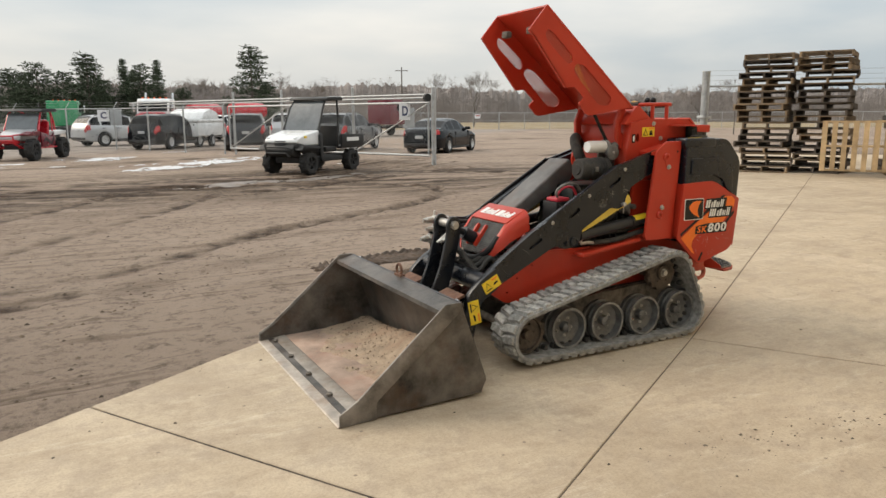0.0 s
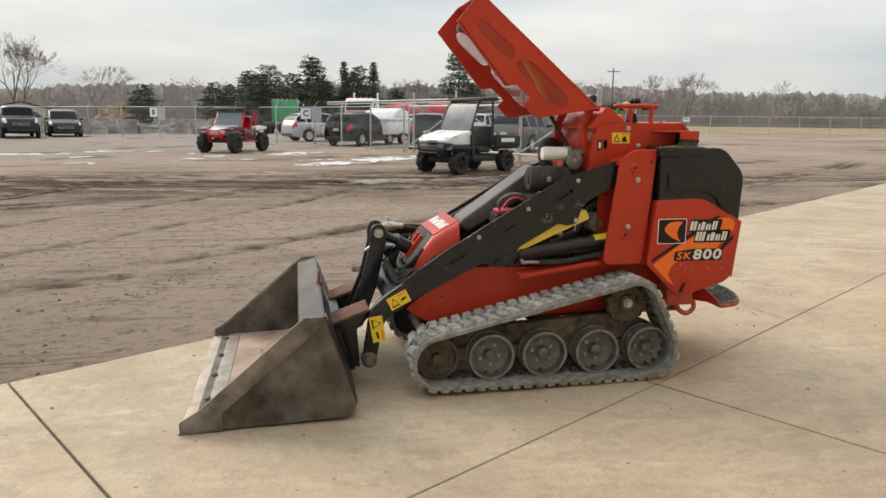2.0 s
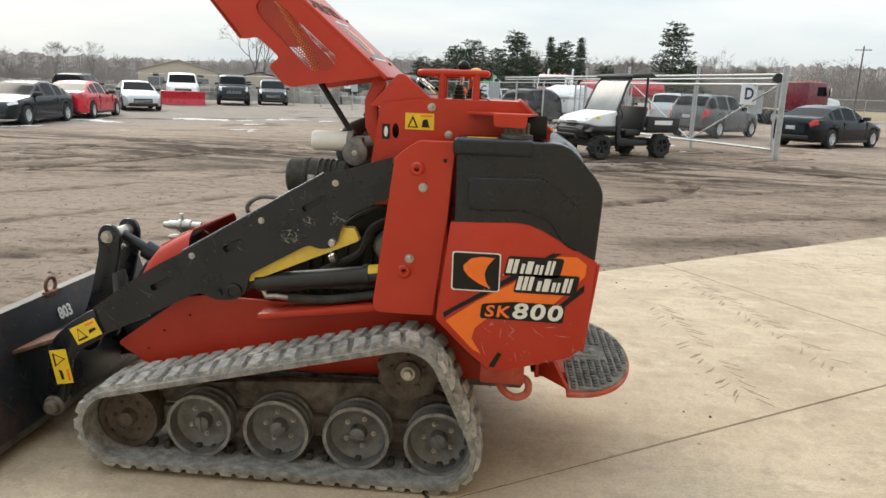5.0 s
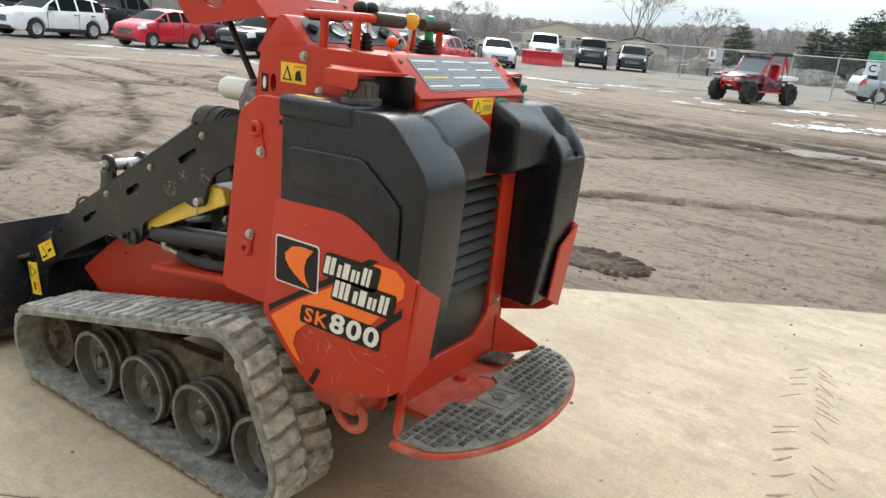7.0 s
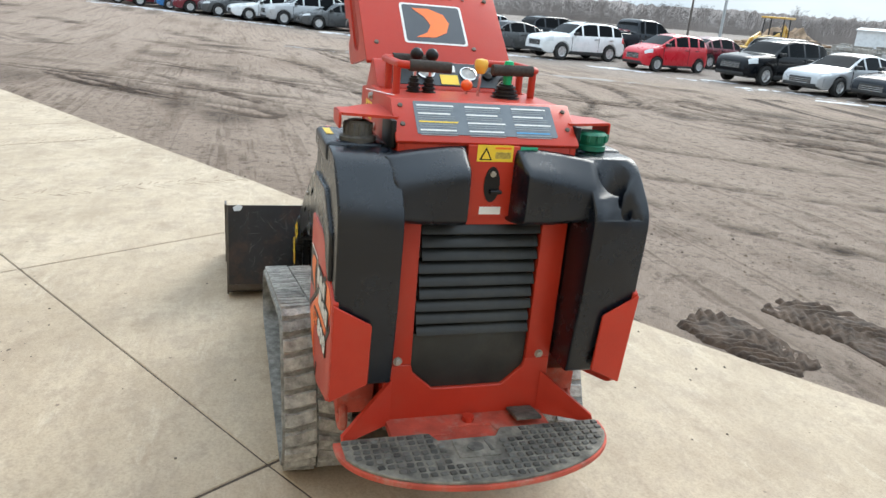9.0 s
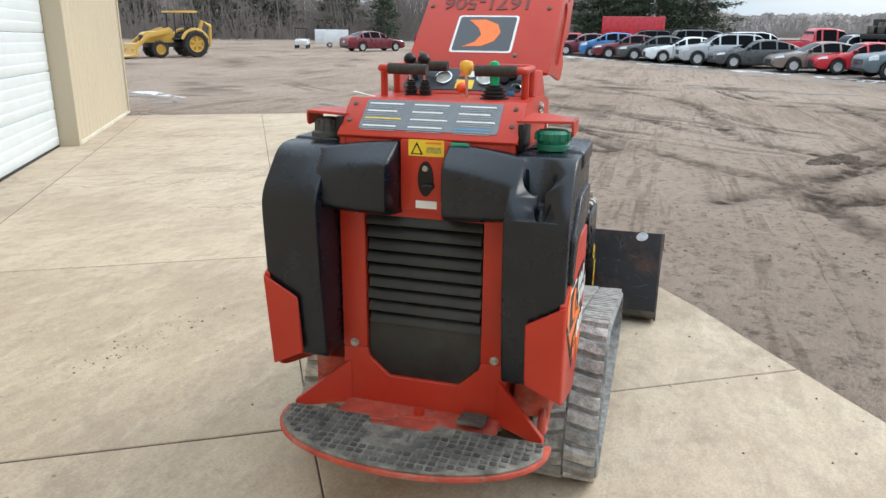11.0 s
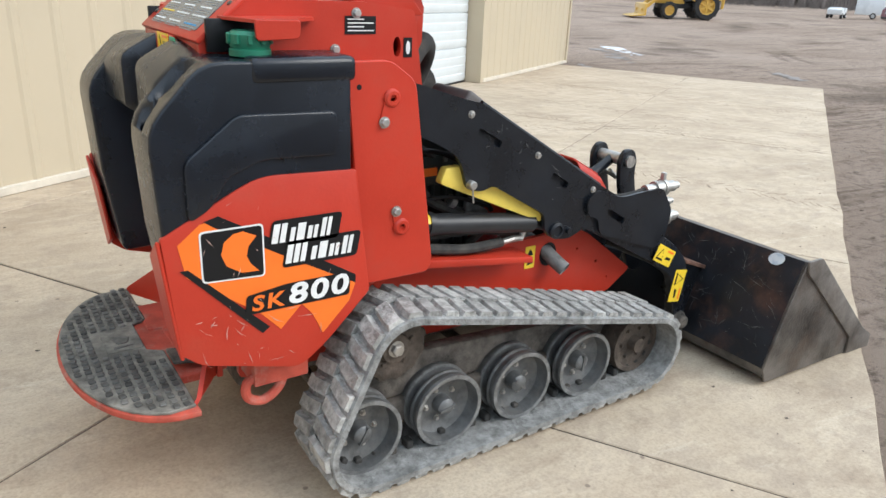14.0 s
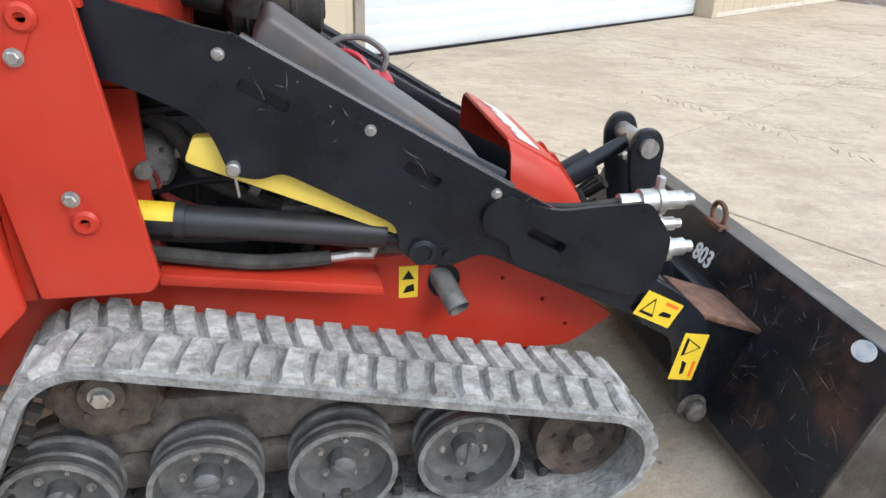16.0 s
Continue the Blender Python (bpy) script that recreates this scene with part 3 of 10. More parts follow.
def tube(pts, r, seg=10, caps=True):
    """A round bar along a line of points; r is one radius or one per point."""
    bm = bmesh.new()
    pts = [Vector(p) for p in pts]
    rings, up = [], None
    for i, p in enumerate(pts):
        d = (pts[min(i + 1, len(pts) - 1)] - pts[max(i - 1, 0)]).normalized()
        up = (up - d * up.dot(d)).normalized() if up else d.orthogonal().normalized()
        side = d.cross(up)
        rr = r[i] if isinstance(r, (list, tuple)) else r
        rings.append([bm.verts.new(p + (up * math.cos(a) + side * math.sin(a)) * rr) for a in (2 * math.pi * k / seg for k in range(seg))])
    for p, q in zip(rings, rings[1:]):
        for k in range(seg):
            bm.faces.new((p[k], p[(k + 1) % seg], q[(k + 1) % seg], q[k]))
    if caps:
        bm.faces.new(rings[0])
        bm.faces.new(rings[-1][::-1])
    bmesh.ops.recalc_face_normals(bm, faces=bm.faces)
    return bm


def curve(pts, n=6):
    """A smooth line through the points."""
    P = [Vector(p) for p in pts]
    P = [2 * P[0] - P[1]] + P + [2 * P[-1] - P[-2]]
    out = []
    for a, b, c, d in zip(P, P[1:], P[2:], P[3:]):
        for i in range(n):
            t = i / n
            out.append(0.5 * (2 * b + (c - a) * t + (2 * a - 5 * b + 4 * c - d) * t * t + (3 * b - a - 3 * c + d) * t ** 3))
    return out + [P[-2]]


def flat(pts, m, thick=0.0015):
    """A thin sheet, outline in the plane of m's x and y, proud by its z."""
    return moved(prism(pts, 0.0, thick, "z"), m)


def basis(o, x, y):
    """The pose whose origin is o, with its x and y along those two ways."""
    x, y = Vector(x).normalized(), Vector(y).normalized()
    z = x.cross(y).normalized()
    y = z.cross(x)
    return Matrix(((x.x, y.x, z.x, o[0]), (x.y, y.y, z.y, o[1]), (x.z, y.z, z.z, o[2]), (0, 0, 0, 1)))


def lettering(name, words, size, m, material, parent, shear=0.0, wide=1.0, bold=0.0, label="", thick=0.001):
    cu = bpy.data.curves.new(name, "FONT")
    cu.body, cu.size, cu.shear, cu.offset, cu.extrude = words, size, shear, bold, thick
    cu.align_x, cu.align_y = "CENTER", "CENTER"
    cu.resolution_u = 3
    tmp = bpy.data.objects.new(name, cu)
    scene.collection.objects.link(tmp)
    me = bpy.data.meshes.new_from_object(tmp.evaluated_get(bpy.context.evaluated_depsgraph_get()))
    bpy.data.objects.remove(tmp)
    me.name = name
    me.transform(m @ Matrix.Diagonal((wide, 1, 1, 1)))
    me.materials.clear()
    me.materials.append(material)
    ob = new(name, me)
    ob.parent = parent
    if label:
        ob["label"] = label
    return ob


def bolt(c, y, r=0.012, h=0.01, axis="y"):
    """A hexagon head with a washer."""
    return joined(lathe([(r * 1.35, y), (r * 1.35, y + h * 0.25), (0, y + h * 0.25)], c, 12, axis), lathe([(r, y), (r, y + h * 0.85), (r * 0.8, y + h), (0, y + h)], c, 6, axis))


CA, SA = math.cos(radians(31)), math.sin(radians(31))


def uv(u, v):
    """From along and towards the building to x and y."""
    return (u * CA - v * SA, u * SA + v * CA)


def scratches(m, x0, x1, y0, y1, n, seed, material, parent, long=.12, lift=.0006):
    """Fine bright scratches and chips, thin slivers lying on the plane of m."""
    r = random.Random(seed)
    bm = bmesh.new()
    for k in range(n):
        x, y = r.uniform(x0, x1), r.uniform(y0, y1)
        a, L, w = r.uniform(0, math.pi), long * r.random() ** 2 + .006, r.uniform(.0004, .0014)
        d, e = Vector((math.cos(a), math.sin(a), 0)), Vector((-math.sin(a), math.cos(a), 0))
        o = Vector((x, y, lift))
        bend = e * r.uniform(-.1, .1) * L
        q = [o - d * L / 2, o + bend + e * w, o + d * L / 2, o + bend - e * w]
        if all(x0 <= p.x <= x1 and y0 <= p.y <= y1 for p in q):
            bm.faces.new([bm.verts.new(m @ p) for p in q])
    return tagged(part("scratching", bm, material, parent), kind="stuff")


# ---- ground, concrete apron and building ----
def fall(x, y):
    """The apron and the yard beside it fall gently towards +x, and level out further off."""
    q = np.clip((np.hypot(x, y) - 21) / 29, 0, 1)
    k = np.maximum(np.clip((y + 14) / 6, 0, 1), np.clip((x - 5) / 7, 0, 1))
    return (-.0152 * x - .0033 * y) * (1 - q * q * (3 - 2 * q)) * k * k * (3 - 2 * k)


def sloped(bm):
    """Lays a piece that was built level onto the apron's fall."""
    for v in bm.verts:
        v.co.z += -.0152 * v.co.x - .0033 * v.co.y
    return bm


def ground_height(x, y):
    u, v = x * CA + y * SA, -x * SA + y * CA
    d = math.hypot(x, y)
    fade = max(0.0, 1 - d / 70)
    return float(fall(x, y)) - .045 + fade * (.022 * noise.noise((x * .35, y * .35, 1)) + .014 * noise.noise((u * .5, v * 2.6, 4)))


def lattice(x, y, seed):
    """Smooth value noise, -1 to 1, on whole arrays."""
    xi, yi = np.floor(x).astype(np.int64), np.floor(y).astype(np.int64)
    fx, fy = x - xi, y - yi
    fx, fy = fx * fx * (3 - 2 * fx), fy * fy * (3 - 2 * fy)

    def h(a, b):
        n = (a * 374761393 + b * 668265263 + seed * 974634777) & 0x7fffffff
        n = ((n ^ (n >> 13)) * 1274126177) & 0x7fffffff
        return ((n ^ (n >> 16)) & 0xffff) / 32767.5 - 1
    return (h(xi, yi) * (1 - fx) + h(xi + 1, yi) * fx) * (1 - fy) + (h(xi, yi + 1) * (1 - fx) + h(xi + 1, yi + 1) * fx) * fy


# wheel tracks through the mud: points, half width, depth, wetness
TRACKS = [([(4.11, -3.44), (2.65, -4.09), (1.66, -5.05), (0.27, -5.94), (-1.07, -6.57), (-2.02, -7.26), (-2.86, -8.32), (-3.08, -9.65), (-1.59, -11.52), (2.2, -12.58)], 0.14, 0.039, 1),
          ([(1.5, -5.17), (0.56, -5.62), (-1.14, -6.69), (-3.3, -8.19), (-5.9, -9.54)], 0.09, 0.026, 0.97),
          ([(17.7, -5.18), (13.48, -5.26), (10.05, -3.98), (7.14, -2.52), (5.67, -1.38)], 0.19, 0.039, 1),
          ([(17.75, -8.59), (13.16, -7.43), (9.66, -5.3), (7.68, -4.27), (6.55, -3.23), (5.55, -2.32)], 0.16, 0.036, 1),
          ([(22.25, -10.06), (16.33, -9.8), (12.2, -8.41), (9.28, -9.65), (6.61, -11.68)], 0.17, 0.039, 1),
          ([(9.35, -3.03), (12.24, -4.74), (14.38, -5.34), (20.34, -5.22)], 0.15, 0.039, 1),
          ([(11.05, -7.12), (9.68, -4.52), (7.59, -2.92), (5.6, -2.41), (3.54, -3.04)], 0.14, 0.033, 1),
          ([(15.17, 2.45), (10.64, 0.18), (6.44, -2.76), (2.0, -8.52), (-1.0, -14.0)], 0.15, 0.029, 0.83),
          ([(17.13, 1.09), (12.21, -1.37), (8.02, -4.49), (3.62, -9.58), (1.0, -15.0)], 0.15, 0.029, 0.83),
          ([(13.09, -10.09), (7.24, -10.74), (4.42, -11.61), (0.81, -11.91), (-4.0, -14.6), (-8.0, -17.5)], 1.08, 0.046, 1),
          ([(11.32, -11.85), (5.21, -12.84), (2.4, -13.39), (-1.5, -15.2), (-6.0, -19.0)], 0.71, 0.039, 1),
          ([(11.11, -7.86), (5.19, -9.31), (0.81, -9.84), (-2.44, -11.96), (-7.0, -14.8)], 0.44, 0.039, 0.97),
          ([(27.11, -2.51), (20.41, -3.6), (14.86, -6.32), (10.58, -10.6), (8.5, -15.0)], 0.57, 0.039, 0.83),
          ([(24.86, 9.63), (18.03, 6.37), (13.25, 3.54), (9.31, 0.18)], 0.44, 0.039, 0.97),
          ([(-5.39, -8.46), (-8.73, -10.72), (-13.0, -14.5), (-18.0, -19.0)], 0.51, 0.039, 0.83),
          ([(-2.78, -5.94), (-5.75, -6.69), (-9.06, -7.66), (-15.89, -13.39)], 0.17, 0.029, 0.83),
          ([(14, -10.6), (8, -12.4), (3, -14.2), (-3, -16.4), (-9, -20)], 0.69, 0.04, 0.99),
          ([(9, -14.5), (3, -16), (-3, -18.6)], 0.52, 0.03, 0.88),
          ([(4.6, -12.8), (1.8, -10.6), (-2.5, -10.4), (-6.5, -12.4)], 0.4, 0.035, 0.99),
          ([(18, -1.5), (13.5, -2.6), (10.2, -5.6), (7.5, -9.6), (5.2, -14)], 0.34, 0.035, 0.99),
          ([(26, 2), (20, -1.2), (15.5, -1.8), (11.2, -2.2), (8, -5)], 0.19, 0.03, 0.94),
          ([(24, 14), (18, 8.5), (13, 2.0), (9.5, -2.5)], 0.34, 0.03, 0.88),
          ([(28, 10), (21, 5.5), (16, 1.0), (12.5, -2.5)], 0.34, 0.03, 0.88),
          ([(-7, -12.2), (-11, -13.4), (-15, -16.5)], 0.46, 0.035, 0.99)]


def weathered(X, Y):
    """Height to add to the bare ground, and its wetness."""
    D = np.hypot(X, Y)
    U, V = X * CA + Y * SA, -X * SA + Y * CA
    fade = np.clip(1 - D / 45, 0, 1)
    H = fade * (.010 * lattice(X * 2.1, Y * 2.1, 8) + .010 * lattice(U * 1.1, V * 5.5, 3) + .008 * lattice(X * 6.3, Y * 6.3, 5) + .003 * lattice(X * 9.5, Y * 9.5, 6))
    wet = np.clip(.75 * lattice(U * .22, V * .75, 11) + .45 * lattice(X * 1.3, Y * 1.3, 14) - .35, 0, .6)
    # the lane along the fence is driven to mud
    wet = np.maximum(wet, .95 * np.exp(-((Y + 12.6 + .10 * X) / 3.2) ** 2) * np.clip(.35 + .9 * lattice(X * .3, (Y + .25 * X) * 2.2, 31) + .7 * lattice(X * .9, (Y + .25 * X) * 6, 33), 0, 1) * (X < 16))
    for pts, w, deep, damp in TRACKS:
        line = [Vector((p[0], p[1], 0)) for p in pts]
        line = curve(line, 5)
        lx, ly = [p.x for p in line], [p.y for p in line]
        inside = (X > min(lx) - 1.4) & (X < max(lx) + 1.4) & (Y > min(ly) - 1.4) & (Y < max(ly) + 1.4)
        if not inside.any():
            continue
        x_in, y_in = X[inside], Y[inside]
        best, along = np.full(x_in.shape, 1e9), np.zeros(x_in.shape)
        run = 0.0
        for a, b in zip(line, line[1:]):
            dx, dy = b.x - a.x, b.y - a.y
            L = math.hypot(dx, dy) + 1e-9
            t = np.clip(((x_in - a.x) * dx + (y_in - a.y) * dy) / L ** 2, 0, 1)
            d = np.hypot(x_in - a.x - t * dx, y_in - a.y - t * dy)
            near = d < best
            best = np.where(near, d, best)
            along = np.where(near, run + t * L, along)
            run += L
        ragged = best + .07 * lattice(x_in * 2.3, y_in * 2.3, 41) + .045 * lattice(x_in * 6.1, y_in * 6.1, 42)
        wob = np.abs(ragged) / w
        broken = np.clip(.7 + .7 * lattice(along * .7, along * 0 + deep * 900, 7), 0, 1)
        groove = np.exp(-wob ** 4)
        tread = np.clip(.62 + .5 * lattice(along * 7, ragged * 9, 43) + .3 * lattice(x_in * 5, y_in * 5, 44), 0, 1)
        soak = np.exp(-wob ** 2) * tread
        if w > .28:
            # many wheels side by side
            streak = np.clip(-.05 + 1.7 * lattice(along * .22, ragged / .15, 21) + .9 * lattice(along * .8, ragged / .075, 22), 0, 1)
            groove = groove * streak
            soak = np.exp(-wob ** 2) * streak
        H[inside] += broken * (-deep * groove + .45 * deep * np.exp(-((wob - 1.35) / .3) ** 2)) + groove * .008 * lattice(along * 11, best * 6, 12)
        wet[inside] = np.maximum(wet[inside], damp * (.4 + .6 * broken) * soak)
    return H, wet


def graded(lo, hi, step, far, grow):
    """Grid lines that lie close over the yard and ever wider outwards."""
    line = list(np.arange(lo, hi + step / 2, step))
    for sgn in (1, -1):
        d = step
        end = line[-1] if sgn > 0 else line[0]
        while abs(end) < far:
            d *= grow
            end += sgn * d
            line.append(end) if sgn > 0 else line.insert(0, end)
    return np.array(line)


g_x, g_y = graded(-15, 24, .062, 2600, 1.08), graded(-24, 9, .062, 2600, 1.08)
GX, GY = np.meshgrid(g_x, g_y, indexing="ij")
N, M = GX.shape
g_u, g_v = GX * CA + GY * SA, -GX * SA + GY * CA
g_more, g_wet = weathered(GX, GY)
GZ = np.array([ground_height(a, b) for a, b in zip(GX.ravel(), GY.ravel())]).reshape(GX.shape) + g_more
# the soil stays under the slabs, and laps up against their edge
under = (g_v > -1.8) & (g_u > -19.5) & (g_u < 13.95)
g_plane = -.0152 * GX - .0033 * GY
beside = (g_v > -4) & (g_u > -19.5) & (g_u < 16)
GZ = np.where(under, np.minimum(GZ, g_plane - .06), np.where(beside, np.minimum(GZ, g_plane + .012), GZ))
g_id = np.arange(N * M).reshape(N, M)
gf = np.stack([g_id[:-1, :-1], g_id[1:, :-1], g_id[1:, 1:], g_id[:-1, 1:]], -1).reshape(-1, 4)
gme = bpy.data.meshes.new("ground")
gme.from_pydata(np.stack([GX, GY, GZ], -1).reshape(-1, 3).tolist(), [], gf.tolist())
gme.attributes.new("damp", "FLOAT", "POINT").data.foreach_set("value", g_wet.ravel().astype(np.float32))
gme.materials.append(DIRT)
gme.shade_smooth()
tagged(new("ground", gme), "rutted damp brown gravel and dirt yard", "ground", kind="structure")


def edge_v(u):
    """Where the apron ends against the dirt."""
    return -1.905 - (.036 * -u if u < 0 else 0) - .006 * max(0, u - 6)


apron = new("pavement")
tagged(apron, "tan broom-finished concrete apron in jointed slabs", "pavement", kind="structure")
JOINTS = [-19.6, -16.2, -12.8, -9.5, -6.3, -3.02, .318, 2.92, 6.75, 10.4, 14.0]


def long_v(u):
    """The joint that runs along the apron bends a little at one slab."""
    return .532 + .022 * min(0, u)


WALL_U, WALL_V, WALL_S = 3.26, 3.21, .009


def wall_v(u):
    return WALL_V + WALL_S * (u - WALL_U)


G, GL_ = .007, .0032
for a, b in zip(JOINTS, JOINTS[1:]):
    mid = [a + (b - a) * k / 6 for k in range(7)]
    outer = [(u + (G if u == a else -G if u == b else 0), edge_v(u) + .035 * noise.noise((u * 2.3, 0, 2)) * (0 < k < 6)) for k, u in enumerate(mid)]
    part("slab", sloped(prism([uv(*p) for p in outer + [(b - G, long_v(b) - GL_), (a + G, long_v(a) - GL_)]], -.16, 0, "z", .004, 1)), CONCRETE, apron)
    part("slab", sloped(prism([uv(*p) for p in [(a + G, long_v(a) + GL_), (b - G, long_v(b) + GL_), (b - G, wall_v(b) - .33), (a + G, wall_v(a) - .33)]], -.16, 0, "z", .004, 1)), CONCRETE, apron)
    part("slab", sloped(prism([uv(*p) for p in [(a + G, wall_v(a) - .32), (b - G, wall_v(b) - .32), (b - G, wall_v(b) + .8), (a + G, wall_v(a) + .8)]], -.16, -.001, "z", .004, 1)), CONCRETE, apron)
part("joint_bed", sloped(prism([uv(*p) for p in [(-19.6, edge_v(-19.6) + .1), (0, edge_v(0) + .1), (13.95, edge_v(13.95) + .1), (13.95, 3.4), (-19.6, 4)]], -.2, -.0045, "z")), JOINTDIRT, apron)


def ribbed(u0, u1, z0, z1, name):
    """A stretch of ribbed metal siding along the wall line."""
    line = []
    u = u0
    while u < u1 - .02:
        for du, dv in ((0, 0), (.19, 0), (.212, -.011), (.255, -.011), (.277, 0)):
            if u + du < u1:
                line.append((u + du, wall_v(u + du) + dv))
        u += .305
    line.append((u1, wall_v(u1)))
    back = [(u1, wall_v(u1) + .16), (u0, wall_v(u0) + .16)]
    return part(name, sloped(prism([uv(*p) for p in line + back], z0, z1, "z")), SIDING, None, "", 20)


DOOR0, DOOR1, END_U = 3.29, 9.40, 14.55
tagged(ribbed(-19.6, DOOR0, .06, 5.2, "wall_south"), "tan ribbed metal siding of a workshop", "wall", kind="structure")
tagged(ribbed(DOOR1 + .14, END_U, .06, 5.2, "wall_north"), "tan ribbed metal siding of a workshop", "wall", kind="structure")
tagged(part("wall_lintel", sloped(prism([uv(*p) for p in [(DOOR0, wall_v(DOOR0)), (DOOR1 + .14, wall_v(DOOR1)), (DOOR1 + .14, wall_v(DOOR1) + .16), (DOOR0, wall_v(DOOR0) + .16)]], 4.45, 5.2, "z")), SIDING), "tan metal panel over the door", "wall", kind="structure")
far = [(END_U, wall_v(END_U) + .01), (END_U, 14), (-19.6, 14), (-19.6, wall_v(-19.6) + .16), (-19.45, wall_v(-19.6) + .3), (-19.45, 13.85), (END_U - .15, 13.85), (END_U - .15, wall_v(END_U) + .17)]
tagged(part("wall_east", sloped(prism([uv(*p) for p in far], 0, 5.2, "z")), SIDING), "tan metal walls round the workshop", "wall", kind="structure")
tagged(part("roof", sloped(prism([uv(*p) for p in [(-20, wall_v(-20) - .35), (END_U + .3, wall_v(END_U) - .35), (END_U + .3, 14.3), (-20, 14.3)]], 5.2, 5.35, "z")), TRIM), "low metal workshop roof", "roof", kind="structure")
tagged(part("floor", sloped(prism([uv(*p) for p in [(-19.4, 3.9), (END_U - .2, 3.4), (END_U - .2, 13.8), (-19.4, 13.8)]], -.1, 0, "z")), CONCRETE), "concrete workshop floor", "floor", kind="structure")
tagged(part("baseboard", sloped(joined(*[prism([uv(*p) for p in [(a, wall_v(a) - .03), (b, wall_v(b) - .03), (b, wall_v(b) + .1), (a, wall_v(a) + .1)]], .0, .06, "z", .006, 1) for a, b in ((-19.6, DOOR0), (DOOR1 + .14, END_U))])), PALECONC), "pale concrete sill under the siding", "trim", kind="structure")
trim = []
for u, w, v0 in ((DOOR0, .05, -.035), (DOOR1 + .02, .14, -.02)):
    trim.append(prism([uv(*p) for p in [(u - (.05 if u == DOOR0 else 0), wall_v(u) + v0), (u + w, wall_v(u) + v0), (u + w, wall_v(u) + .4), (u - (.05 if u == DOOR0 else 0), wall_v(u) + .4)]], .0, 4.45, "z", .004, 1))
tagged(part("trim_jamb", sloped(trim[0]), TRIMBROWN), "brown-grey metal door jamb", "trim", kind="structure")
tagged(part("trim_jamb_far", sloped(trim[1]), SIDING), "tan metal door jamb", "trim", kind="structure")
tagged(part("trim_corner", sloped(prism([uv(*p) for p in [(END_U - .1, wall_v(END_U) - .03), (END_U + .02, wall_v(END_U) - .03), (END_U + .02, wall_v(END_U) + .12), (END_U - .1, wall_v(END_U) + .0)]], 0, 5.2, "z")), SIDING), "tan corner trim", "trim", kind="structure")
door = tagged(new("door_1"), "closed white sectional overhead door with ribbed panels", "overhead door", kind="structure")
SEC = .535
for k in range(8):
    z0 = .02 + k * SEC
    prof = []
    for q in range(4):
        zz = z0 + SEC * q / 4
        prof += [(-.0, zz + .012), (-.006, zz + .03), (-.006, zz + SEC / 4 - .012), (.0, zz + SEC / 4 - .004)]
    prof[0], prof[-1] = (.012, z0 + .003), (.012, z0 + SEC - .003)
    prof += [(.05, z0 + SEC - .003), (.05, z0 + .003)]
    bm = prism(prof, 0, 1, "y")
    L = DOOR1 - DOOR0
    for v in bm.verts:
        u = DOOR0 + L * v.co.y
        x, y = uv(u, wall_v(u) + .26 + v.co.x)
        v.co = Vector((x, y, v.co.z))
    part("door_section", sloped(fin(bm)), DOORWHITE, door)
part("weather_strip", sloped(prism([uv(*p) for p in [(DOOR0, wall_v(DOOR0) + .25), (DOOR1, wall_v(DOOR1) + .25), (DOOR1, wall_v(DOOR1) + .31), (DOOR0, wall_v(DOOR0) + .31)]], -.0, .022, "z")), INK, door)


# ---- the stand-on track loader; x runs forward, y to its left ----
loader = thing("track_loader", "orange-red stand-on mini track loader with black arms, its hood propped open", "track loader")


def both(name, make, material, parent, label="", smooth=35):
    """The left part and its mirror image."""
    return [part(name, flip(make(), s), material, parent, label, smooth) for s in (1, -1)]


# tracks
def hull(circles, n=40):
    pts = sorted({(round(x + r * math.cos(2 * math.pi * i / n), 5), round(z + r * math.sin(2 * math.pi * i / n), 5)) for x, z, r in circles for i in range(n)})

    def half(p):
        h = []
        for q in p:
            while len(h) > 1 and (h[-1][0] - h[-2][0]) * (q[1] - h[-2][1]) - (h[-1][1] - h[-2][1]) * (q[0] - h[-2][0]) <= 0:
                h.pop()
            h.append(q)
        return h[:-1]
    return half(pts) + half(pts[::-1])


def even(loop, n):
    """n places at even steps along a closed line, with its direction there."""
    L = [Vector(p) for p in loop]
    seg = [(L[i], L[(i + 1) % len(L)]) for i in range(len(L))]
    total = sum((b - a).length for a, b in seg)
    out, k, run = [], 0, 0.0
    for i in range(n):
        d = total * i / n
        while run + (seg[k][1] - seg[k][0]).length < d:
            run += (seg[k][1] - seg[k][0]).length
            k += 1
        a, b = seg[k]
        t = (b - a).normalized()
        out.append((a + t * (d - run), t))
    return out


WHEELS = [(1.19, 0.165), (0.0, 0.165), (0.12, 0.416)]
OUTER = hull([(x, z, 0.147) for x, z in WHEELS])
INNER = hull([(x, z, 0.124) for x, z in WHEELS])
TRACK_IN, TRACK_OUT = 0.335, 0.58


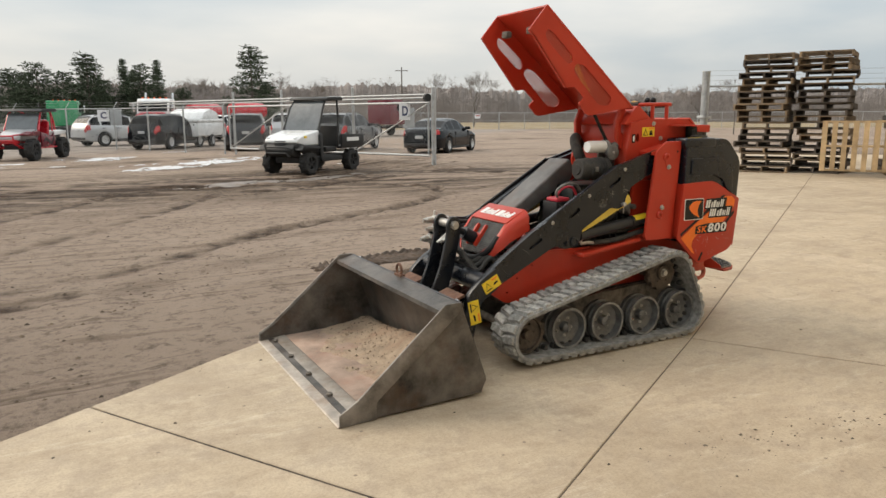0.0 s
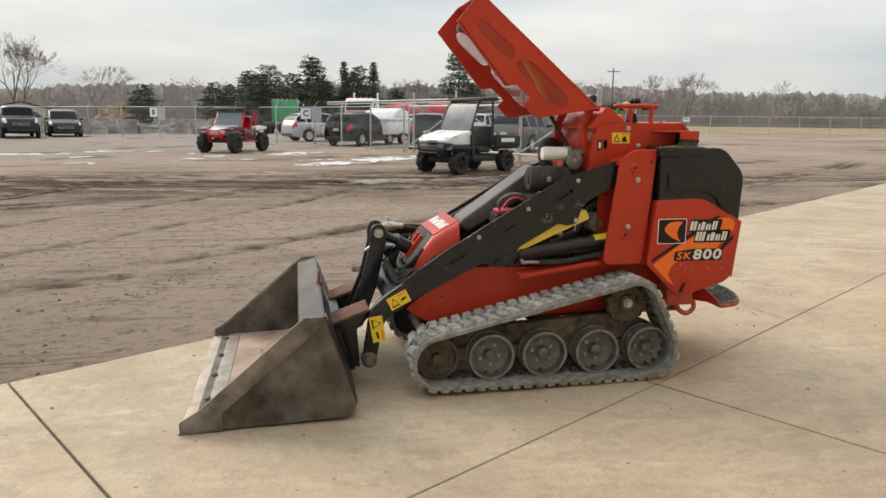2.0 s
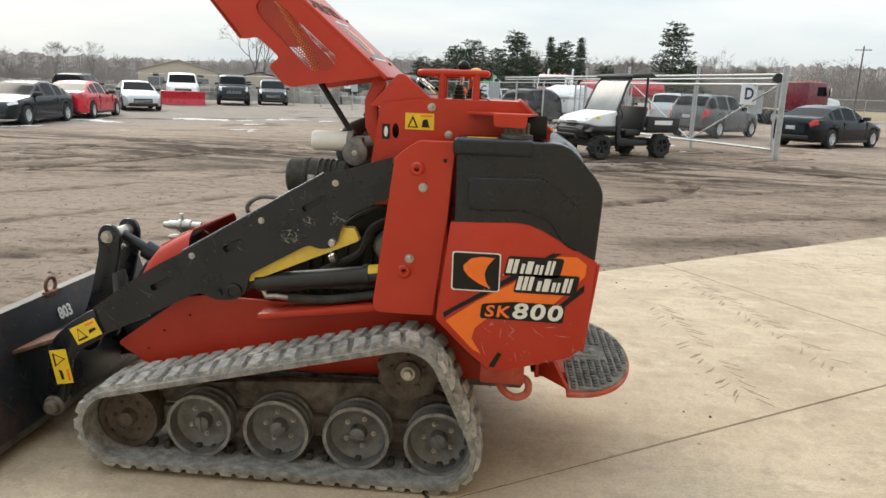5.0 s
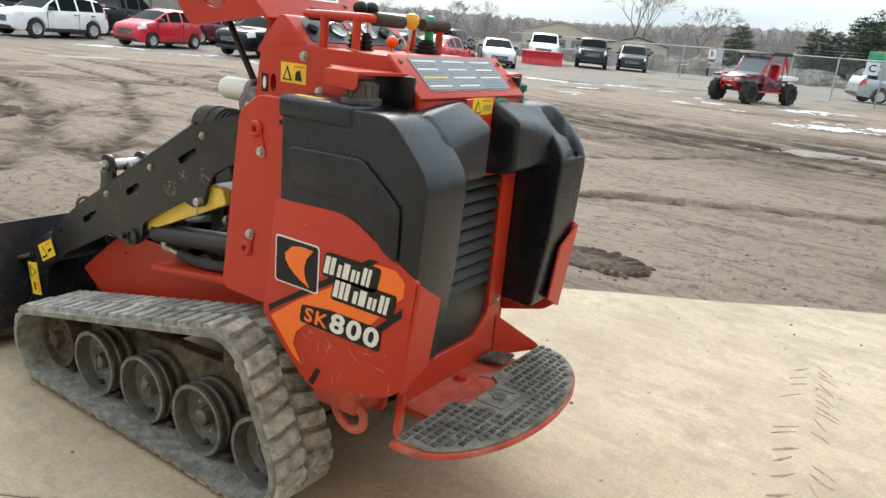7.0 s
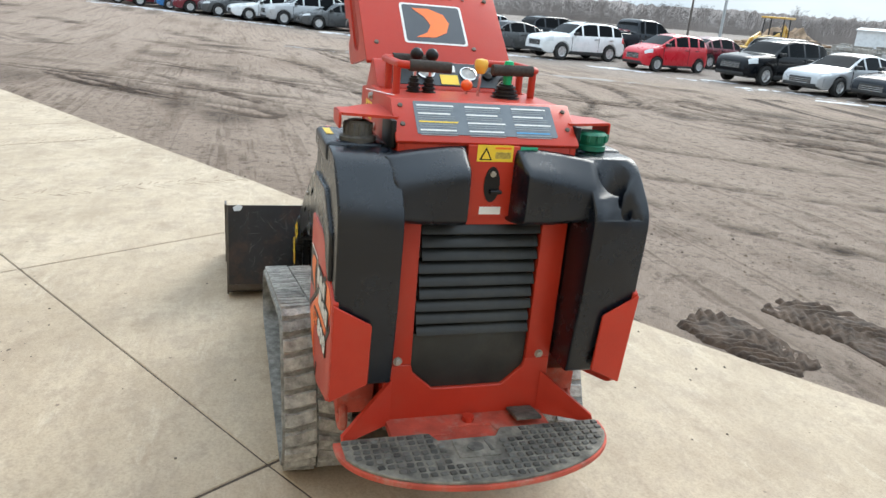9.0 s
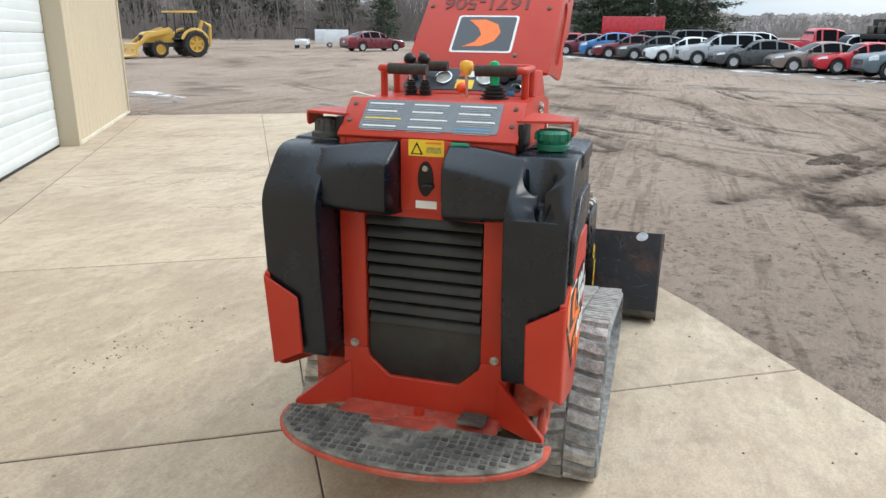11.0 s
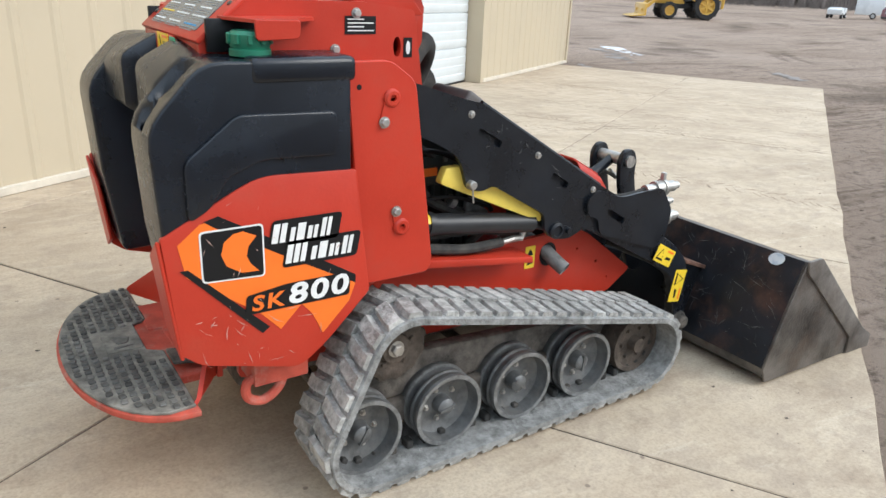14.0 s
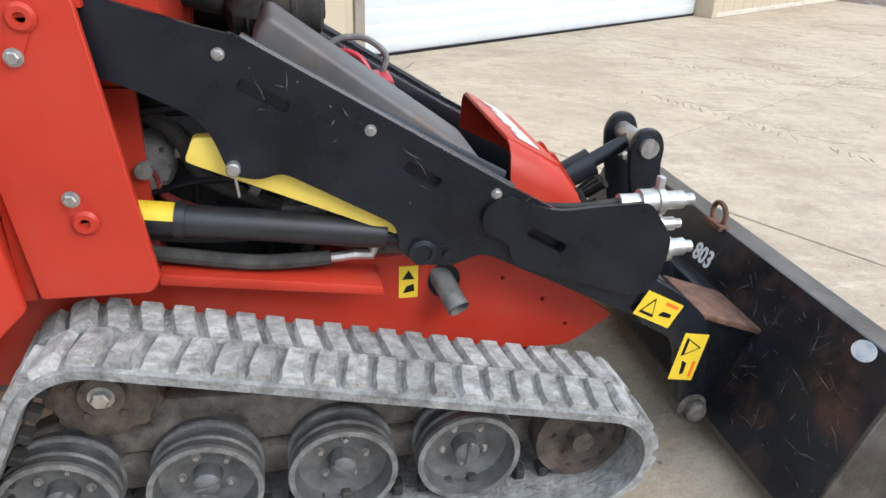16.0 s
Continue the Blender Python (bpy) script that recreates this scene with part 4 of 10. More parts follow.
def belt():
    bm = bmesh.new()
    o, i = even(OUTER, 168), even(INNER, 168)
    # the inner loop is matched to the outer one along the normals
    rings = []
    for p, t in o:
        nrm = Vector((t.y, -t.x))
        q = p - nrm * 0.023
        ring = []
        for y, d in ((TRACK_IN, 0.004), (TRACK_IN + 0.006, 0.0), (TRACK_OUT - 0.006, 0.0), (TRACK_OUT, 0.004)):
            ring.append(bm.verts.new((p.x - nrm.x * d, y, p.y - nrm.y * d)))
        for y in (TRACK_OUT, TRACK_IN):
            ring.append(bm.verts.new((q.x, y, q.y)))
        rings.append(ring)
    for a, b in zip(rings, rings[1:] + rings[:1]):
        for k in range(6):
            bm.faces.new((a[k], a[(k + 1) % 6], b[(k + 1) % 6], b[k]))
    bmesh.ops.recalc_face_normals(bm, faces=bm.faces)
    return bm


def lug_mesh(s):
    """A slanted, worn tread block; x along the track, y across it, z out."""
    bm = bmesh.new()
    rows = []
    for y, x in ((0.004, 0.012), (0.035, 0.006), (0.085, -0.004), (0.113, -0.004)):
        rows.append([bm.verts.new((x + dx, y * s, z)) for dx, z in ((-0.027, -0.003), (-0.020, 0.015), (0.019, 0.016), (0.027, -0.003))])
    for a, b in zip(rows, rows[1:]):
        for k in range(3):
            bm.faces.new((a[k], a[k + 1], b[k + 1], b[k]))
    bm.faces.new(rows[0])
    bm.faces.new(rows[-1][::-1])
    return fin(bm)


lug_data = {}
for s in (1, -1):
    bm = lug_mesh(s)
    me = bpy.data.meshes.new("tread_lug")
    bm.to_mesh(me)
    bm.free()
    me.materials.append(RUBBER_LUG)
    lug_data[s] = me
NLUG = 54
guide_data = {}
for s in (1, -1):
    track = part("rubber_track", flip(belt(), s), RUBBER, loader, "dusty grey rubber crawler track", 50)
    mid = (TRACK_IN + TRACK_OUT) / 2
    for row in (1, -1):
        for i, (p, t) in enumerate(even(OUTER, NLUG * 2)):
            if i % 2 != (row > 0):
                continue
            m = basis((p.x, s * mid, p.y), (t.x, 0, t.y), (0, 1, 0))
            if m.to_3x3().col[2].dot(Vector((t.y, 0, -t.x))) < 0:
                m = basis((p.x, s * mid, p.y), (-t.x, 0, -t.y), (0, 1, 0))
            share("tread_lug", lug_data[row], track, m)
    for p, t in even(INNER, 54):
        m = basis((p.x, s * mid, p.y), (t.x, 0, t.y), (0, 1, 0))
        k = 1 if m.to_3x3().col[2].dot(Vector((t.y, 0, -t.x))) < 0 else -1
        if k not in guide_data:
            g = box(-0.012, 0.012, -0.02, 0.02, min(0, k * .03), max(0, k * 0.03), 0.004, 1)
            guide_data[k] = bpy.data.meshes.new("guide_lug")
            g.to_mesh(guide_data[k])
            g.free()
            guide_data[k].materials.append(DARKRUBBER)
        share("guide_lug", guide_data[k], track, m)


def roller():
    """A cupped outer wheel, a deep waist and a second wheel behind it."""
    return lathe([(0, .498), (.018, .497), (.03, .488), (.034, .452), (.06, .448), (.078, .452), (.104, .462), (.111, .507), (.124, .507), (.126, .500), (.1235, .494), (.121, .476), (.125, .470), (.124, .463),
                  (.094, .457), (.092, .434), (.124, .429), (.126, .422), (.122, .415), (.121, .384), (.126, .378), (.124, .370), (.098, .366), (.05, .36), (0, .36)], seg=40)


for s in (1, -1):
    for k, x in enumerate((0.0, 0.302, 0.604, 0.9)):
        ob = part("roller", moved(flip(roller(), s), Matrix.Translation((x, 0, 0.163))), ROLLER, loader, "scuffed dark steel track roller" if k == 0 else "")
        bolts = bmesh.new()
        for a in range(5):
            w = a * 2 * math.pi / 5 + k * 0.7
            b = bolt((x + 0.056 * math.cos(w), 0.163 + 0.056 * math.sin(w)), 0.449, 0.0075, 0.012)
            part("hub_bolt", flip(b, s), STEELBOLT, ob)
        part("rear_rim_edge", flip(moved(lathe([(.1268, .421), (.1268, .4265), (.1255, .4305), (.118, .4318), (.118, .421)], seg=36), Matrix.Translation((x, 0, .163))), s), RIMWORN, ob)
        part("rim_edge", flip(plate(oval(x, .163, .1245, .1245, 36), [oval(x, .163, .1115, .1115, 36)], .5068, .5095), s), RIMWORN, ob)
        rib = prism([(-0.004, -.03), (.004, -.03), (.004, .03), (-.004, .03)], .485, .501)
        part("hub_rib", flip(moved(rib, Matrix.Translation((x, 0, .163)) @ Matrix.Rotation(k * 0.9 + 0.5, 4, "Y")), s), ROLLER, ob)
    idler = part("idler", moved(flip(lathe([(0, .505), (.028, .503), (.034, .47), (.06, .465), (.095, .47), (.1, .485), (.116, .485), (.119, .47), (.119, .40), (.09, .39), (0, .39)], seg=36), s),
                 Matrix.Translation((1.19, 0, .163))), RUSTYWHEEL, loader, "rust-brown front idler wheel")
    for a in range(6):
        w = a * math.pi / 3
        part("hub_bolt", flip(bolt((1.19 + 0.062 * math.cos(w), .163 + .062 * math.sin(w)), .466, .007, .01), s), RUSTYWHEEL, idler)
    teeth = []
    for i in range(72):
        w = 2 * math.pi * i / 72
        r = .119 if i % 6 in (1, 2, 3) else .109
        teeth.append((.12 + r * math.cos(w), .416 + r * math.sin(w)))
    spr = part("drive_sprocket", flip(joined(prism(teeth, .41, .452, "y", .003, 1), lathe([(.106, .45), (.106, .458), (.098, .461), (.085, .459), (.05, .457), (.046, .472), (0, .472)], (.12, .416), 36)), s), RUSTYWHEEL, loader,
               "muddy steel drive sprocket")
    part("hub_nut", flip(bolt((.12, .416), .468, .02, .022), s), STEELBOLT, spr)
    for a in range(5):
        w = a * 2 * math.pi / 5 + .3
        part("hub_bolt", flip(bolt((.12 + .062 * math.cos(w), .416 + .062 * math.sin(w)), .456, .008, .01), s), RUSTYWHEEL, spr)
    frame_beam = joined(prism([(-.06, .2), (1.2, .2), (1.12, .27), (.75, .31), (.1, .35), (-.06, .28)], .345, .40, "y", .008),
                        box(.05, 1.15, .39, .43, .12, .2, .01))
    part("track_frame", flip(frame_beam, s), GRIME, loader, "mud-caked track frame beam")

# lower hull
both("side_skirt", lambda: plate(rounded([(-.30, .34), (1.21, .305), (1.33, .385), (1.04, .597), (.88, .602), (.80, .600), (.72, .598), (.30, .60), (.24, .66), (.24, 1.0), (-.3, 1.0)],
                                         [.02, .03, .02, .05, .01, .01, .01, .02, .03, 0, 0]), [oval(1.13, .45, .006, .006, 8), oval(1.2, .37, .006, .006, 8), oval(1.02, .52, .006, .006, 8)], .262, .282), RED, loader, "red lower side panel")
both("side_ledge", lambda: prism([(.25, .645), (.71, .578), (.715, .556), (.70, .556), (.25, .618)], .28, .385, "y", .004), RED, loader)
part("belly", box(-.3, 1.18, -.262, .262, .30, .36, .01), GRIME, loader)
part("cross_frame", box(1.1, 1.2, -.262, .262, .33, .56, .01), BLACK, loader)
part("axle_tube", tube([(.12, -.42, .416), (.12, .42, .416)], .05, 16), GRIME, loader)
part("front_axle", tube([(1.19, -.40, .163), (1.19, .40, .163)], .025, 12), GRIME, loader)
for x in (0.0, .302, .604, .9):
    part("roller_axle", tube([(x, -.37, .163), (x, .37, .163)], .02, 10), GRIME, loader)


def tie_hook():
    return tube(curve([(-.2, .40, .44), (-.22, .40, .36), (-.27, .40, .325), (-.315, .40, .345), (-.315, .40, .39), (-.27, .40, .41), (-.23, .40, .40)], 5), .014, 10)


both("tie_down_hook", tie_hook, DUSTYRED, loader, "red bent-rod tie-down hook")
both("rear_bracket", lambda: prism([(-.3, .38), (-.14, .38), (-.14, .50), (-.3, .50)], .30, .42, "y", .006), DUSTYRED, loader)


# towers
def tower():
    return prism(rounded([(-.02, 1.256), (.11, 1.256), (.19, 1.20), (.262, .66), (.245, .63), (.04, .63), (-.0, .98)], [.01, .02, .03, .02, .02, .01, 0]), .414, .434, "y", .003, 1)


for ob, s in zip(both("tower_plate", tower, RED, loader, "red upright arm tower plate with two bolts"), (1, -1)):
    for cx, cz, bx, bz in ((.112, 1.158, .089, 1.094), (.148, .79, .131, .838)):
        part("pivot_boss", flip(joined(lathe([(.025, .434), (.025, .440), (.019, .446), (.010, .446), (.008, .438), (0, .438)], (cx, cz), 20),
                                       prism(rounded([(cx - .02, cz), (cx + .02, cz), (bx + .014, bz), (bx - .014, bz)], .01), .433, .438)), s), RED, ob)
        part("bolt", flip(bolt((bx, bz), .436, .012, .014), s), STEELBOLT, ob)
    # the plate is uncut; this black disc gives the dark of a drilled hole
    part("plate_hole", flip(lathe([(.0075, .4336), (.0075, .4346), (0, .4346)], (.015, 1.19), 14), s), INK, ob)
    part("tower_web", flip(joined(box(-.0, .03, .27, .416, .62, 1.24, .004), prism([(0, 1.2), (.2, 1.17), (.2, 1.19), (0, 1.24)], .27, .416)), s), RED, ob)

# fenders with their decals
FEND = rounded([(-.014, .985), (-.28, .995), (-.38, .945), (-.522, .87), (-.497, .56), (-.45, .52), (-.19, .445), (-.11, .50), (.026, .632), (.006, .8)], [.01, .08, .08, 0, 0, .02, .03, .04, .01, 0])


def fender():
    wrap = prism([(.476, .868), (.364, .80), (.364, .60), (.476, .545)], -.500, -.490, "x", .003, 1)
    for v in wrap.verts:
        v.co.x -= (v.co.z - .55) * .105
    return joined(prism(FEND, .460, .478, "y", .004, 2), wrap, prism([(-.016, .98), (.004, .64), (-.014, .62), (-.034, .98)], .40, .462))


fenders = both("fender", fender, RED, loader, "scratched red rear fender with a brand decal")
SIDES = {}
for ob, s in zip(fenders, (1, -1)):
    # decals lie in the fender's plane: across runs the way that the lettering reads
    m = basis((0, s * .4785, 0), (-s, 0, 0), (0, 0, 1))
    SIDES[s] = m
    if s > 0:
        sq = [(.03, .75), (.19, .75), (.19, .88), (.03, .88)]
        band = [(.01, .63), (.12, .71), (.23, .775), (.39, .885), (.455, .885), (.487, .86), (.485, .82), (.38, .71), (.30, .70), (.16, .652), (.115, .61), (.105, .57), (.14, .515), (.11, .53), (.06, .58)]
        stripes = [[(.005, .64), (.035, .665), (.24, .79), (.40, .895), (.37, .895), (.22, .80), (.0, .66)], [(.39, .70), (.485, .79), (.485, .765), (.40, .685)], [(.17, .47), (.19, .468), (.215, .52), (.20, .525)]]
        w1, w2, sk, num = (.305, .842), (.352, .783), (.185, .675), (.32, .68)
    else:
        sq = [(-.43, .748), (-.28, .74), (-.28, .872), (-.43, .872)]
        band = [(-.485, .85), (-.43, .895), (-.40, .9), (-.22, .79), (-.02, .665), (-.04, .615), (-.12, .535), (-.15, .60), (-.18, .635), (-.24, .575), (-.29, .63), (-.47, .765)]
        stripes = [[(-.42, .9), (-.385, .91), (-.20, .80), (-.02, .69), (-.02, .665), (-.22, .778), (-.40, .885)], [(-.485, .785), (-.465, .785), (-.27, .59), (-.29, .575)]]
        w1, w2, sk, num = (-.165, .842), (-.12, .782), (-.278, .662), (-.14, .668)
    part("decal_band", flat(band, m, .0012), ORANGE, ob, "orange vinyl stripe")
    for st in stripes:
        part("decal_stripe", flat(st, m @ Matrix.Translation((0, 0, .0006)), .0012), INK, ob, "black vinyl stripe")
    cx, cy = sum(p[0] for p in sq) / 4, sum(p[1] for p in sq) / 4
    grow = [(cx + (x - cx) * 1.06, cy + (y - cy) * 1.07) for x, y in sq]
    part("decal_border", flat(rounded(grow, .012), m @ Matrix.Translation((0, 0, .001)), .0014), WHITEINK, ob)
    badge = part("decal_badge", flat(rounded(sq, .01), m @ Matrix.Translation((0, 0, .0018)), .0016), INK, ob, "black square badge with an orange crescent")
    cres = [(cx + x * .15, cy + y * .13) for x, y in ((.02, .40), (.18, .43), (.40, .30), (.26, .12), (.22, -.08), (.28, -.24), (.42, -.42), (.12, -.40), (-.12, -.22), (-.2, .02), (-.14, .26))]
    if s > 0:
        cres = [(cx + x * .15, cy + y * .13) for x, y in ((-.3, .16), (-.12, .36), (.12, .42), (.42, .40), (.26, .18), (.2, -.05), (.24, -.26), (.34, -.44), (.08, -.32), (-.16, -.14), (-.28, .02))]
    part("crescent", flat(cres, m @ Matrix.Translation((0, 0, .003)), .0014), ORANGE, ob)
    # the two brand words: plain slanted bars in white on black
    rnd = random.Random(4)
    for (wx, wy), n, wide in ((w1, 5, .185), (w2, 5, .205)):
        back = [(wx - wide / 2 - .008, wy - .034), (wx + wide / 2, wy - .034), (wx + wide / 2 + .014, wy + .036), (wx - wide / 2 + .006, wy + .036)]
        part("word_backing", flat(rounded(back, .012), m @ Matrix.Translation((0, 0, .002)), .0014), INK, ob)
        x = wx - wide / 2
        for i, (ww, hh) in enumerate(((.26, 1.0), (.10, .72), (.16, .9), (.2, .68), (.2, 1.0)) if wy == w1[1] else ((.34, 1.0), (.10, .72), (.15, .9), (.18, .68), (.19, 1.0))):
            bw, h0, h1 = wide * ww * .82, wy - .024, wy - .024 + .05 * hh
            n_bar = 3 if ww > .3 else 2 if ww > .17 else 1
            for q in range(n_bar):
                q0 = x + bw * q / n_bar + (.002 if q else 0)
                q1 = x + bw * (q + 1) / n_bar - .003
                part("word_bar", flat([(q0, h0), (q1, h0), (q1 + .01 * hh, h1), (q0 + .01 * hh, h1)], m @ Matrix.Translation((0, 0, .0032)), .0012), WHITEINK, ob)
            x += wide * ww
    part("number_backing", flat(rounded([(sk[0] - .055, sk[1] - .026), (num[0] + .10, num[1] - .033), (num[0] + .105, num[1] + .034), (num[0] - .08, num[1] + .034), (sk[0] - .05, sk[1] + .026)], .01), m @ Matrix.Translation((0, 0, .002)), .0014), INK, ob)
    for k, letter in enumerate("SK"):
        lettering("model_letter", letter, .058, m @ Matrix.Translation((sk[0] + (k - .5) * .046, sk[1], .0036)), ORANGE, ob, .12, 1.25, .0012)
    for k, digit in enumerate("800"):
        lettering("model_digit", digit, .078, m @ Matrix.Translation((num[0] + .008 + (k - 1) * .060, num[1], .0036)), WHITEINK, ob, .12, 1.35, .0022)

for ob, s in zip(fenders, (1, -1)):
    scratches(SIDES[s], -.47 if s < 0 else .12, -.12 if s < 0 else .47, .47, .66, 32, 5, CHIP, ob, .06, .0045)
    scratches(SIDES[s], -.45 if s < 0 else .05, -.05 if s < 0 else .45, .62, .95, 20, 8, CHIP, ob, .03, .0045)

# tanks
TANK = [(-.026, .60), (-.026, 1.262), (-.395, 1.268), (-.527, 1.125), (-.515, .86), (-.478, .58)]


def tank():
    return prism(rounded(TANK, [.01, .01, .05, .05, .0, .02], 3), .288, .472, "y", .028, 4)


def emboss():
    return prism(rounded([(-.455, .90), (-.455, 1.045), (-.325, 1.148), (-.07, 1.142), (-.07, 1.03), (-.27, 1.035), (-.355, 1.0), (-.40, .93)], .02), .465, .484, "y", .009, 3)


for s in (1, -1):
    tk = part("side_tank", flip(tank(), s), PLASTIC, loader, "black moulded plastic side tank", 50)
    part("tank_relief", flip(emboss(), s), PLASTIC, tk, "", 50)
    part("tank_lid", flip(box(-.285, -.012, .30, .478, 1.212, 1.274, .016, 3), s), PLASTIC, tk, "", 50)
    if s > 0:
        cap = lathe([(.055, 1.270), (.055, 1.285), (.04, 1.29), (.036, 1.325), (.03, 1.332), (0, 1.334)], (-.225, .378), 24, "z")
        cp = part("fuel_cap", cap, CAPGREY, tk, "dusty grey ribbed filler cap")
        for a in range(12):
            w = a * math.pi / 6
            part("cap_rib", moved(box(.034, .044, -.005, .005, 1.288, 1.326, .002, 1), Matrix.Translation((-.225, .378, 0)) @ Matrix.Rotation(w, 4, "Z")), CAPGREY, cp)
        part("tank_label", flat([(-.16, .44), (-.06, .44), (-.06, .462), (-.16, .462)], Matrix.Translation((0, 0, 1.275)), .001), YELLOW, tk)
    else:
        cap = lathe([(.05, 1.270), (.05, 1.285), (.046, 1.288), (.05, 1.30), (.05, 1.32), (.042, 1.328), (0, 1.33)], (-.25, -.378), 28, "z")
        cp = part("fuel_cap", cap, GREEN, tk, "green plastic filler cap")
        for a in range(10):
            w = a * math.pi / 5
            part("cap_rib", moved(box(.046, .056, -.006, .006, 1.298, 1.322, .002, 1), Matrix.Translation((-.25, -.378, 0)) @ Matrix.Rotation(w, 4, "Z")), GREEN, cp)
        # the cup holder moulded into the tank's shoulder
        for cx, cy, rr, z0 in ((-.432, -.372, .05, 1.125), (-.50, -.392, .024, 1.10)):
            hole = part("hole", lathe([(0, z0), (rr - .008, z0), (rr, z0 + .012), (rr, 1.34), (0, 1.34)], (cx, cy), 28, "z"), PLASTIC)
            cut = tk.modifiers.new("cut", "BOOLEAN")
            cut.object, cut.solver = hole, "EXACT"
            bpy.context.view_layer.update()
            me = bpy.data.meshes.new_from_object(tk.evaluated_get(bpy.context.evaluated_depsgraph_get()))
            tk.modifiers.clear()
            tk.data = me
            bpy.data.objects.remove(hole)

# console
CONS = [(.31, 1.12), (.27, 1.375), (.12, 1.395), (-.24, 1.395), (-.345, 1.30), (-.345, 1.04), (.30, 1.0)]
sides = both("console_side", lambda: plate(rounded(CONS, .008), [oval(.215, 1.275, .013, .028, 14)], .262, .281), RED, loader, "red console side plate")
for ob, s in zip(sides, (1, -1)):
    for bx, bz in ((.085, 1.365), (.02, 1.27)):
        part("bolt", flip(bolt((bx, bz), .281, .011, .012), s), STEELBOLT, ob)
    m = basis((0, s * .2815, 0), (-s, 0, 0), (0, 0, 1))
    part("lift_icon", flat([(-s * .25 - .014, 1.245), (-s * .25 + .014, 1.245), (-s * .25 + .014, 1.30), (-s * .25 - .014, 1.30)], m), INK, ob)
    part("icon_hook", flat(oval(-s * .25, 1.272, .007, .019, 12), m @ Matrix.Translation((0, 0, .001))), WHITEINK, ob)
    if s > 0:
        part("warning_label", flat([(-.18, 1.283), (-.075, 1.283), (-.075, 1.342), (-.18, 1.342)], m), YELLOW, ob, "yellow warning label")
        part("label_triangle", flat([(-.172, 1.29), (-.132, 1.29), (-.152, 1.334)], m @ Matrix.Translation((0, 0, .001))), INK, ob)
        part("label_triangle_inner", flat([(-.164, 1.294), (-.14, 1.294), (-.152, 1.322)], m @ Matrix.Translation((0, 0, .002))), YELLOW, ob)
        part("label_bar", flat([(-.124, 1.33), (-.082, 1.33), (-.082, 1.336), (-.124, 1.336)], m @ Matrix.Translation((0, 0, .001))), ORANGE, ob)
        part("label_sketch", flat([(-.12, 1.292), (-.09, 1.292), (-.10, 1.322), (-.115, 1.318)], m @ Matrix.Translation((0, 0, .001))), INK, ob)
    else:
        part("serial_plate", flat([(.05, 1.31), (.145, 1.31), (.145, 1.358), (.05, 1.358)], m), INK, ob, "black serial plate")
        for r in range(4):
            part("serial_line", flat([(.058, 1.318 + r * .01), (.137 - r % 2 * .03, 1.318 + r * .01), (.137 - r % 2 * .03, 1.321 + r * .01), (.058, 1.321 + r * .01)], m @ Matrix.Translation((0, 0, .001))), WHITEINK, ob)
part("console_top", joined(prism([(.06, 1.378), (-.235, 1.378), (-.235, 1.395), (.06, 1.395)], -.262, .262)), RED, loader)
desk = part("console_desk", prism([(-.232, 1.404), (-.355, 1.297), (-.345, 1.286), (-.222, 1.393)], -.288, .288, "y", .004), RED, loader, "red sloping instruction desk")
part("console_front", prism([(.02, 1.0), (.30, 1.0), (.30, 1.14), (.27, 1.37), (.25, 1.37), (.27, 1.14)], -.262, .262), RED, loader)
dm = basis((-.293, 0, 1.351), (0, -1, 0), (.123, 0, .107))
part("instruction_panel", flat(rounded([(-.222, -.055), (.222, -.055), (.222, .068), (-.222, .068)], .006), dm, .002), PANEL, desk, "glossy grey instruction panel of printed columns")
for cxx in (-.15, 0.0, .15):
    for r, (ww, mt) in enumerate(((.115, WHITEINK), (.1, WHITEINK), (.12, YELLOW if cxx < -.1 else WHITEINK), (.11, WHITEINK if cxx < .1 else BLUE))):
        y = .05 - r * .031
        part("print_bar", flat([(cxx - .062, y), (cxx - .062 + ww, y), (cxx - .062 + ww, y + .005), (cxx - .062, y + .005)], dm @ Matrix.Translation((0, 0, .0022)), .0006), mt, desk)
        for q in range(2):
            yy = y - .009 - q * .008
            part("print_line", flat([(cxx - .062, yy), (cxx + .05, yy), (cxx + .05, yy + .0025), (cxx - .062, yy + .0025)], dm @ Matrix.Translation((0, 0, .0022)), .0005), PRINTGREY, desk)
for sx in (-.262, .262):
    for sy in (-.02, .05):
        part("screw", moved(lathe([(.008, 0), (.007, .004), (0, .005)], (sx, sy), 12, "z"), dm), GRIME, desk)
part("radiator_hood_back", box(-.345, -.30, -.262, .262, 1.04, 1.29, .004), RED, loader)
strip = part("latch_plate", box(-.364, -.345, -.092, .072, 1.075, 1.292, .003), RED, loader, "red latch plate between the knee pads")
sm = basis((-.3645, -.01, 1.2), (0, -1, 0), (0, 0, 1))
part("warning_label", flat([(-.055, .045), (.058, .045), (.058, .095), (-.055, .095)], sm), YELLOW, strip, "yellow warning label")
part("label_triangle", flat([(-.048, .05), (-.008, .05), (-.028, .088)], sm @ Matrix.Translation((0, 0, .001))), INK, strip)
part("label_triangle_inner", flat([(-.041, .0535), (-.015, .0535), (-.028, .079)], sm @ Matrix.Translation((0, 0, .002))), YELLOW, strip)
part("label_bar", flat([(0, .083), (.05, .083), (.05, .089), (0, .089)], sm @ Matrix.Translation((0, 0, .001))), ORANGE, strip)
part("label_print", flat([(.002, .055), (.05, .055), (.05, .074), (.002, .074)], sm @ Matrix.Translation((0, 0, .001))), YELLOWDARK, strip)
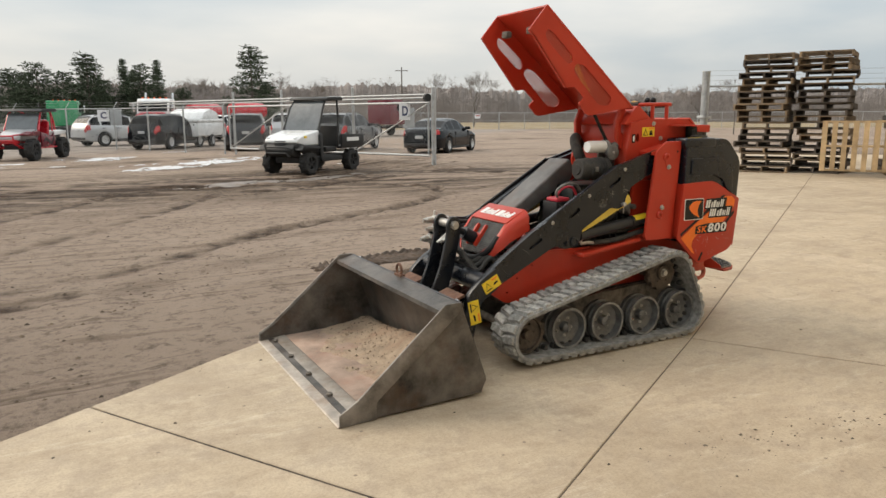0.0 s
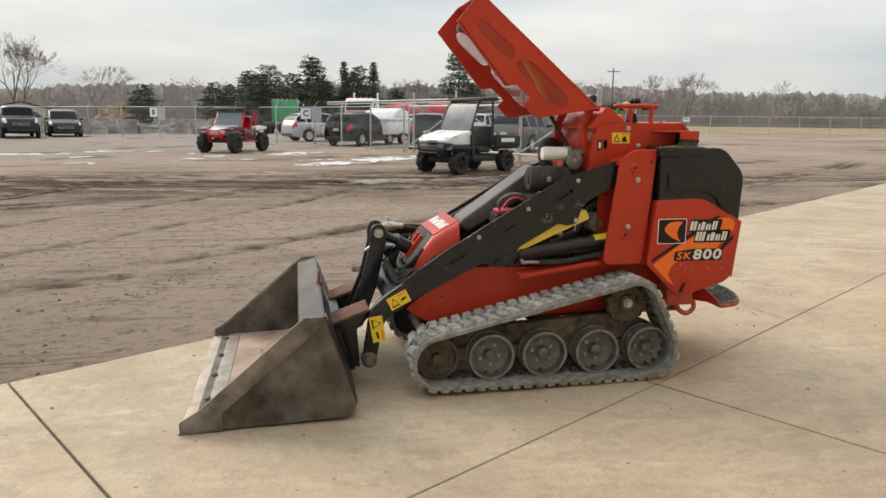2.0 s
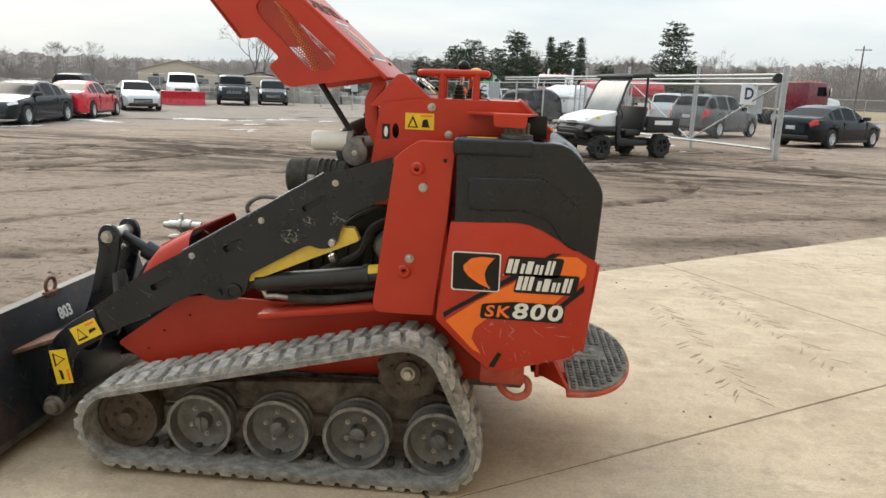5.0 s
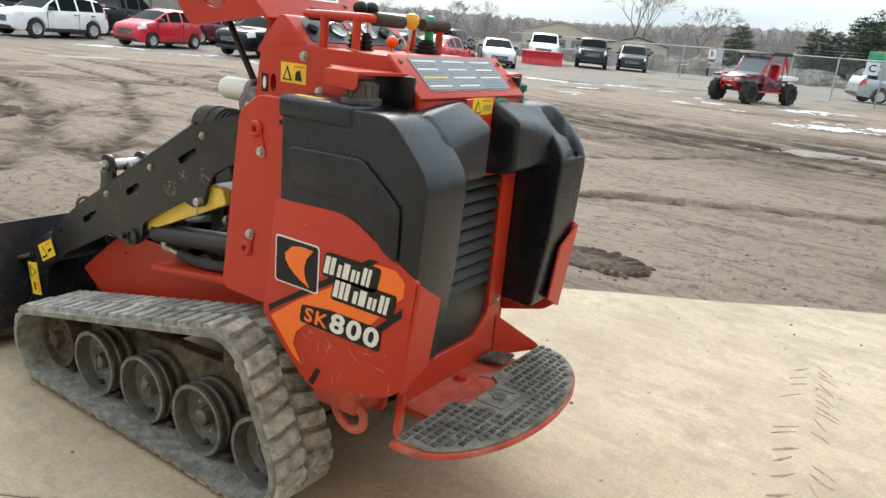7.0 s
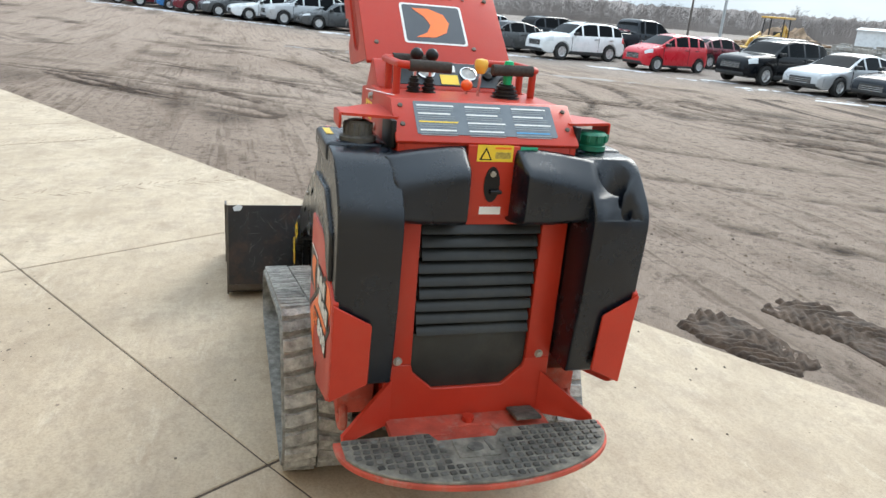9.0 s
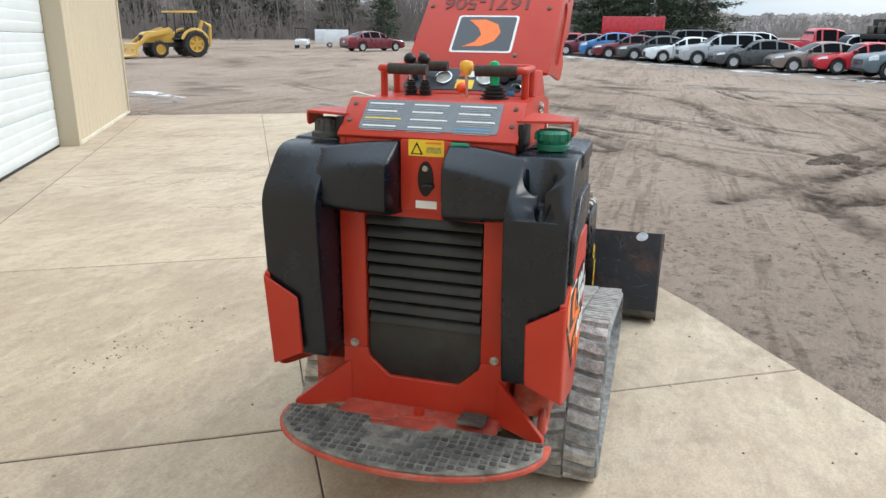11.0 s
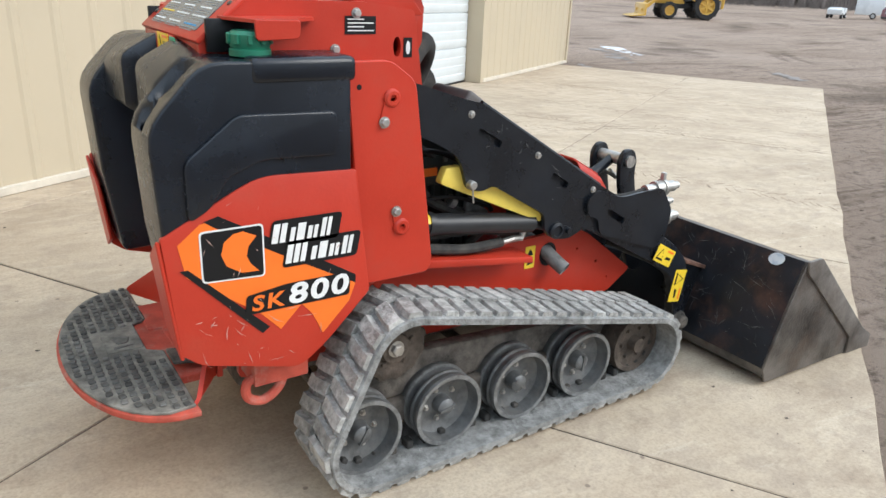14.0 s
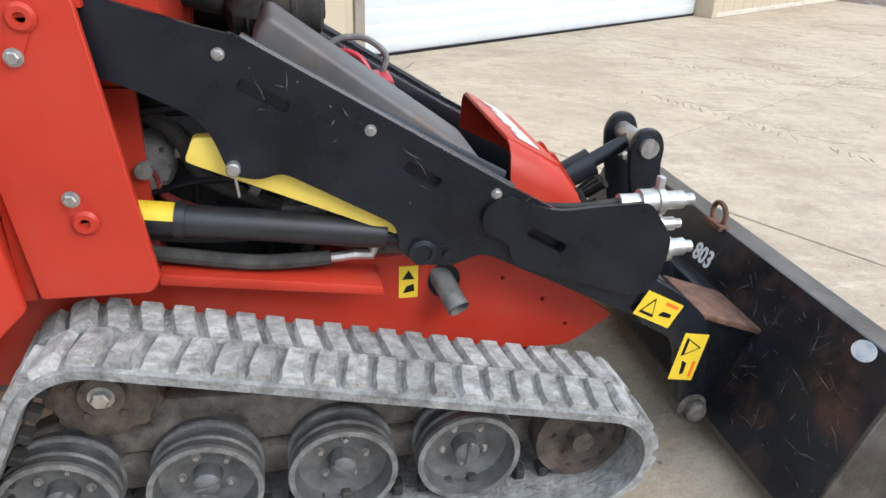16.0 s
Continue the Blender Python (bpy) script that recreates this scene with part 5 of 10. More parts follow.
part("latch_recess", flat(oval(0, -.025, .025, .055, 20), sm, .003), INK, strip, "black latch with a steel keyhole")
part("latch_key", moved(lathe([(.009, 0), (.009, .008), (0, .009)], (.0, .008), 14, "z"), sm), STEELBOLT, strip)
part("latch_lever", moved(box(-.008, .03, -.052, -.04, 0, .018, .003, 1), sm), INK, strip)
part("white_label", flat([(-.032, -.118), (.036, -.118), (.036, -.094), (-.032, -.094)], sm), WHITEINK, strip)
part("green_label", flat([(-.17, 0), (-.115, 0), (-.115, .018), (-.17, .018)], basis((-.3655, -.26, 1.274), (0, -1, 0), (0, 0, 1))), GREENLABEL, strip)


def knee_pad():
    """A moulded pad: a sloping top, a blunt nose whose ridge falls away outwards, and rounded ends."""
    Y0, Y1, Z0, Z1, NY, NZ = .074, .342, 1.060, 1.286, 34, 30
    bm = bmesh.new()
    grid = []
    for i in range(NY + 1):
        a = i / NY
        y = Y0 + (Y1 - Y0) * a
        nose = .115 + .020 * a
        pitch = 1.9 - .95 * a
        foot_z, head_z = Z0 + .022 * a * a, Z1 - .030 * a ** 1.6
        end = min(1, a / .07, (1 - a) / .16)
        side = math.sqrt(max(0, 1 - (1 - end) ** 2))
        row = []
        for j in range(NZ + 1):
            b = j / NZ
            z = foot_z + (head_z - foot_z) * b
            top = .012 + .05 * a + pitch * (head_z - z)
            d = (top * nose) / (top ** 9 + nose ** 9) ** (1 / 9)
            foot = min(1, b / .16)
            d *= (.35 + .65 * math.sqrt(max(0, 1 - (1 - foot) ** 2))) * (.12 + .88 * side)
            row.append(bm.verts.new((-.345 - d, y, z)))
        grid.append(row)
    for p, q in zip(grid, grid[1:]):
        for j in range(NZ):
            bm.faces.new((p[j], q[j], q[j + 1], p[j + 1]))
    rim = [r[0] for r in grid] + grid[-1][1:] + [r[-1] for r in grid[::-1]][1:] + grid[0][::-1][1:-1]
    back = [bm.verts.new((-.335, v.co.y, v.co.z)) for v in rim]
    for k in range(len(rim)):
        n = (k + 1) % len(rim)
        bm.faces.new((rim[k], back[k], back[n], rim[n]))
    bm.faces.new(back)
    return fin(bm)


both("knee_pad", knee_pad, PLASTIC, loader, "bulging black moulded knee pad", 50)
both("cap_guard", lambda: joined(prism(rounded([(-.30, .27), (-.04, .27), (-.06, .33), (-.14, .40), (-.145, .438), (-.255, .438), (-.275, .36)], .018), 1.348, 1.356, "z"),
                                 prism(rounded([(-.258, 1.356), (-.142, 1.356), (-.145, 1.312), (-.255, 1.308)], .012), .432, .440, "y", .002, 1)), RED, loader, "bent red guard over a filler cap")
# solid black block painted as the shaded hollow under each guard
both("guard_hollow", lambda: box(-.33, -.2, .284, .30, 1.27, 1.35, .003), INK, loader)
both("tank_bolt", lambda: bolt((-.30, 1.315), .281, .013, .014), STEELBOLT, loader)

# dash, handles and levers
part("hinge_cover", prism(rounded([(.315, 1.36), (.215, 1.478), (.19, 1.478), (.09, 1.396), (.09, 1.36)], .01), -.262, .262, "y", .006), RED, loader, "red ridge-shaped dash cover")
hm = basis((.142, 0, 1.437), (0, -1, 0), (.1, 0, .082))
dash = part("dash_panel", flat(rounded([(-.235, -.05), (.235, -.05), (.215, .045), (.14, .06), (-.14, .06), (-.215, .045)], .02), hm, .004), DASH, loader, "dark dash panel with two round gauges")
for gx in (-.085, .07):
    g = part("gauge", moved(lathe([(.032, .003), (.032, .012), (.027, .014), (.026, .009), (0, .009)], (gx, .005), 24, "z"), hm), CHROME, dash, "round chrome-rimmed gauge")
    part("gauge_face", moved(lathe([(.026, .0098), (0, .0104)], (gx, .005), 24, "z"), hm), GAUGE, g)
for gx, gy in ((-.2, .0), (.14, .0), (.165, .02), (.2, -.02)):
    part("dash_knob", moved(lathe([(.018, .003), (.017, .016), (0, .018)], (gx, gy), 16, "z"), hm), INK, dash)
part("dash_label", flat([(-.035, -.045), (.03, -.045), (.03, .0), (-.035, .0)], hm @ Matrix.Translation((0, 0, .0045))), YELLOW, dash)
part("dash_icon", flat([(-.03, .015), (-.01, .015), (-.01, .045), (-.03, .045)], hm @ Matrix.Translation((0, 0, .0045))), REDINK, dash)
part("dash_icon", flat([(.005, .015), (.025, .015), (.025, .045), (.005, .045)], hm @ Matrix.Translation((0, 0, .0045))), WHITEINK, dash)
part("key_ring", moved(tube([(.02 * math.cos(a), .02 * math.sin(a), 0) for a in [k * .5 for k in range(14)]], .002, 6), basis((.10, -.19, 1.415), (0, -1, 0), (0, 0, 1))), CHROME, dash)
part("key_tag", box(.09, .094, -.185, -.16, 1.395, 1.41, .001), BLUE, dash)

lh = part("grab_handle", joined(tube(curve([(.14, .20, 1.487), (.13, .232, 1.487), (.08, .235, 1.488), (-.08, .235, 1.489), (-.105, .225, 1.489), (-.105, .19, 1.488)], 4), .0125, 12),
                                tube([(.055, .235, 1.485), (.055, .235, 1.38)], .0125, 12), tube([(-.07, .235, 1.486), (-.07, .235, 1.385)], .0125, 12)), RED, loader, "red tubular grab handle with black foam grips")
part("foam_grip", tube([(-.105, .205, 1.488), (-.105, .07, 1.486)], .0185, 14), FOAM, lh)
part("foam_grip", tube([(.14, .205, 1.487), (.14, .07, 1.487)], .0185, 14), FOAM, lh)
rh = part("grab_handle", joined(tube(curve([(.13, -.10, 1.488), (.13, -.22, 1.488), (.10, -.243, 1.488), (-.02, -.245, 1.488), (-.06, -.235, 1.488), (-.065, -.20, 1.487)], 4), .0125, 12),
                                tube([(-.025, -.245, 1.485), (-.025, -.245, 1.38)], .0125, 12), tube([(.09, -.245, 1.485), (.09, -.245, 1.38)], .0125, 12)), RED, loader, "red tubular grab handle with black foam grips")
part("foam_grip", tube([(-.065, -.225, 1.487), (-.065, -.085, 1.485)], .0185, 14), FOAM, rh)


def boot(x, y, r, z0=1.392, n=4, h=.05):
    prof = []
    for k in range(n):
        f = 1 - .45 * k / n
        prof += [(r * f, z0 + h * k / n), (r * f * .98, z0 + h * (k + .45) / n), (r * f * .72, z0 + h * (k + .55) / n), (r * f * .72, z0 + h * (k + .98) / n)]
    return lathe([(0, z0)] + prof + [(r * .35, z0 + h), (0, z0 + h)], (x, y), 18, "z")


def lever(x, y, z, dx=0.0):
    return tube([(x + dx, y, 1.39), (x, y, z)], .0055, 8)


def knob(x, y, z, r):
    return lathe([(0, z - r), (r * .5, z - r * .85), (r * .88, z - r * .45), (r, z), (r * .9, z + r * .4), (r * .55, z + r * .82), (0, z + r)], (x, y), 18, "z")


for y in (.161, .11):
    lv = part("drive_lever", lever(-.016, y, 1.515, .015), CHROME, loader, "lever with a black ball knob")
    part("rubber_boot", boot(-.002, y, .026, n=4, h=.055), INK, lv)
    part("ball_knob", knob(-.016, y, 1.516, .022), INK, lv)
lv = part("throttle_lever", lever(-.051, -.05, 1.49, .01), CHROME, loader, "steel lever with a yellow knob")
part("ball_knob", lathe([(0, 1.468), (.013, 1.47), (.022, 1.488), (.023, 1.505), (.019, 1.514), (0, 1.518)], (-.051, -.05), 18, "z"), YELLOWKNOB, lv)
lv = part("choke_lever", lever(.0, -.022, 1.42), CHROME, loader, "short lever with an orange ball")
part("ball_knob", knob(.0, -.022, 1.424, .0205), ORANGEKNOB, lv)
lv = part("auxiliary_lever", lever(-.052, -.146, 1.45), CHROME, loader, "green-gripped lever over a rubber boot")
part("lever_grip", lathe([(0, 1.432), (.014, 1.433), (.016, 1.47), (.0175, 1.50), (.014, 1.514), (0, 1.518)], (-.052, -.146), 16, "z"), GREENGRIP, lv)
part("rubber_boot", boot(-.045, -.146, .05, n=4, h=.048), INK, lv)
part("paper_tag", moved(box(0, .09, -.006, .006, 0, .001, .0003, 1), pose(-.12, .25, 1.395, 0, -8, 75)), WHITEINK, loader, "torn strip of white tape")

# radiator opening with louvres
for s in (1, -1):
    post = part("radiator_post", flip(box(-.362, -.335, .197, .283, .5805, 1.06, .003), s), RED, loader)
    part("bolt", flip(moved(bolt((.242, .595), 0, .011, .012, "x"), Matrix.Translation((-.362, 0, 0)) @ Matrix.Scale(-1, 4, (1, 0, 0))), s), STEELBOLT, post)
part("radiator_sill", prism(rounded([(-.283, .36), (.283, .36), (.283, .58), (.197, .58), (.19, .55), (.12, .487), (-.12, .487), (-.19, .55), (-.197, .58), (-.283, .58)], .006), -.362, -.345, "x", .003, 1), RED, loader, "red chamfered sill plate")
grille = part("radiator_grille", box(-.348, -.325, -.197, .197, .48, .682, .006), LOUVRE, loader, "black louvred radiator grille")
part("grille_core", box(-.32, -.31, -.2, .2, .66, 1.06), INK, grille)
for k in range(9):
    z = 1.052 - k * .0425
    part("louvre", prism([(-.318, z + .004), (-.334, z + .001), (-.348, z - .011), (-.357, z - .026), (-.360, z - .035), (-.3565, z - .037), (-.344, z - .024), (-.332, z - .010), (-.318, z - .003)], -.194 + .004 * (k % 2), .194 - .004 * (k % 3), "y", .0008, 1), LOUVRE, grille)
# black strip stands in for the shade over the top louvre
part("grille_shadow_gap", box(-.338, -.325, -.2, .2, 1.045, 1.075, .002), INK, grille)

# rear platform
PLAT = [(-.36, -.27), (-.46, -.27), (-.455, -.453)] + [(-.47 - .266 * math.sin(a) ** .9, -.453 * math.cos(a)) for a in [math.pi * i / 26 for i in range(1, 26)]] + [(-.455, .453), (-.46, .27), (-.36, .27)]
plat = part("operator_platform", prism(PLAT, .360, .378, "z", .004, 2), DUSTYRED, loader, "half-round red standing platform")
PADM = [(-.462, -.43)] + [(-.475 - .254 * math.sin(a) ** .9, -.443 * math.cos(a)) for a in [math.pi * (i + .6) / 27 for i in range(1, 25)]] + [(-.462, .43), (-.462, .15), (-.505, .13), (-.505, -.06), (-.462, -.09)]
mat_ob = part("rubber_mat", prism(PADM, .377, .388, "z", .003, 1), MATRUBBER, plat, "worn studded grey rubber mat")
studs = []
for i in range(9):
    for j in range(30):
        x = -.483 - i * .0275
        y = -.421 + j * .029
        r = ((x + .47) / .247) ** 2 + (y / .436) ** 2
        if r < 1 and not (-.625 < x < -.505 and -.065 < y < .11) and (x < -.515 or abs(y) > .155):
            studs.append((x, y))
bm = box(-.0092, .0092, -.0108, .0108, 0, .0065, .003, 1)
stud_me = bpy.data.meshes.new("mat_stud")
bm.to_mesh(stud_me)
bm.free()
stud_me.materials.append(MATSTUD)
for x, y in studs[:300]:
    share("mat_stud", stud_me, mat_ob, Matrix.Translation((x, y, .387)) @ Matrix.Rotation(.16 * math.sin(x * 90 + y * 40), 4, "Z"))
part("mat_panel", prism(rounded([(-.51, -.045), (-.61, -.045), (-.61, .09), (-.51, .09)], .008), .387, .391, "z", .001, 1), MATRUBBER, mat_ob)
part("mat_emblem", joined(prism(rounded([(-.575, .0), (-.545, .0), (-.535, .035), (-.56, .055), (-.585, .04)], .008), .390, .3945, "z", .001, 1), prism(rounded([(-.588, -.03), (-.53, -.02), (-.532, -.012), (-.588, -.018)], .003), .390, .394, "z", .001, 1)), MATSTUD, mat_ob)
for s in (1, -1):
    gus = bmesh.new()
    v = [gus.verts.new(p) for p in ((-.355, .262, .53), (-.355, .262, .37), (-.462, .428, .380), (-.448, .428, .398))]
    w = [gus.verts.new((p.co.x - .011, p.co.y - .006, p.co.z)) for p in v]
    gus.faces.new(v)
    gus.faces.new(w[::-1])
    for i in range(4):
        gus.faces.new((v[i], w[i], w[(i + 1) % 4], v[(i + 1) % 4]))
    part("platform_gusset", flip(fin(gus), s), RED, loader)
part("platform_floor", prism([(-.33, -.27), (-.47, -.27), (-.47, -.08), (-.43, -.07), (-.43, .07), (-.47, .08), (-.47, .27), (-.33, .27)], .376, .384, "z", .002, 1), DUSTYRED, loader)
part("foot_pedal", moved(box(-.05, .05, -.045, .045, 0, .012, .004, 2), pose(-.42, -.19, .40, 0, 10, 0)), GRIME, loader, "dark steel foot pedal")
part("hitch", joined(box(-.44, -.36, -.04, .04, .30, .37, .006), lathe([(.02, .36), (.02, .40), (0, .402)], (-.40, 0), 14, "z")), RED, loader)


# ---- hood, arms, engine bay and nose of the loader ----
HX, HZ = .26, 1.47
hd = Vector((.68, .58)).normalized()
hn = Vector((hd.y, -hd.x))


def hp(s, d):
    """From along the hood and into it to x and z."""
    return (HX + hd.x * s + hn.x * d, HZ + hd.y * s + hn.y * d)


def perforated(pts, y, pitch=.0105, hole=.0036):
    """A thin perforated sheet filling an outline (s, d) of the hood's side."""
    bm = bmesh.new()
    xs, ys = [p[0] for p in pts], [p[1] for p in pts]

    def inside(x, z):
        odd = False
        for (x0, z0), (x1, z1) in zip(pts, pts[1:] + pts[:1]):
            if (z0 > z) != (z1 > z) and x < (x1 - x0) * (z - z0) / (z1 - z0) + x0:
                odd = not odd
        return odd
    R = pitch / math.sqrt(3)
    row = 0
    z = min(ys) - pitch
    while z < max(ys) + pitch:
        x = min(xs) - pitch + (row % 2) * pitch / 2
        while x < max(xs) + pitch:
            if inside(x, z):
                a = [bm.verts.new((*hp(x + R * math.sin(k * math.pi / 3), z + R * math.cos(k * math.pi / 3)), 0)) for k in range(6)]
                b = [bm.verts.new((*hp(x + hole * math.sin(k * math.pi / 3), z + hole * math.cos(k * math.pi / 3)), 0)) for k in range(6)]
                for k in range(6):
                    bm.faces.new((a[k], a[(k + 1) % 6], b[(k + 1) % 6], b[k]))
            x += pitch
        z += pitch * .866
        row += 1
    for v in bm.verts:
        v.co = Vector((v.co.x, y, v.co.y))
    bmesh.ops.remove_doubles(bm, verts=bm.verts, dist=1e-5)
    got = bmesh.ops.solidify(bm, geom=bm.faces, thickness=.0015)
    return bm


OVALS = [rounded([(.80, .095), (.80, .13), (.755, .15), (.565, .15), (.535, .12), (.57, .085), (.76, .085)], .02, 3),
         rounded([(.51, .10), (.51, .135), (.48, .152), (.215, .172), (.155, .12), (.165, .07), (.46, .07)], .025, 3)]
SIDEPLATE = rounded([(0, 0), (.894, 0), (.894, .185), (.475, .258), (.435, .212), (.329, .213), (.34, .266), (.24, .278)], [.0, .01, .02, .01, .015, .015, .02, .03])
hood = part("hood", prism([hp(-.01, -.004), hp(.894, -.004), hp(.894, .012), hp(-.01, .012)], -.275, .275, "y", .004, 2), RED, loader, "open red hood with perforated side vents")
for s in (1, -1):
    side = part("hood_side", flip(plate([hp(*p) for p in SIDEPLATE], [[hp(*p) for p in o] for o in OVALS], .26, .272), s), RED, hood)
    part("hood_flange", flip(prism([hp(.894, .178), hp(.48, .25), hp(.482, .262), hp(.894, .19)], .254, .272), s), RED, hood)
for s in (1, -1):
    for o in OVALS:
        part("vent_screen", flip(perforated(o, .262), s), REDSCREEN, hood, "perforated red sheet-metal vent")
om = basis((HX, 0, HZ), (0, -1, 0), (hd.x, 0, hd.y))
om = om @ Matrix.Translation((0, 0, .005))
if om.to_3x3().col[2].x > 0:
    om = om @ Matrix.Rotation(math.pi, 4, "Y")
part("decal_border", flat(rounded([(-.122, .088), (.122, .088), (.122, .298), (-.122, .298)], .015), om, .001), WHITEINK, hood)
part("decal_badge", flat(rounded([(-.113, .097), (.113, .097), (.113, .289), (-.113, .289)], .011), om, .0018), INKBLUE, hood, "dark badge with an orange crescent")
part("crescent", flat([(-.075, .27), (-.01, .272), (.045, .245), (.062, .20), (.045, .15), (.0, .122), (-.075, .118), (-.03, .145), (-.012, .185), (-.03, .225)], om @ Matrix.Translation((0, 0, .0018)), .001), ORANGE, hood)
lettering("stencil_number", "1671-506", .105, om @ Matrix.Translation((-.02, .375, .001)) @ Matrix.Rotation(math.pi, 4, "Z"), STENCIL, hood, 0, .92, .001, "dark stencilled number")
for a, b in ((.23, .08), (-.14, .075), (.25, .355), (-.23, .34)):
    part("hood_bolt", moved(lathe([(.009, 0), (.008, .005), (0, .006)], (-a, b), 10, "z"), om), GRIME, hood)


def hinge_arm():
    return prism([(.24, 1.22), (.30, 1.20), (.34, 1.28), (.345, 1.38), (.31, 1.46), (.27, 1.47), (.265, 1.44), (.295, 1.38), (.295, 1.31), (.265, 1.26)], .19, .215, "y", .004)


both("hinge_arm", hinge_arm, RED, loader, "curved red hood hinge arm")
strut = part("gas_strut", tube([(.36, .19, 1.2), (.53, .2, 1.46)], .011, 12), INK, loader, "black gas strut holding the hood")
part("strut_sleeve", tube([(.53, .2, 1.46), (.545, .2, 1.52), (.70, .21, 1.78)], .015, 12), YELLOWBAR, strut, "yellow strut lock sleeve")
for y in (.10, -.17):
    part("hood_latch", box(.93, .97, y, y + .06, 1.90, 1.94, .006), GRIME, hood)

# loader arms
ARM = [(.05, 1.225), (.19, 1.195), (.38, 1.135), (.445, 1.12), (.99, .802), (1.10, .742), (1.23, .655), (1.36, .56), (1.45, .48), (1.40, .415), (1.29, .468), (.93, .652), (.865, .622), (.785, .632),
       (.745, .668), (.74, .728), (.51, .857), (.465, .842), (.41, .855), (.375, .965), (.21, 1.05), (.05, 1.09)]
SLOTS = [(.44, 1.035, .53, .985), (.755, .862, .83, .818), (1.03, .702, 1.12, .652)]


def slot(x0, z0, x1, z1, w=.012):
    d = Vector((x1 - x0, z1 - z0)).normalized()
    n = Vector((-d.y, d.x)) * w
    return rounded([(x0 + n.x, z0 + n.y), (x0 - n.x, z0 - n.y), (x1 - n.x, z1 - n.y), (x1 + n.x, z1 + n.y)], .009, 3)


arm_shape = rounded(ARM, [0, .05, .02, .02, .03, .03, .05, .04, .02, .03, .05, .03, .03, .03, .03, .03, .05, .02, .02, .06, .1, 0])
arms = both("loader_arm", lambda: joined(plate(arm_shape, [slot(*q) for q in SLOTS], .376, .392),
                                         prism([(.05, 1.205), (.19, 1.18), (.38, 1.122), (.445, 1.108), (.99, .79), (1.10, .73), (1.23, .643), (1.36, .545), (1.44, .475), (1.40, .43), (.93, .67), (.60, .86), (.40, .98), (.05, 1.10)], .322, .374, "y", .006)), BLACK, loader, "scuffed black loader lift arm")
for ob, s in zip(arms, (1, -1)):
    for bx, bz in ((.41, 1.088), (.685, .938), (.954, .79)):
        part("bolt", flip(bolt((bx, bz), .392, .009, .009), s), STEELBOLT, ob)
    part("lock_pin", flip(joined(lathe([(.014, .39), (.014, .412), (.011, .416), (0, .416)], (.418, .872), 16), tube([(.42, .405, .86), (.425, .407, .815)], .003, 6)), s), STEELBOLT, ob, "steel lock pin with a ring")
    part("arm_pivot", flip(joined(lathe([(.03, .391), (.03, .402), (.02, .406), (.018, .40), (0, .40)], (.795, .664), 20), prism(rounded([(.77, .69), (.86, .67), (.86, .645), (.78, .64)], .012), .391, .397), lathe([(.013, .396), (.011, .408), (0, .408)], (.85, .656), 12)), s), BLACK, ob)
    part("arm_rail", flip(tube([(.45, .384, 1.118), (.99, .384, .80)], .009, 8), s), BLACK, ob)
TIP = rounded([(1.345, .565), (1.45, .50), (1.535, .42), (1.578, .15), (1.562, .108), (1.51, .112), (1.462, .36), (1.33, .44)], [.03, .05, .04, .03, .03, .03, .05, .03])
tips = both("arm_tip", lambda: prism(TIP, .358, .402, "y", .006), BLACK, loader, "black arm tip with two warning labels")
for ob, s in zip(arms, (1, -1)):
    am = basis((0, s * .392, 0), (-s, 0, 0), (0, 0, 1))
    for k, (x0, z0, x1, z1) in enumerate(((.45, 1.09, .60, .95), (.60, 1.0, .74, .86), (.74, .91, .92, .74), (.92, .81, 1.06, .68), (1.08, .73, 1.25, .58), (1.25, .60, 1.38, .50))):
        scratches(am, min(-s * x0, -s * x1), max(-s * x0, -s * x1), z1, z0, 6 if k != 2 else 4, 11 + k, SCRATCH2, ob, .075, .001)
    if s > 0:
        for x0, z0, n_cut in ((.54, .885, 60), (.36, .96, 26), (.47, .935, 14), (.72, .845, 12)):
            scratches(am, -x0 - .075, -x0, z0 - .028, z0 + .028, n_cut, int(x0 * 100), SCUFF, ob, .05, .0012)
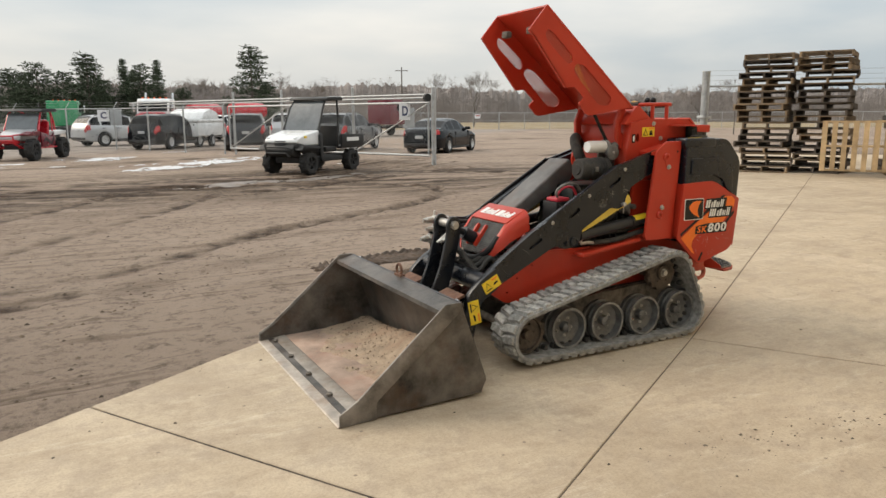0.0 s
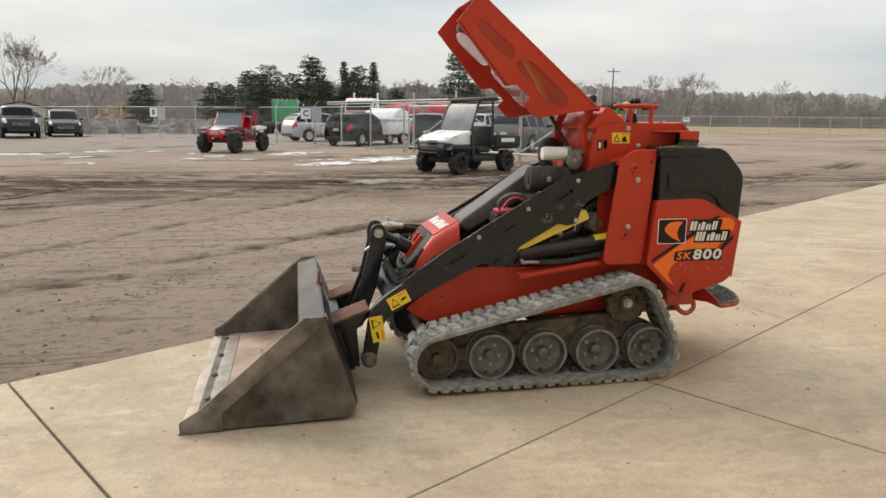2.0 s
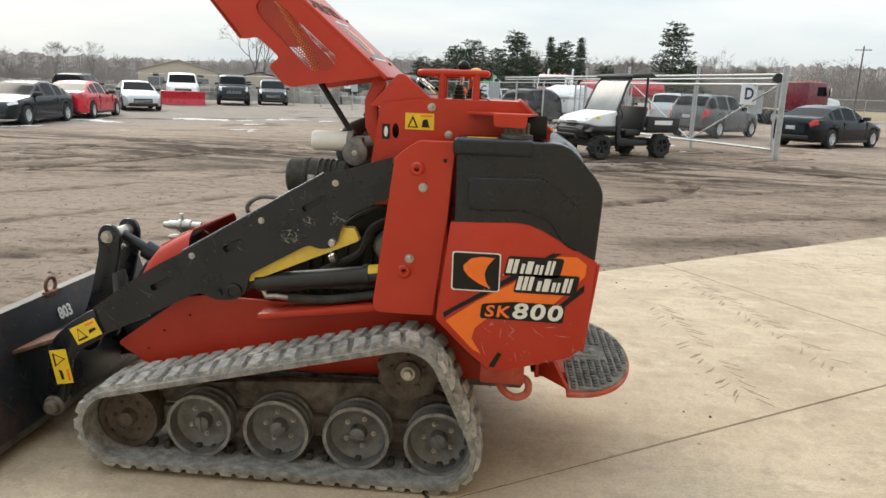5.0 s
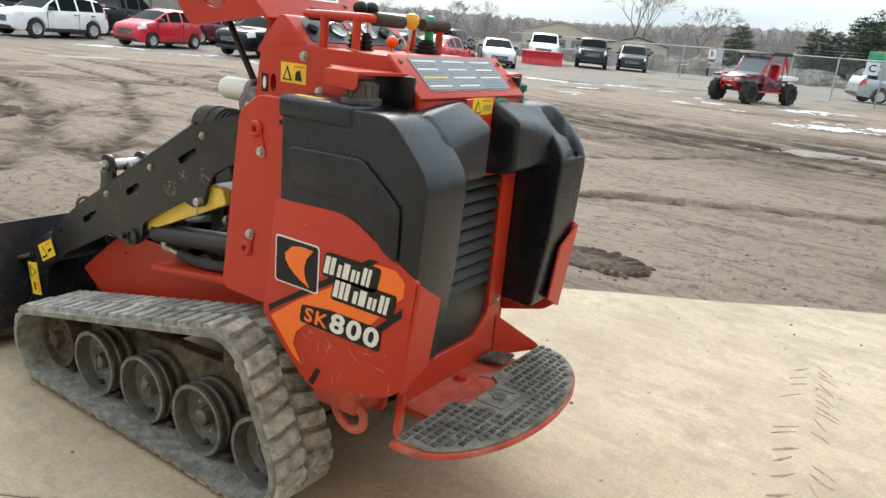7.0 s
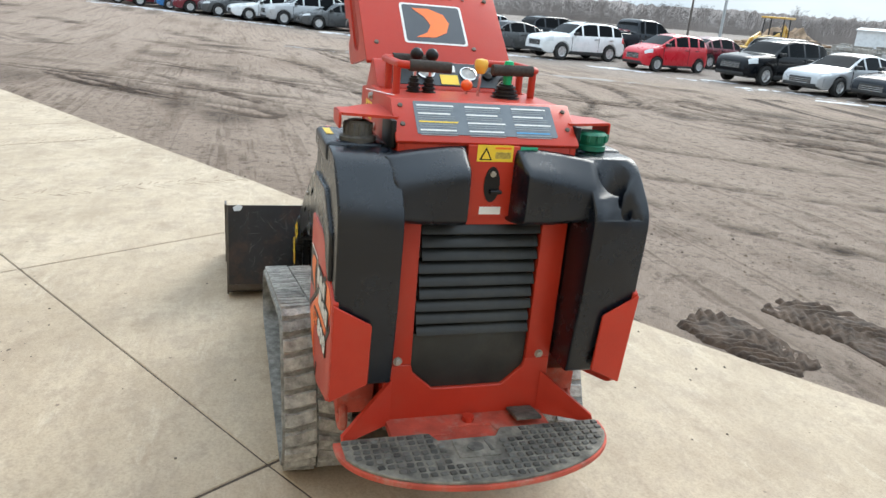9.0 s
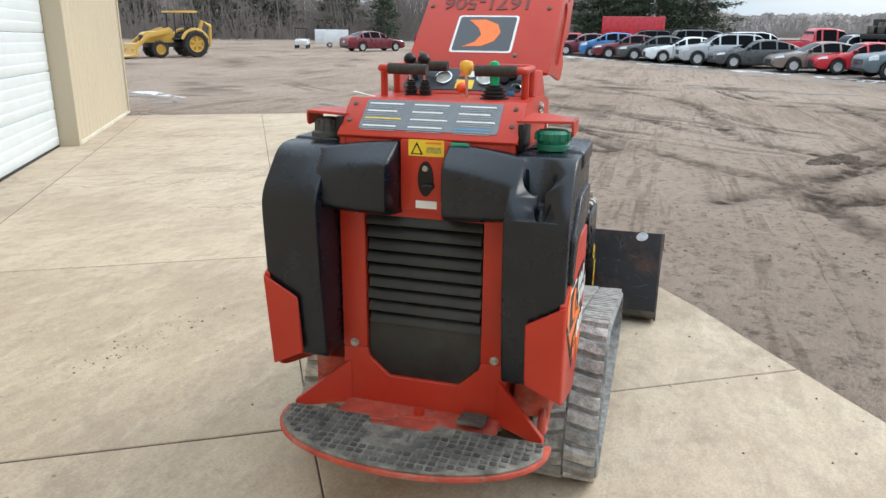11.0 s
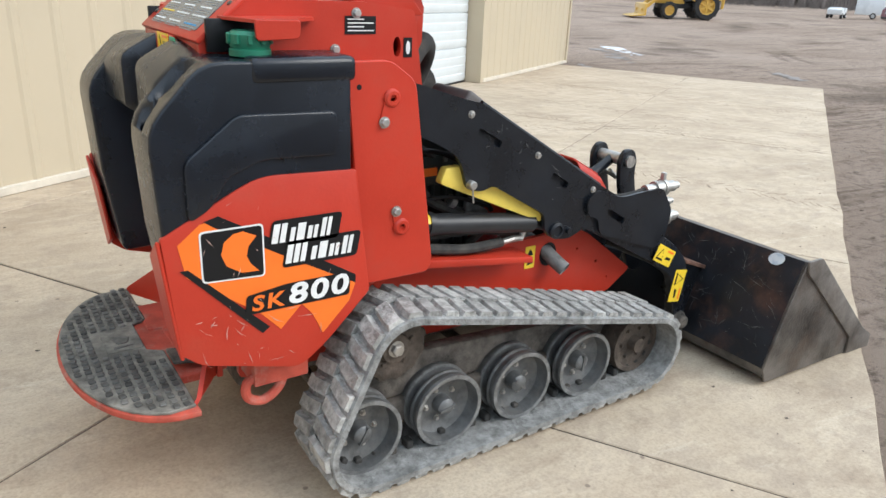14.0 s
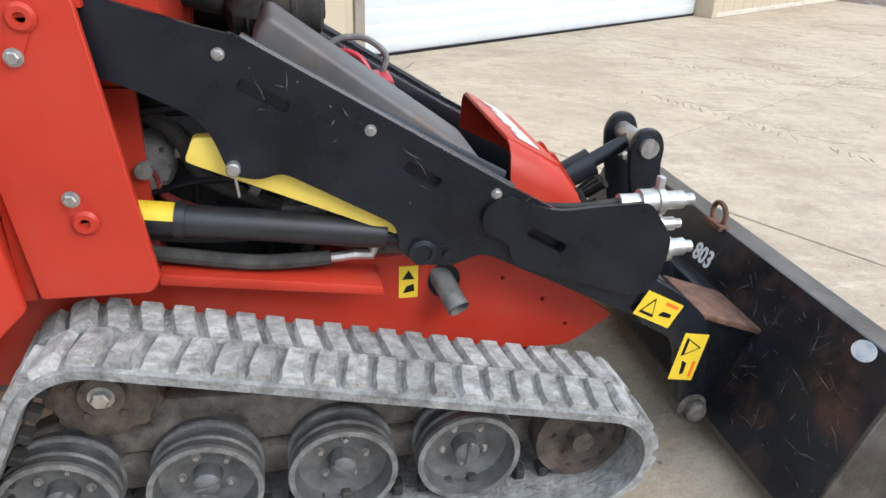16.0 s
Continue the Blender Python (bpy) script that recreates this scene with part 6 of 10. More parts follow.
for ob, s in zip(tips, (1, -1)):
    m = basis((0, s * .4025, 0), (-s, 0, 0), (0, 0, 1))
    for name, c, ang, w, h in (("warning_label", (1.385, .468), .48, .115, .07), ("warning_label", (1.497, .315), 1.30, .14, .07)):
        mm = m @ Matrix.Translation((-s * c[0], c[1], 0)) @ Matrix.Rotation(s * ang, 4, "Z")
        if name == "warning_label" and ang > 1:
            mm = m @ Matrix.Translation((-s * c[0], c[1], 0)) @ Matrix.Rotation(s * .17, 4, "Z") @ Matrix.Rotation(-math.pi / 2, 4, "Z")
        part(name, flat([(-w / 2, -h / 2), (w / 2, -h / 2), (w / 2, h / 2), (-w / 2, h / 2)], mm), YELLOW, ob, "yellow warning label with a black triangle")
        t = [(-w * .42, -h * .35), (-w * .02, -h * .35), (-w * .22, h * .36)]
        part("label_triangle", flat(t, mm @ Matrix.Translation((0, 0, .001))), INK, ob)
        part("label_triangle_inner", flat([(x * .72 - w * .062, y * .68) for x, y in t], mm @ Matrix.Translation((0, 0, .002))), YELLOW, ob)
        part("label_figure", flat([(w * .08, -h * .2), (w * .38, -h * .12), (w * .36, h * .02), (w * .12, h * .0)], mm @ Matrix.Translation((0, 0, .001))), INK, ob)
        part("label_bar", flat([(w * .08, h * .26), (w * .42, h * .26), (w * .42, h * .38), (w * .08, h * .38)], mm @ Matrix.Translation((0, 0, .001))), ORANGE, ob)
    part("pivot_pin", flip(joined(lathe([(.042, .345), (.042, .405), (.034, .412), (.028, .412), (.028, .43), (.018, .438), (0, .438)], (1.541, .148), 22)), s), GRIME, ob, "greasy pivot pin")
# coupler plate on the right arm
cpl = part("coupler_plate", flip(plate(rounded([(.975, .79), (1.03, .765), (1.10, .745), (1.20, .752), (1.315, .755), (1.385, .66), (1.365, .545), (1.32, .51), (1.0, .62), (.985, .68), (.93, .70), (.92, .76)], [.03, .02, .04, .03, .02, .03, .05, .05, .03, .02, .03, .03]), [slot(1.03, .702, 1.12, .652)], .393, .405), -1), BLACK, loader, "black coupler plate with hydraulic quick couplers")
for k, (z, L, r) in enumerate(((.745, .135, .029), (.685, .09, .022), (.622, .105, .029))):
    x0 = 1.30 + k * .025
    q = part("hydraulic_coupler", joined(lathe([(r * .7, x0 - .05), (r * .7, x0), (r, x0), (r, x0 + L * .45), (r * .75, x0 + L * .48), (r * .75, x0 + L * .8), (r * .5, x0 + L * .82), (r * .5, x0 + L), (0, x0 + L)], (-.372, z), 20, "x")), ZINC, cpl, "zinc-plated hydraulic quick coupler")
    part("coupler_ring", lathe([(r * 1.15, x0 + L * .3), (r * 1.2, x0 + L * .36), (r * 1.15, x0 + L * .42), (0, x0 + L * .42)], (-.372, z), 16, "x"), ZINC, q)
    if k == 0:
        part("coupler_tab", box(x0 + .04, x0 + .055, -.382, -.362, z, z + .06, .003), ZINC, q)
    hose = tube(curve([(x0 - .04, -.372, z), (x0 - .14, -.35, z * .6 + .28), (x0 - .26, -.31, z * .3 + .50), (x0 - .38, -.285, .74)], 5), .013, 8)
    part("hydraulic_hose", hose, DARKRUBBER, loader)
cross = part("cross_tube", tube([(1.40, -.36, .465), (1.40, .36, .465)], .055, 20), BLACK, loader, "black cross tube between the arm tips")
# tilt links
LINK = rounded([(1.43, .825), (1.48, .825), (1.505, .78), (1.50, .72), (1.55, .52), (1.64, .30), (1.60, .255), (1.54, .27), (1.47, .46), (1.415, .70), (1.405, .78)], .03)
for y in (.075, -.085):
    part("tilt_link", prism(LINK, y - .012, y + .012, "y", .004), BLACK, loader, "black tilt link plate")
part("tilt_pin", joined(tube([(1.455, -.11, .775), (1.455, .10, .775)], .026, 16), lathe([(.02, .10), (.02, .115), (0, .118)], (1.455, .775), 6)), STEELBOLT, loader)
part("tilt_cylinder", joined(tube([(1.455, -.005, .775), (1.32, -.005, .70)], .022, 14), tube([(1.34, -.005, .71), (1.05, -.005, .55)], .04, 16)), BLACK, loader, "black tilt cylinder")
for k in range(3):
    part("tilt_hose", tube(curve([(1.42, .05 + .03 * k, .62), (1.36, .12 + .04 * k, .55 - .02 * k), (1.28, .16 + .03 * k, .58), (1.2, .18 + .02 * k, .50)], 5), .014, 8), DARKRUBBER, loader)
for k in range(3):
    part("coupling", tube([(1.44, -.01 + .035 * k, .72), (1.52, -.01 + .035 * k, .66 + .01 * k)], .009, 8), ZINC, loader)
att = part("attach_plate", joined(prism([(1.53, .405), (1.70, .345), (1.728, .335), (1.725, .315), (1.69, .30), (1.63, .10), (1.585, .09), (1.60, .30), (1.53, .375)], -.345, -.31, "y", .004),
                                  prism([(1.53, .405), (1.70, .345), (1.728, .335), (1.725, .315), (1.69, .30), (1.63, .10), (1.585, .09), (1.60, .30), (1.53, .375)], .31, .345, "y", .004),
                                  prism([(1.68, .345), (1.735, .345), (1.65, .08), (1.61, .08)], -.34, .34, "y", .004)), BLACK, loader, "black quick-attach plate")
for y0, y1 in ((-.36, -.15), (.15, .36)):
    part("attach_shelf", moved(box(-.10, .105, y0, y1, -.008, .008, .003), pose(1.63, 0, .375, 0, 20, 0)), RUST, att, "rusted attach shelf")

# lift cylinders and locks
for s in (1, -1):
    cyl = part("lift_cylinder", flip(joined(tube([(.10, .345, .772), (.72, .345, .69)], .034, 20), tube([(.70, .345, .692), (.79, .345, .668)], .018, 14), tube([(.29, .345, .748), (.31, .345, .745)], .039, 20)), s), BLACKSATIN, loader, "black hydraulic lift cylinder")
    part("warning_label", flip(moved(prism([(.035 * math.sin(a), .035 * math.cos(a)) for a in [(-.2 + k * .3) for k in range(6)]] + [(.0342 * math.sin(a), .0342 * math.cos(a)) for a in [(-.2 + k * .3) for k in range(5, -1, -1)]], -.06, .06, "x"), pose(.245, .345, .754, 0, 7.5, 0)), s), YELLOW, cyl, "yellow warning label")
    part("cylinder_hose", flip(joined(tube(curve([(.12, .33, .69), (.3, .35, .665), (.45, .35, .64), (.60, .34, .635)], 6), .017, 10), tube(curve([(.1, .30, .72), (.3, .31, .69), (.5, .31, .68), (.7, .31, .645)], 6), .012, 8)), s), DARKRUBBER, cyl)
    part("hose_fitting", flip(joined(tube([(.60, .34, .635), (.655, .34, .64)], .011, 8), tube([(.65, .34, .64), (.69, .335, .635), (.70, .335, .66)], .012, 8)), s), STEELBOLT, cyl)
    part("arm_lock", flip(prism(rounded([(.345, .925), (.325, .878), (.345, .868), (.745, .694), (.75, .735), (.54, .875), (.40, .925)], .01), .335, .368, "y", .003), s), YELLOWBAR, loader, "yellow lift-arm lock bar")
    if s < 0:
        part("exhaust_pipe", joined(tube(curve([(.82, -.2, .58), (.86, -.27, .54), (.885, -.33, .50), (.895, -.355, .485)], 4), .027, 18, False), tube(curve([(.82, -.2, .58), (.86, -.27, .54), (.885, -.33, .50), (.895, -.355, .485)], 4), .023, 18, False)), ZINCDULL, loader, "grey exhaust pipe stub")
        m = basis((0, -.2825, 0), (1, 0, 0), (0, 0, 1))
        # no opening is cut: a black disc paints the hole's shaded inside
        part("exhaust_hole", flat(oval(.872, .525, .040, .046, 20), m, .0012), INK, loader)
        part("warning_label", flat([(.762, .485), (.808, .485), (.808, .57), (.762, .57)], m), YELLOW, loader, "yellow warning label")
        part("label_triangle", flat([(.77, .535), (.80, .535), (.785, .56)], m @ Matrix.Translation((0, 0, .001))), INK, loader)
        part("label_figure", flat([(.772, .498), (.80, .503), (.798, .522), (.78, .516)], m @ Matrix.Translation((0, 0, .001))), INK, loader)

# engine bay
engine = part("engine", joined(box(.12, .66, -.17, .17, .42, .86, .02), box(.2, .6, -.12, .12, .86, .98, .02), box(.28, .42, -.2, -.15, .5, .7, .01)), ENGINE, loader, "dark green-black diesel engine block")
for k in range(9):
    part("block_fin", box(.16 + .05 * k, .175 + .05 * k, -.185, .185, .50, .82, .003, 1), ENGINE, engine)
for s in (1, -1):
    alt = part("alternator", flip(joined(lathe([(.02, .17), (.055, .18), (.06, .20), (.06, .255), (.05, .27), (0, .27)], (.235, .835), 20), lathe([(.018, .25), (.018, .30), (0, .30)], (.235, .835), 10)), s), ZINCDULL, engine, "grey alternator")
    for k in range(8):
        w = k * math.pi / 4
        part("alternator_rib", flip(box(.235 + .05 * math.cos(w) - .004, .235 + .05 * math.cos(w) + .004, .19, .275, .835 + .05 * math.sin(w) - .004, .835 + .05 * math.sin(w) + .004), s), GRIME, alt)
    part("engine_hose", flip(joined(tube(curve([(.2, .2, .95), (.3, .25, .90), (.35, .25, .80), (.5, .24, .72)], 6), .018, 8), tube(curve([(.22, .22, 1.0), (.33, .24, .96), (.44, .22, .90), (.5, .2, .98)], 6), .012, 8),
                                    tube(curve([(.55, .22, .60), (.60, .26, .66), (.68, .26, .62), (.72, .25, .55)], 6), .014, 8)), s), DARKRUBBER, engine)
    part("clamp", flip(tube([(.44, .25, .78), (.46, .25, .77)], .022, 10), s), STEELBOLT, engine)
part("engine_plate", flat([(0, 0), (.05, 0), (.05, .04), (0, .04)], basis((.42, -.186, .86), (1, 0, 0), (0, 0, 1))), ORANGE, engine)
ctl = part("control_box", box(.28, .47, -.245, -.20, .835, .935, .008), ENGINE, engine, "black control box with an orange label")
part("box_label", flat(rounded([(.335, .868), (.392, .868), (.392, .895), (.335, .895)], .003), basis((0, -.2455, 0), (1, 0, 0), (0, 0, 1)), .001), ORANGE, ctl)
for k, (x, z) in enumerate(((.30, .855), (.45, .85), (.42, .92))):
    part("box_clip", box(x - .008, x + .008, -.252, -.244, z - .01, z + .01, .002, 1), ZINCDULL, ctl)
part("red_hose", tube(curve([(.20, -.25, .86), (.25, -.262, .82), (.27, -.258, .76), (.40, -.25, .70), (.58, -.25, .66), (.66, -.24, .60)], 6), .010, 8), REDGRIME, engine)
part("pump_block", joined(box(.50, .60, -.262, -.19, .66, .73, .008), tube([(.53, -.235, .73), (.53, -.235, .77)], .016, 10), tube([(.57, -.262, .69), (.57, -.285, .69)], .012, 8)), ZINCDULL, engine, "dull cast valve block")
part("wiring_loom", joined(tube(curve([(.24, -.26, .95), (.36, -.27, .955), (.48, -.265, .90), (.56, -.255, .80), (.62, -.25, .72)], 7), .009, 7), tube(curve([(.22, -.265, .77), (.34, -.27, .80), (.46, -.265, .79), (.60, -.26, .74)], 7), .007, 7)), INK, engine)
part("engine_shelf", box(.1, 1.05, -.255, .255, .40, .43, .005), GRIME, loader)
part("bay_wall", box(.07, .1, -.262, .262, .36, 1.30, .004), INK, loader)
part("red_pump", joined(lathe([(.05, .0), (.05, .09), (.03, .1), (0, .1)], (.62, .55), 16), box(.58, .70, -.2, -.12, .56, .62, .01)), REDGRIME, loader, "red hydraulic pump")
batt = part("battery", box(.70, .82, .10, .245, .73, .89, .006), INK, loader, "black battery with red terminal covers")
part("battery_cover", joined(box(.71, .81, .12, .235, .89, .915, .008), tube(curve([(.76, .15, .91), (.72, .17, .965), (.66, .19, .97), (.62, .2, .90)], 6), .008, 8)), REDPINK, batt)
part("battery_cable", tube(curve([(.79, .21, .91), (.80, .22, .96), (.74, .235, 1.0), (.66, .23, .99), (.60, .22, .92)], 6), .009, 8), ZINCDULL, batt)
air = part("air_cleaner", moved(lathe([(0, .0), (.03, .0), (.034, .006), (.058, .006), (.066, .014), (.068, .07), (.072, .075), (.072, .085), (.068, .09), (.064, .17), (.066, .23), (.05, .245), (0, .245)], (0, 0), 28, "x"), pose(.40, .205, 1.085) @ Matrix.Rotation(math.pi, 4, "Z") @ Matrix.Translation((-.24, 0, 0))), DARKRUBBER, loader, "black cylindrical air cleaner")
for k in range(4):
    part("cleaner_rib", moved(lathe([(.069, 0), (.0715, .004), (.069, .008), (0, .008)], (0, 0), 24, "x"), Matrix.Translation((.44 + k * .022, .205, 1.085))), DARKRUBBER, air)
part("cleaner_clip", box(.52, .545, .262, .278, 1.07, 1.10, .002), STEELBOLT, air)
pre = part("oil_filter", lathe([(0, .405), (.034, .405), (.038, .412), (.038, .535), (.034, .547), (0, .549)], (.185, 1.222), 24, "x"), WHITEINK, loader, "white canister filter")
part("filter_head", joined(lathe([(.042, .385), (.046, .39), (.046, .408), (.036, .412), (0, .412)], (.185, 1.222), 20, "x"), box(.345, .39, .15, .235, 1.175, 1.245, .012), tube([(.37, .19, 1.215), (.29, .19, 1.235)], .024, 14),
                           lathe([(.048, .222), (.048, .236), (.04, .24), (0, .24)], (.375, 1.185), 20)), ZINCDULL, pre, "grey cast filter head")
part("head_bolt", bolt((.375, 1.185), .24, .008, .008), STEELBOLT, pre)
part("intake_hose", tube(curve([(.44, .02, 1.10), (.47, .0, 1.18), (.45, -.06, 1.245), (.38, -.14, 1.27), (.30, -.2, 1.22)], 7), .035, 14), DARKRUBBER, loader, "black corrugated intake hose")
part("intake_elbow", tube(curve([(.29, .1, 1.15), (.33, .15, 1.12), (.38, .2, 1.10)], 5), .035, 14), DARKRUBBER, loader)
part("filter_bracket", prism([(.28, 1.13), (.40, 1.13), (.385, 1.23), (.36, 1.26), (.33, 1.25)], .10, .115, "y", .004), GRIME, loader)
part("muffler_shield", prism(rounded([(.46, 1.07), (.50, 1.14), (.95, .825), (.965, .79), (.91, .75), (.48, 1.0)], .02), -.262, -.045, "y", .014, 3), SHIELD, loader, "heat-stained dark muffler shield")
part("bay_edge", tube([(.42, -.285, 1.10), (1.0, -.285, .79)], .012, 8), BLACK, loader)

# nose
def nose_side():
    """A cheek that rolls over from the top plate and tucks in behind the grille."""
    bm = bmesh.new()
    top = [(1.028, .205, .852), (1.10, .200, .814), (1.166, .194, .776), (1.215, .192, .712), (1.262, .172, .648), (1.298, .11, .592)]
    low = [(1.028, .262, .735), (1.10, .262, .70), (1.170, .258, .668), (1.225, .245, .62), (1.262, .205, .578), (1.292, .12, .552)]
    rows = []
    for p, q in zip(top, low):
        p, q = Vector(p), Vector(q)
        rows.append([bm.verts.new(p.lerp(q, f) + Vector((0, o, o * .8))) for f, o in ((0, 0), (.16, .014), (.4, .020), (.7, .010), (1, 0))])
    for a, b in zip(rows, rows[1:]):
        for k in range(4):
            bm.faces.new((a[k], b[k], b[k + 1], a[k + 1]))
    bmesh.ops.recalc_face_normals(bm, faces=bm.faces)
    bmesh.ops.solidify(bm, geom=bm.faces[:], thickness=.004)
    return bm


nose = part("nose_cover", prism([(1.028, .856), (1.168, .780), (1.163, .771), (1.023, .847)], -.206, .206, "y", .003), RED, loader, "red nose cover with white lettering bars")
for s in (1, -1):
    part("nose_cheek", flip(nose_side(), s), RED, nose, "", 60)
nm = basis((1.0985, 0, .8185), (0, 1, 0), (-.14, 0, .076))
for a, b, h in ((-.165, -.122, 1), (-.115, -.102, .7), (-.095, -.076, .9), (-.069, -.042, .7), (-.035, -.008, 1), (.012, .062, 1), (.069, .082, .7), (.089, .108, .9), (.115, .140, .7), (.147, .172, 1)):
    part("word_bar", flat([(a, -.03), (b, -.03), (b + .008, -.03 + .06 * h), (a + .008, -.03 + .06 * h)], nm @ Matrix.Translation((0, 0, .001))), WHITEINK, nose)
gm = basis((1.166, 0, .772), (0, 1, 0), (-.135, 0, .187))
GRILLE = [(-.19, 0), (.19, 0), (.186, -.12), (.15, -.185), (.09, -.222), (-.09, -.222), (-.15, -.185), (-.186, -.12)]
gri = part("nose_grille", flat(GRILLE, gm @ Matrix.Translation((0, 0, -.012)), .004), INK, loader, "black mesh nose grille")


def grille_half(v):
    """Half the grille's width, v below its top edge."""
    return .19 - .004 * v / .12 if v < .12 else .186 - .036 * (v - .12) / .065 if v < .185 else .15 - .06 * (v - .185) / .037


wires = bmesh.new()
for k in range(1, 18):
    v = k * .0125
    wires = joined(wires, tube([gm @ Vector((-grille_half(v), -v, 0)), gm @ Vector((grille_half(v), -v, 0))], .0022, 5))
for k in range(-13, 14):
    y = k * .0138
    low = .222 if abs(y) < .09 else .222 - (abs(y) - .09) * .62 if abs(y) < .15 else .185 - (abs(y) - .15) * 1.8
    wires = joined(wires, tube([gm @ Vector((y, 0, .001)), gm @ Vector((y, -low, .001))], .0022, 5))
part("grille_mesh", wires, ZINCDULL, gri)
part("grille_ring", tube(curve([(1.215, .20, .70), (1.265, .185, .628), (1.305, .12, .575), (1.318, 0, .560), (1.305, -.12, .575), (1.265, -.185, .628), (1.215, -.20, .70)], 6), .02, 10), INK, gri)
for y in (-.045, .045):
    part("grille_bracket", moved(prism(rounded([(-.075, -.011), (.075, -.011), (.075, .011), (-.075, .011)], .01), y - .008, y + .008), pose(1.245, 0, .690, 0, 54, 0)), RED, gri, "red towing bracket on the grille")
part("grille_bracket", tube([(1.245, -.045, .693), (1.245, .045, .693)], .012, 10), RED, gri)
part("front_deck", prism([(1.18, .50), (1.33, .44), (1.31, .40), (1.16, .46)], -.24, .24, "y", .006), BLACK, loader)
for k in range(4):
    part("front_hose", tube(curve([(1.10, -.22 + .13 * k, .55), (1.24, -.18 + .1 * k, .53 + .02 * (k % 2)), (1.34, -.12 + .07 * k, .50), (1.41, -.06 + .04 * k, .56)], 6), .014, 8), DARKRUBBER, loader)


# ---- the bucket and the sand in it ----
BW = .762
bucket = thing("loader_bucket", "worn bare-steel loader bucket resting on concrete, black painted behind", "bucket")


def shell():
    """Floor, curved back and top rail as one bent sheet."""
    line = [(2.40, .004), (1.72, .004), (1.675, .010), (1.645, .035), (1.638, .07), (1.70, .26), (1.785, .502), (1.90, .476), (1.905, .455)]
    inner = [(2.40, .016), (1.725, .016), (1.688, .022), (1.66, .042), (1.655, .07), (1.716, .255), (1.796, .486), (1.888, .465), (1.893, .452)]
    return prism(line + inner[::-1], -BW + .008, BW - .008)


part("bucket_shell", shell(), STEEL, bucket, "dented steel bucket shell")
part("back_skin", prism([(1.632, .072), (1.640, .068), (1.792, .502), (1.781, .504)], -BW + .01, BW - .01), BLACKWORN, bucket, "scratched black paint on the bucket's back")
for s in (1, -1):
    side = part("bucket_side", flip(prism([(2.445, .002), (2.445, .055), (2.35, .105), (1.90, .478), (1.79, .503), (1.635, .065), (1.665, .002)], BW - .010, BW, "y", .002, 1), s), STEEL, bucket)
    part("side_rail", flip(prism(rounded([(2.452, .0), (2.452, .06), (2.36, .112), (1.88, .51), (1.785, .508), (1.80, .455), (2.26, .085), (2.262, .0)], .01), BW - .002, BW + .010, "y", .003), s), STEELWORN, side)
edge = part("cutting_edge", prism([(2.462, .0), (2.455, .008), (2.29, .022), (2.28, .018), (2.28, .0)], -BW - .006, BW + .006, "y", .002, 1), STEELBRIGHT, bucket, "polished cutting edge with round bolt heads")
for y in (-.66, -.31, .04, .39):
    part("edge_bolt", lathe([(.017, .018), (.016, .028), (.008, .032), (0, .032)], (2.37, y), 14, "z"), GRIME, edge)
part("floor_plate", box(1.70, 2.282, -BW + .012, BW - .012, .012, .0185), DUSTSTEEL, bucket, "sand-scoured floor plate with a pinkish rust bloom")
part("wear_bar", box(2.26, 2.40, -BW, BW, .0, .006), STEELWORN, bucket)
ring = part("lifting_eye", joined(moved(tube([(0, .034 * math.cos(a), .034 * math.sin(a)) for a in [k * math.pi / 10 for k in range(-3, 14)]], .008, 10), Matrix.Translation((1.785, .007, .535))), box(1.765, 1.80, -.035, .05, .49, .512, .004)), RUST, bucket, "rusty lifting eye")
bk = basis((1.709, 0, .285), (0, -1, 0), (.148, 0, .434)) @ Matrix.Translation((0, 0, .006))
if bk.to_3x3().col[2].x > 0:
    bk = bk @ Matrix.Rotation(math.pi, 4, "Y")
lettering("painted_number", "803", .075, bk @ Matrix.Translation((.02, .125, .002)), WHITEINK, bucket, 0, .85, .002, "hand-painted white number")
part("sticker", flat(oval(.645, .205, .034, .025, 20, .3), bk @ Matrix.Translation((0, 0, .001))), STICKER, bucket, "round white and blue dealer sticker")
part("sticker", flat(oval(-.70, .215, .03, .02, 5, .3), bk @ Matrix.Translation((0, 0, .001))), STICKER, bucket)
# sand heap
sand = bmesh.new()
NX, NY = 42, 56
grid = []
for i in range(NX):
    row = []
    for j in range(NY):
        x, y = 1.68 + .60 * i / (NX - 1), -.735 + 1.47 * j / (NY - 1)
        q = noise.noise((x * 5, y * 5, 0)) * .5 + noise.noise((x * 17, y * 17, 3)) * .25 + noise.noise((x * 45, y * 45, 5)) * .14
        h = .10 * math.exp(-((x - 1.74) / .17) ** 2) * math.exp(-((y - .25) / .42) ** 2) + .05 * math.exp(-((x - 1.72) / .1) ** 2) + .012 * math.exp(-((x - 1.95) / .2) ** 2)
        z = .017 + max(0, h + q * .034 - .006) - .02 * max(0, (x - 2.1) / .15) ** 2
        row.append(sand.verts.new((x, y, max(z, .005))))
    grid.append(row)
for i in range(NX - 1):
    for j in range(NY - 1):
        sand.faces.new((grid[i][j], grid[i + 1][j], grid[i + 1][j + 1], grid[i][j + 1]))
grid_at = [[v.co.copy() for v in row] for row in grid]
heap = part("sand_heap", fin(sand), SAND, None, "", 80)
tagged(heap, "thin heap of crumbly tan sand on the bucket floor", "sand", kind="stuff")

crumbs_v, crumbs_f = [], []
rnd = random.Random(77)
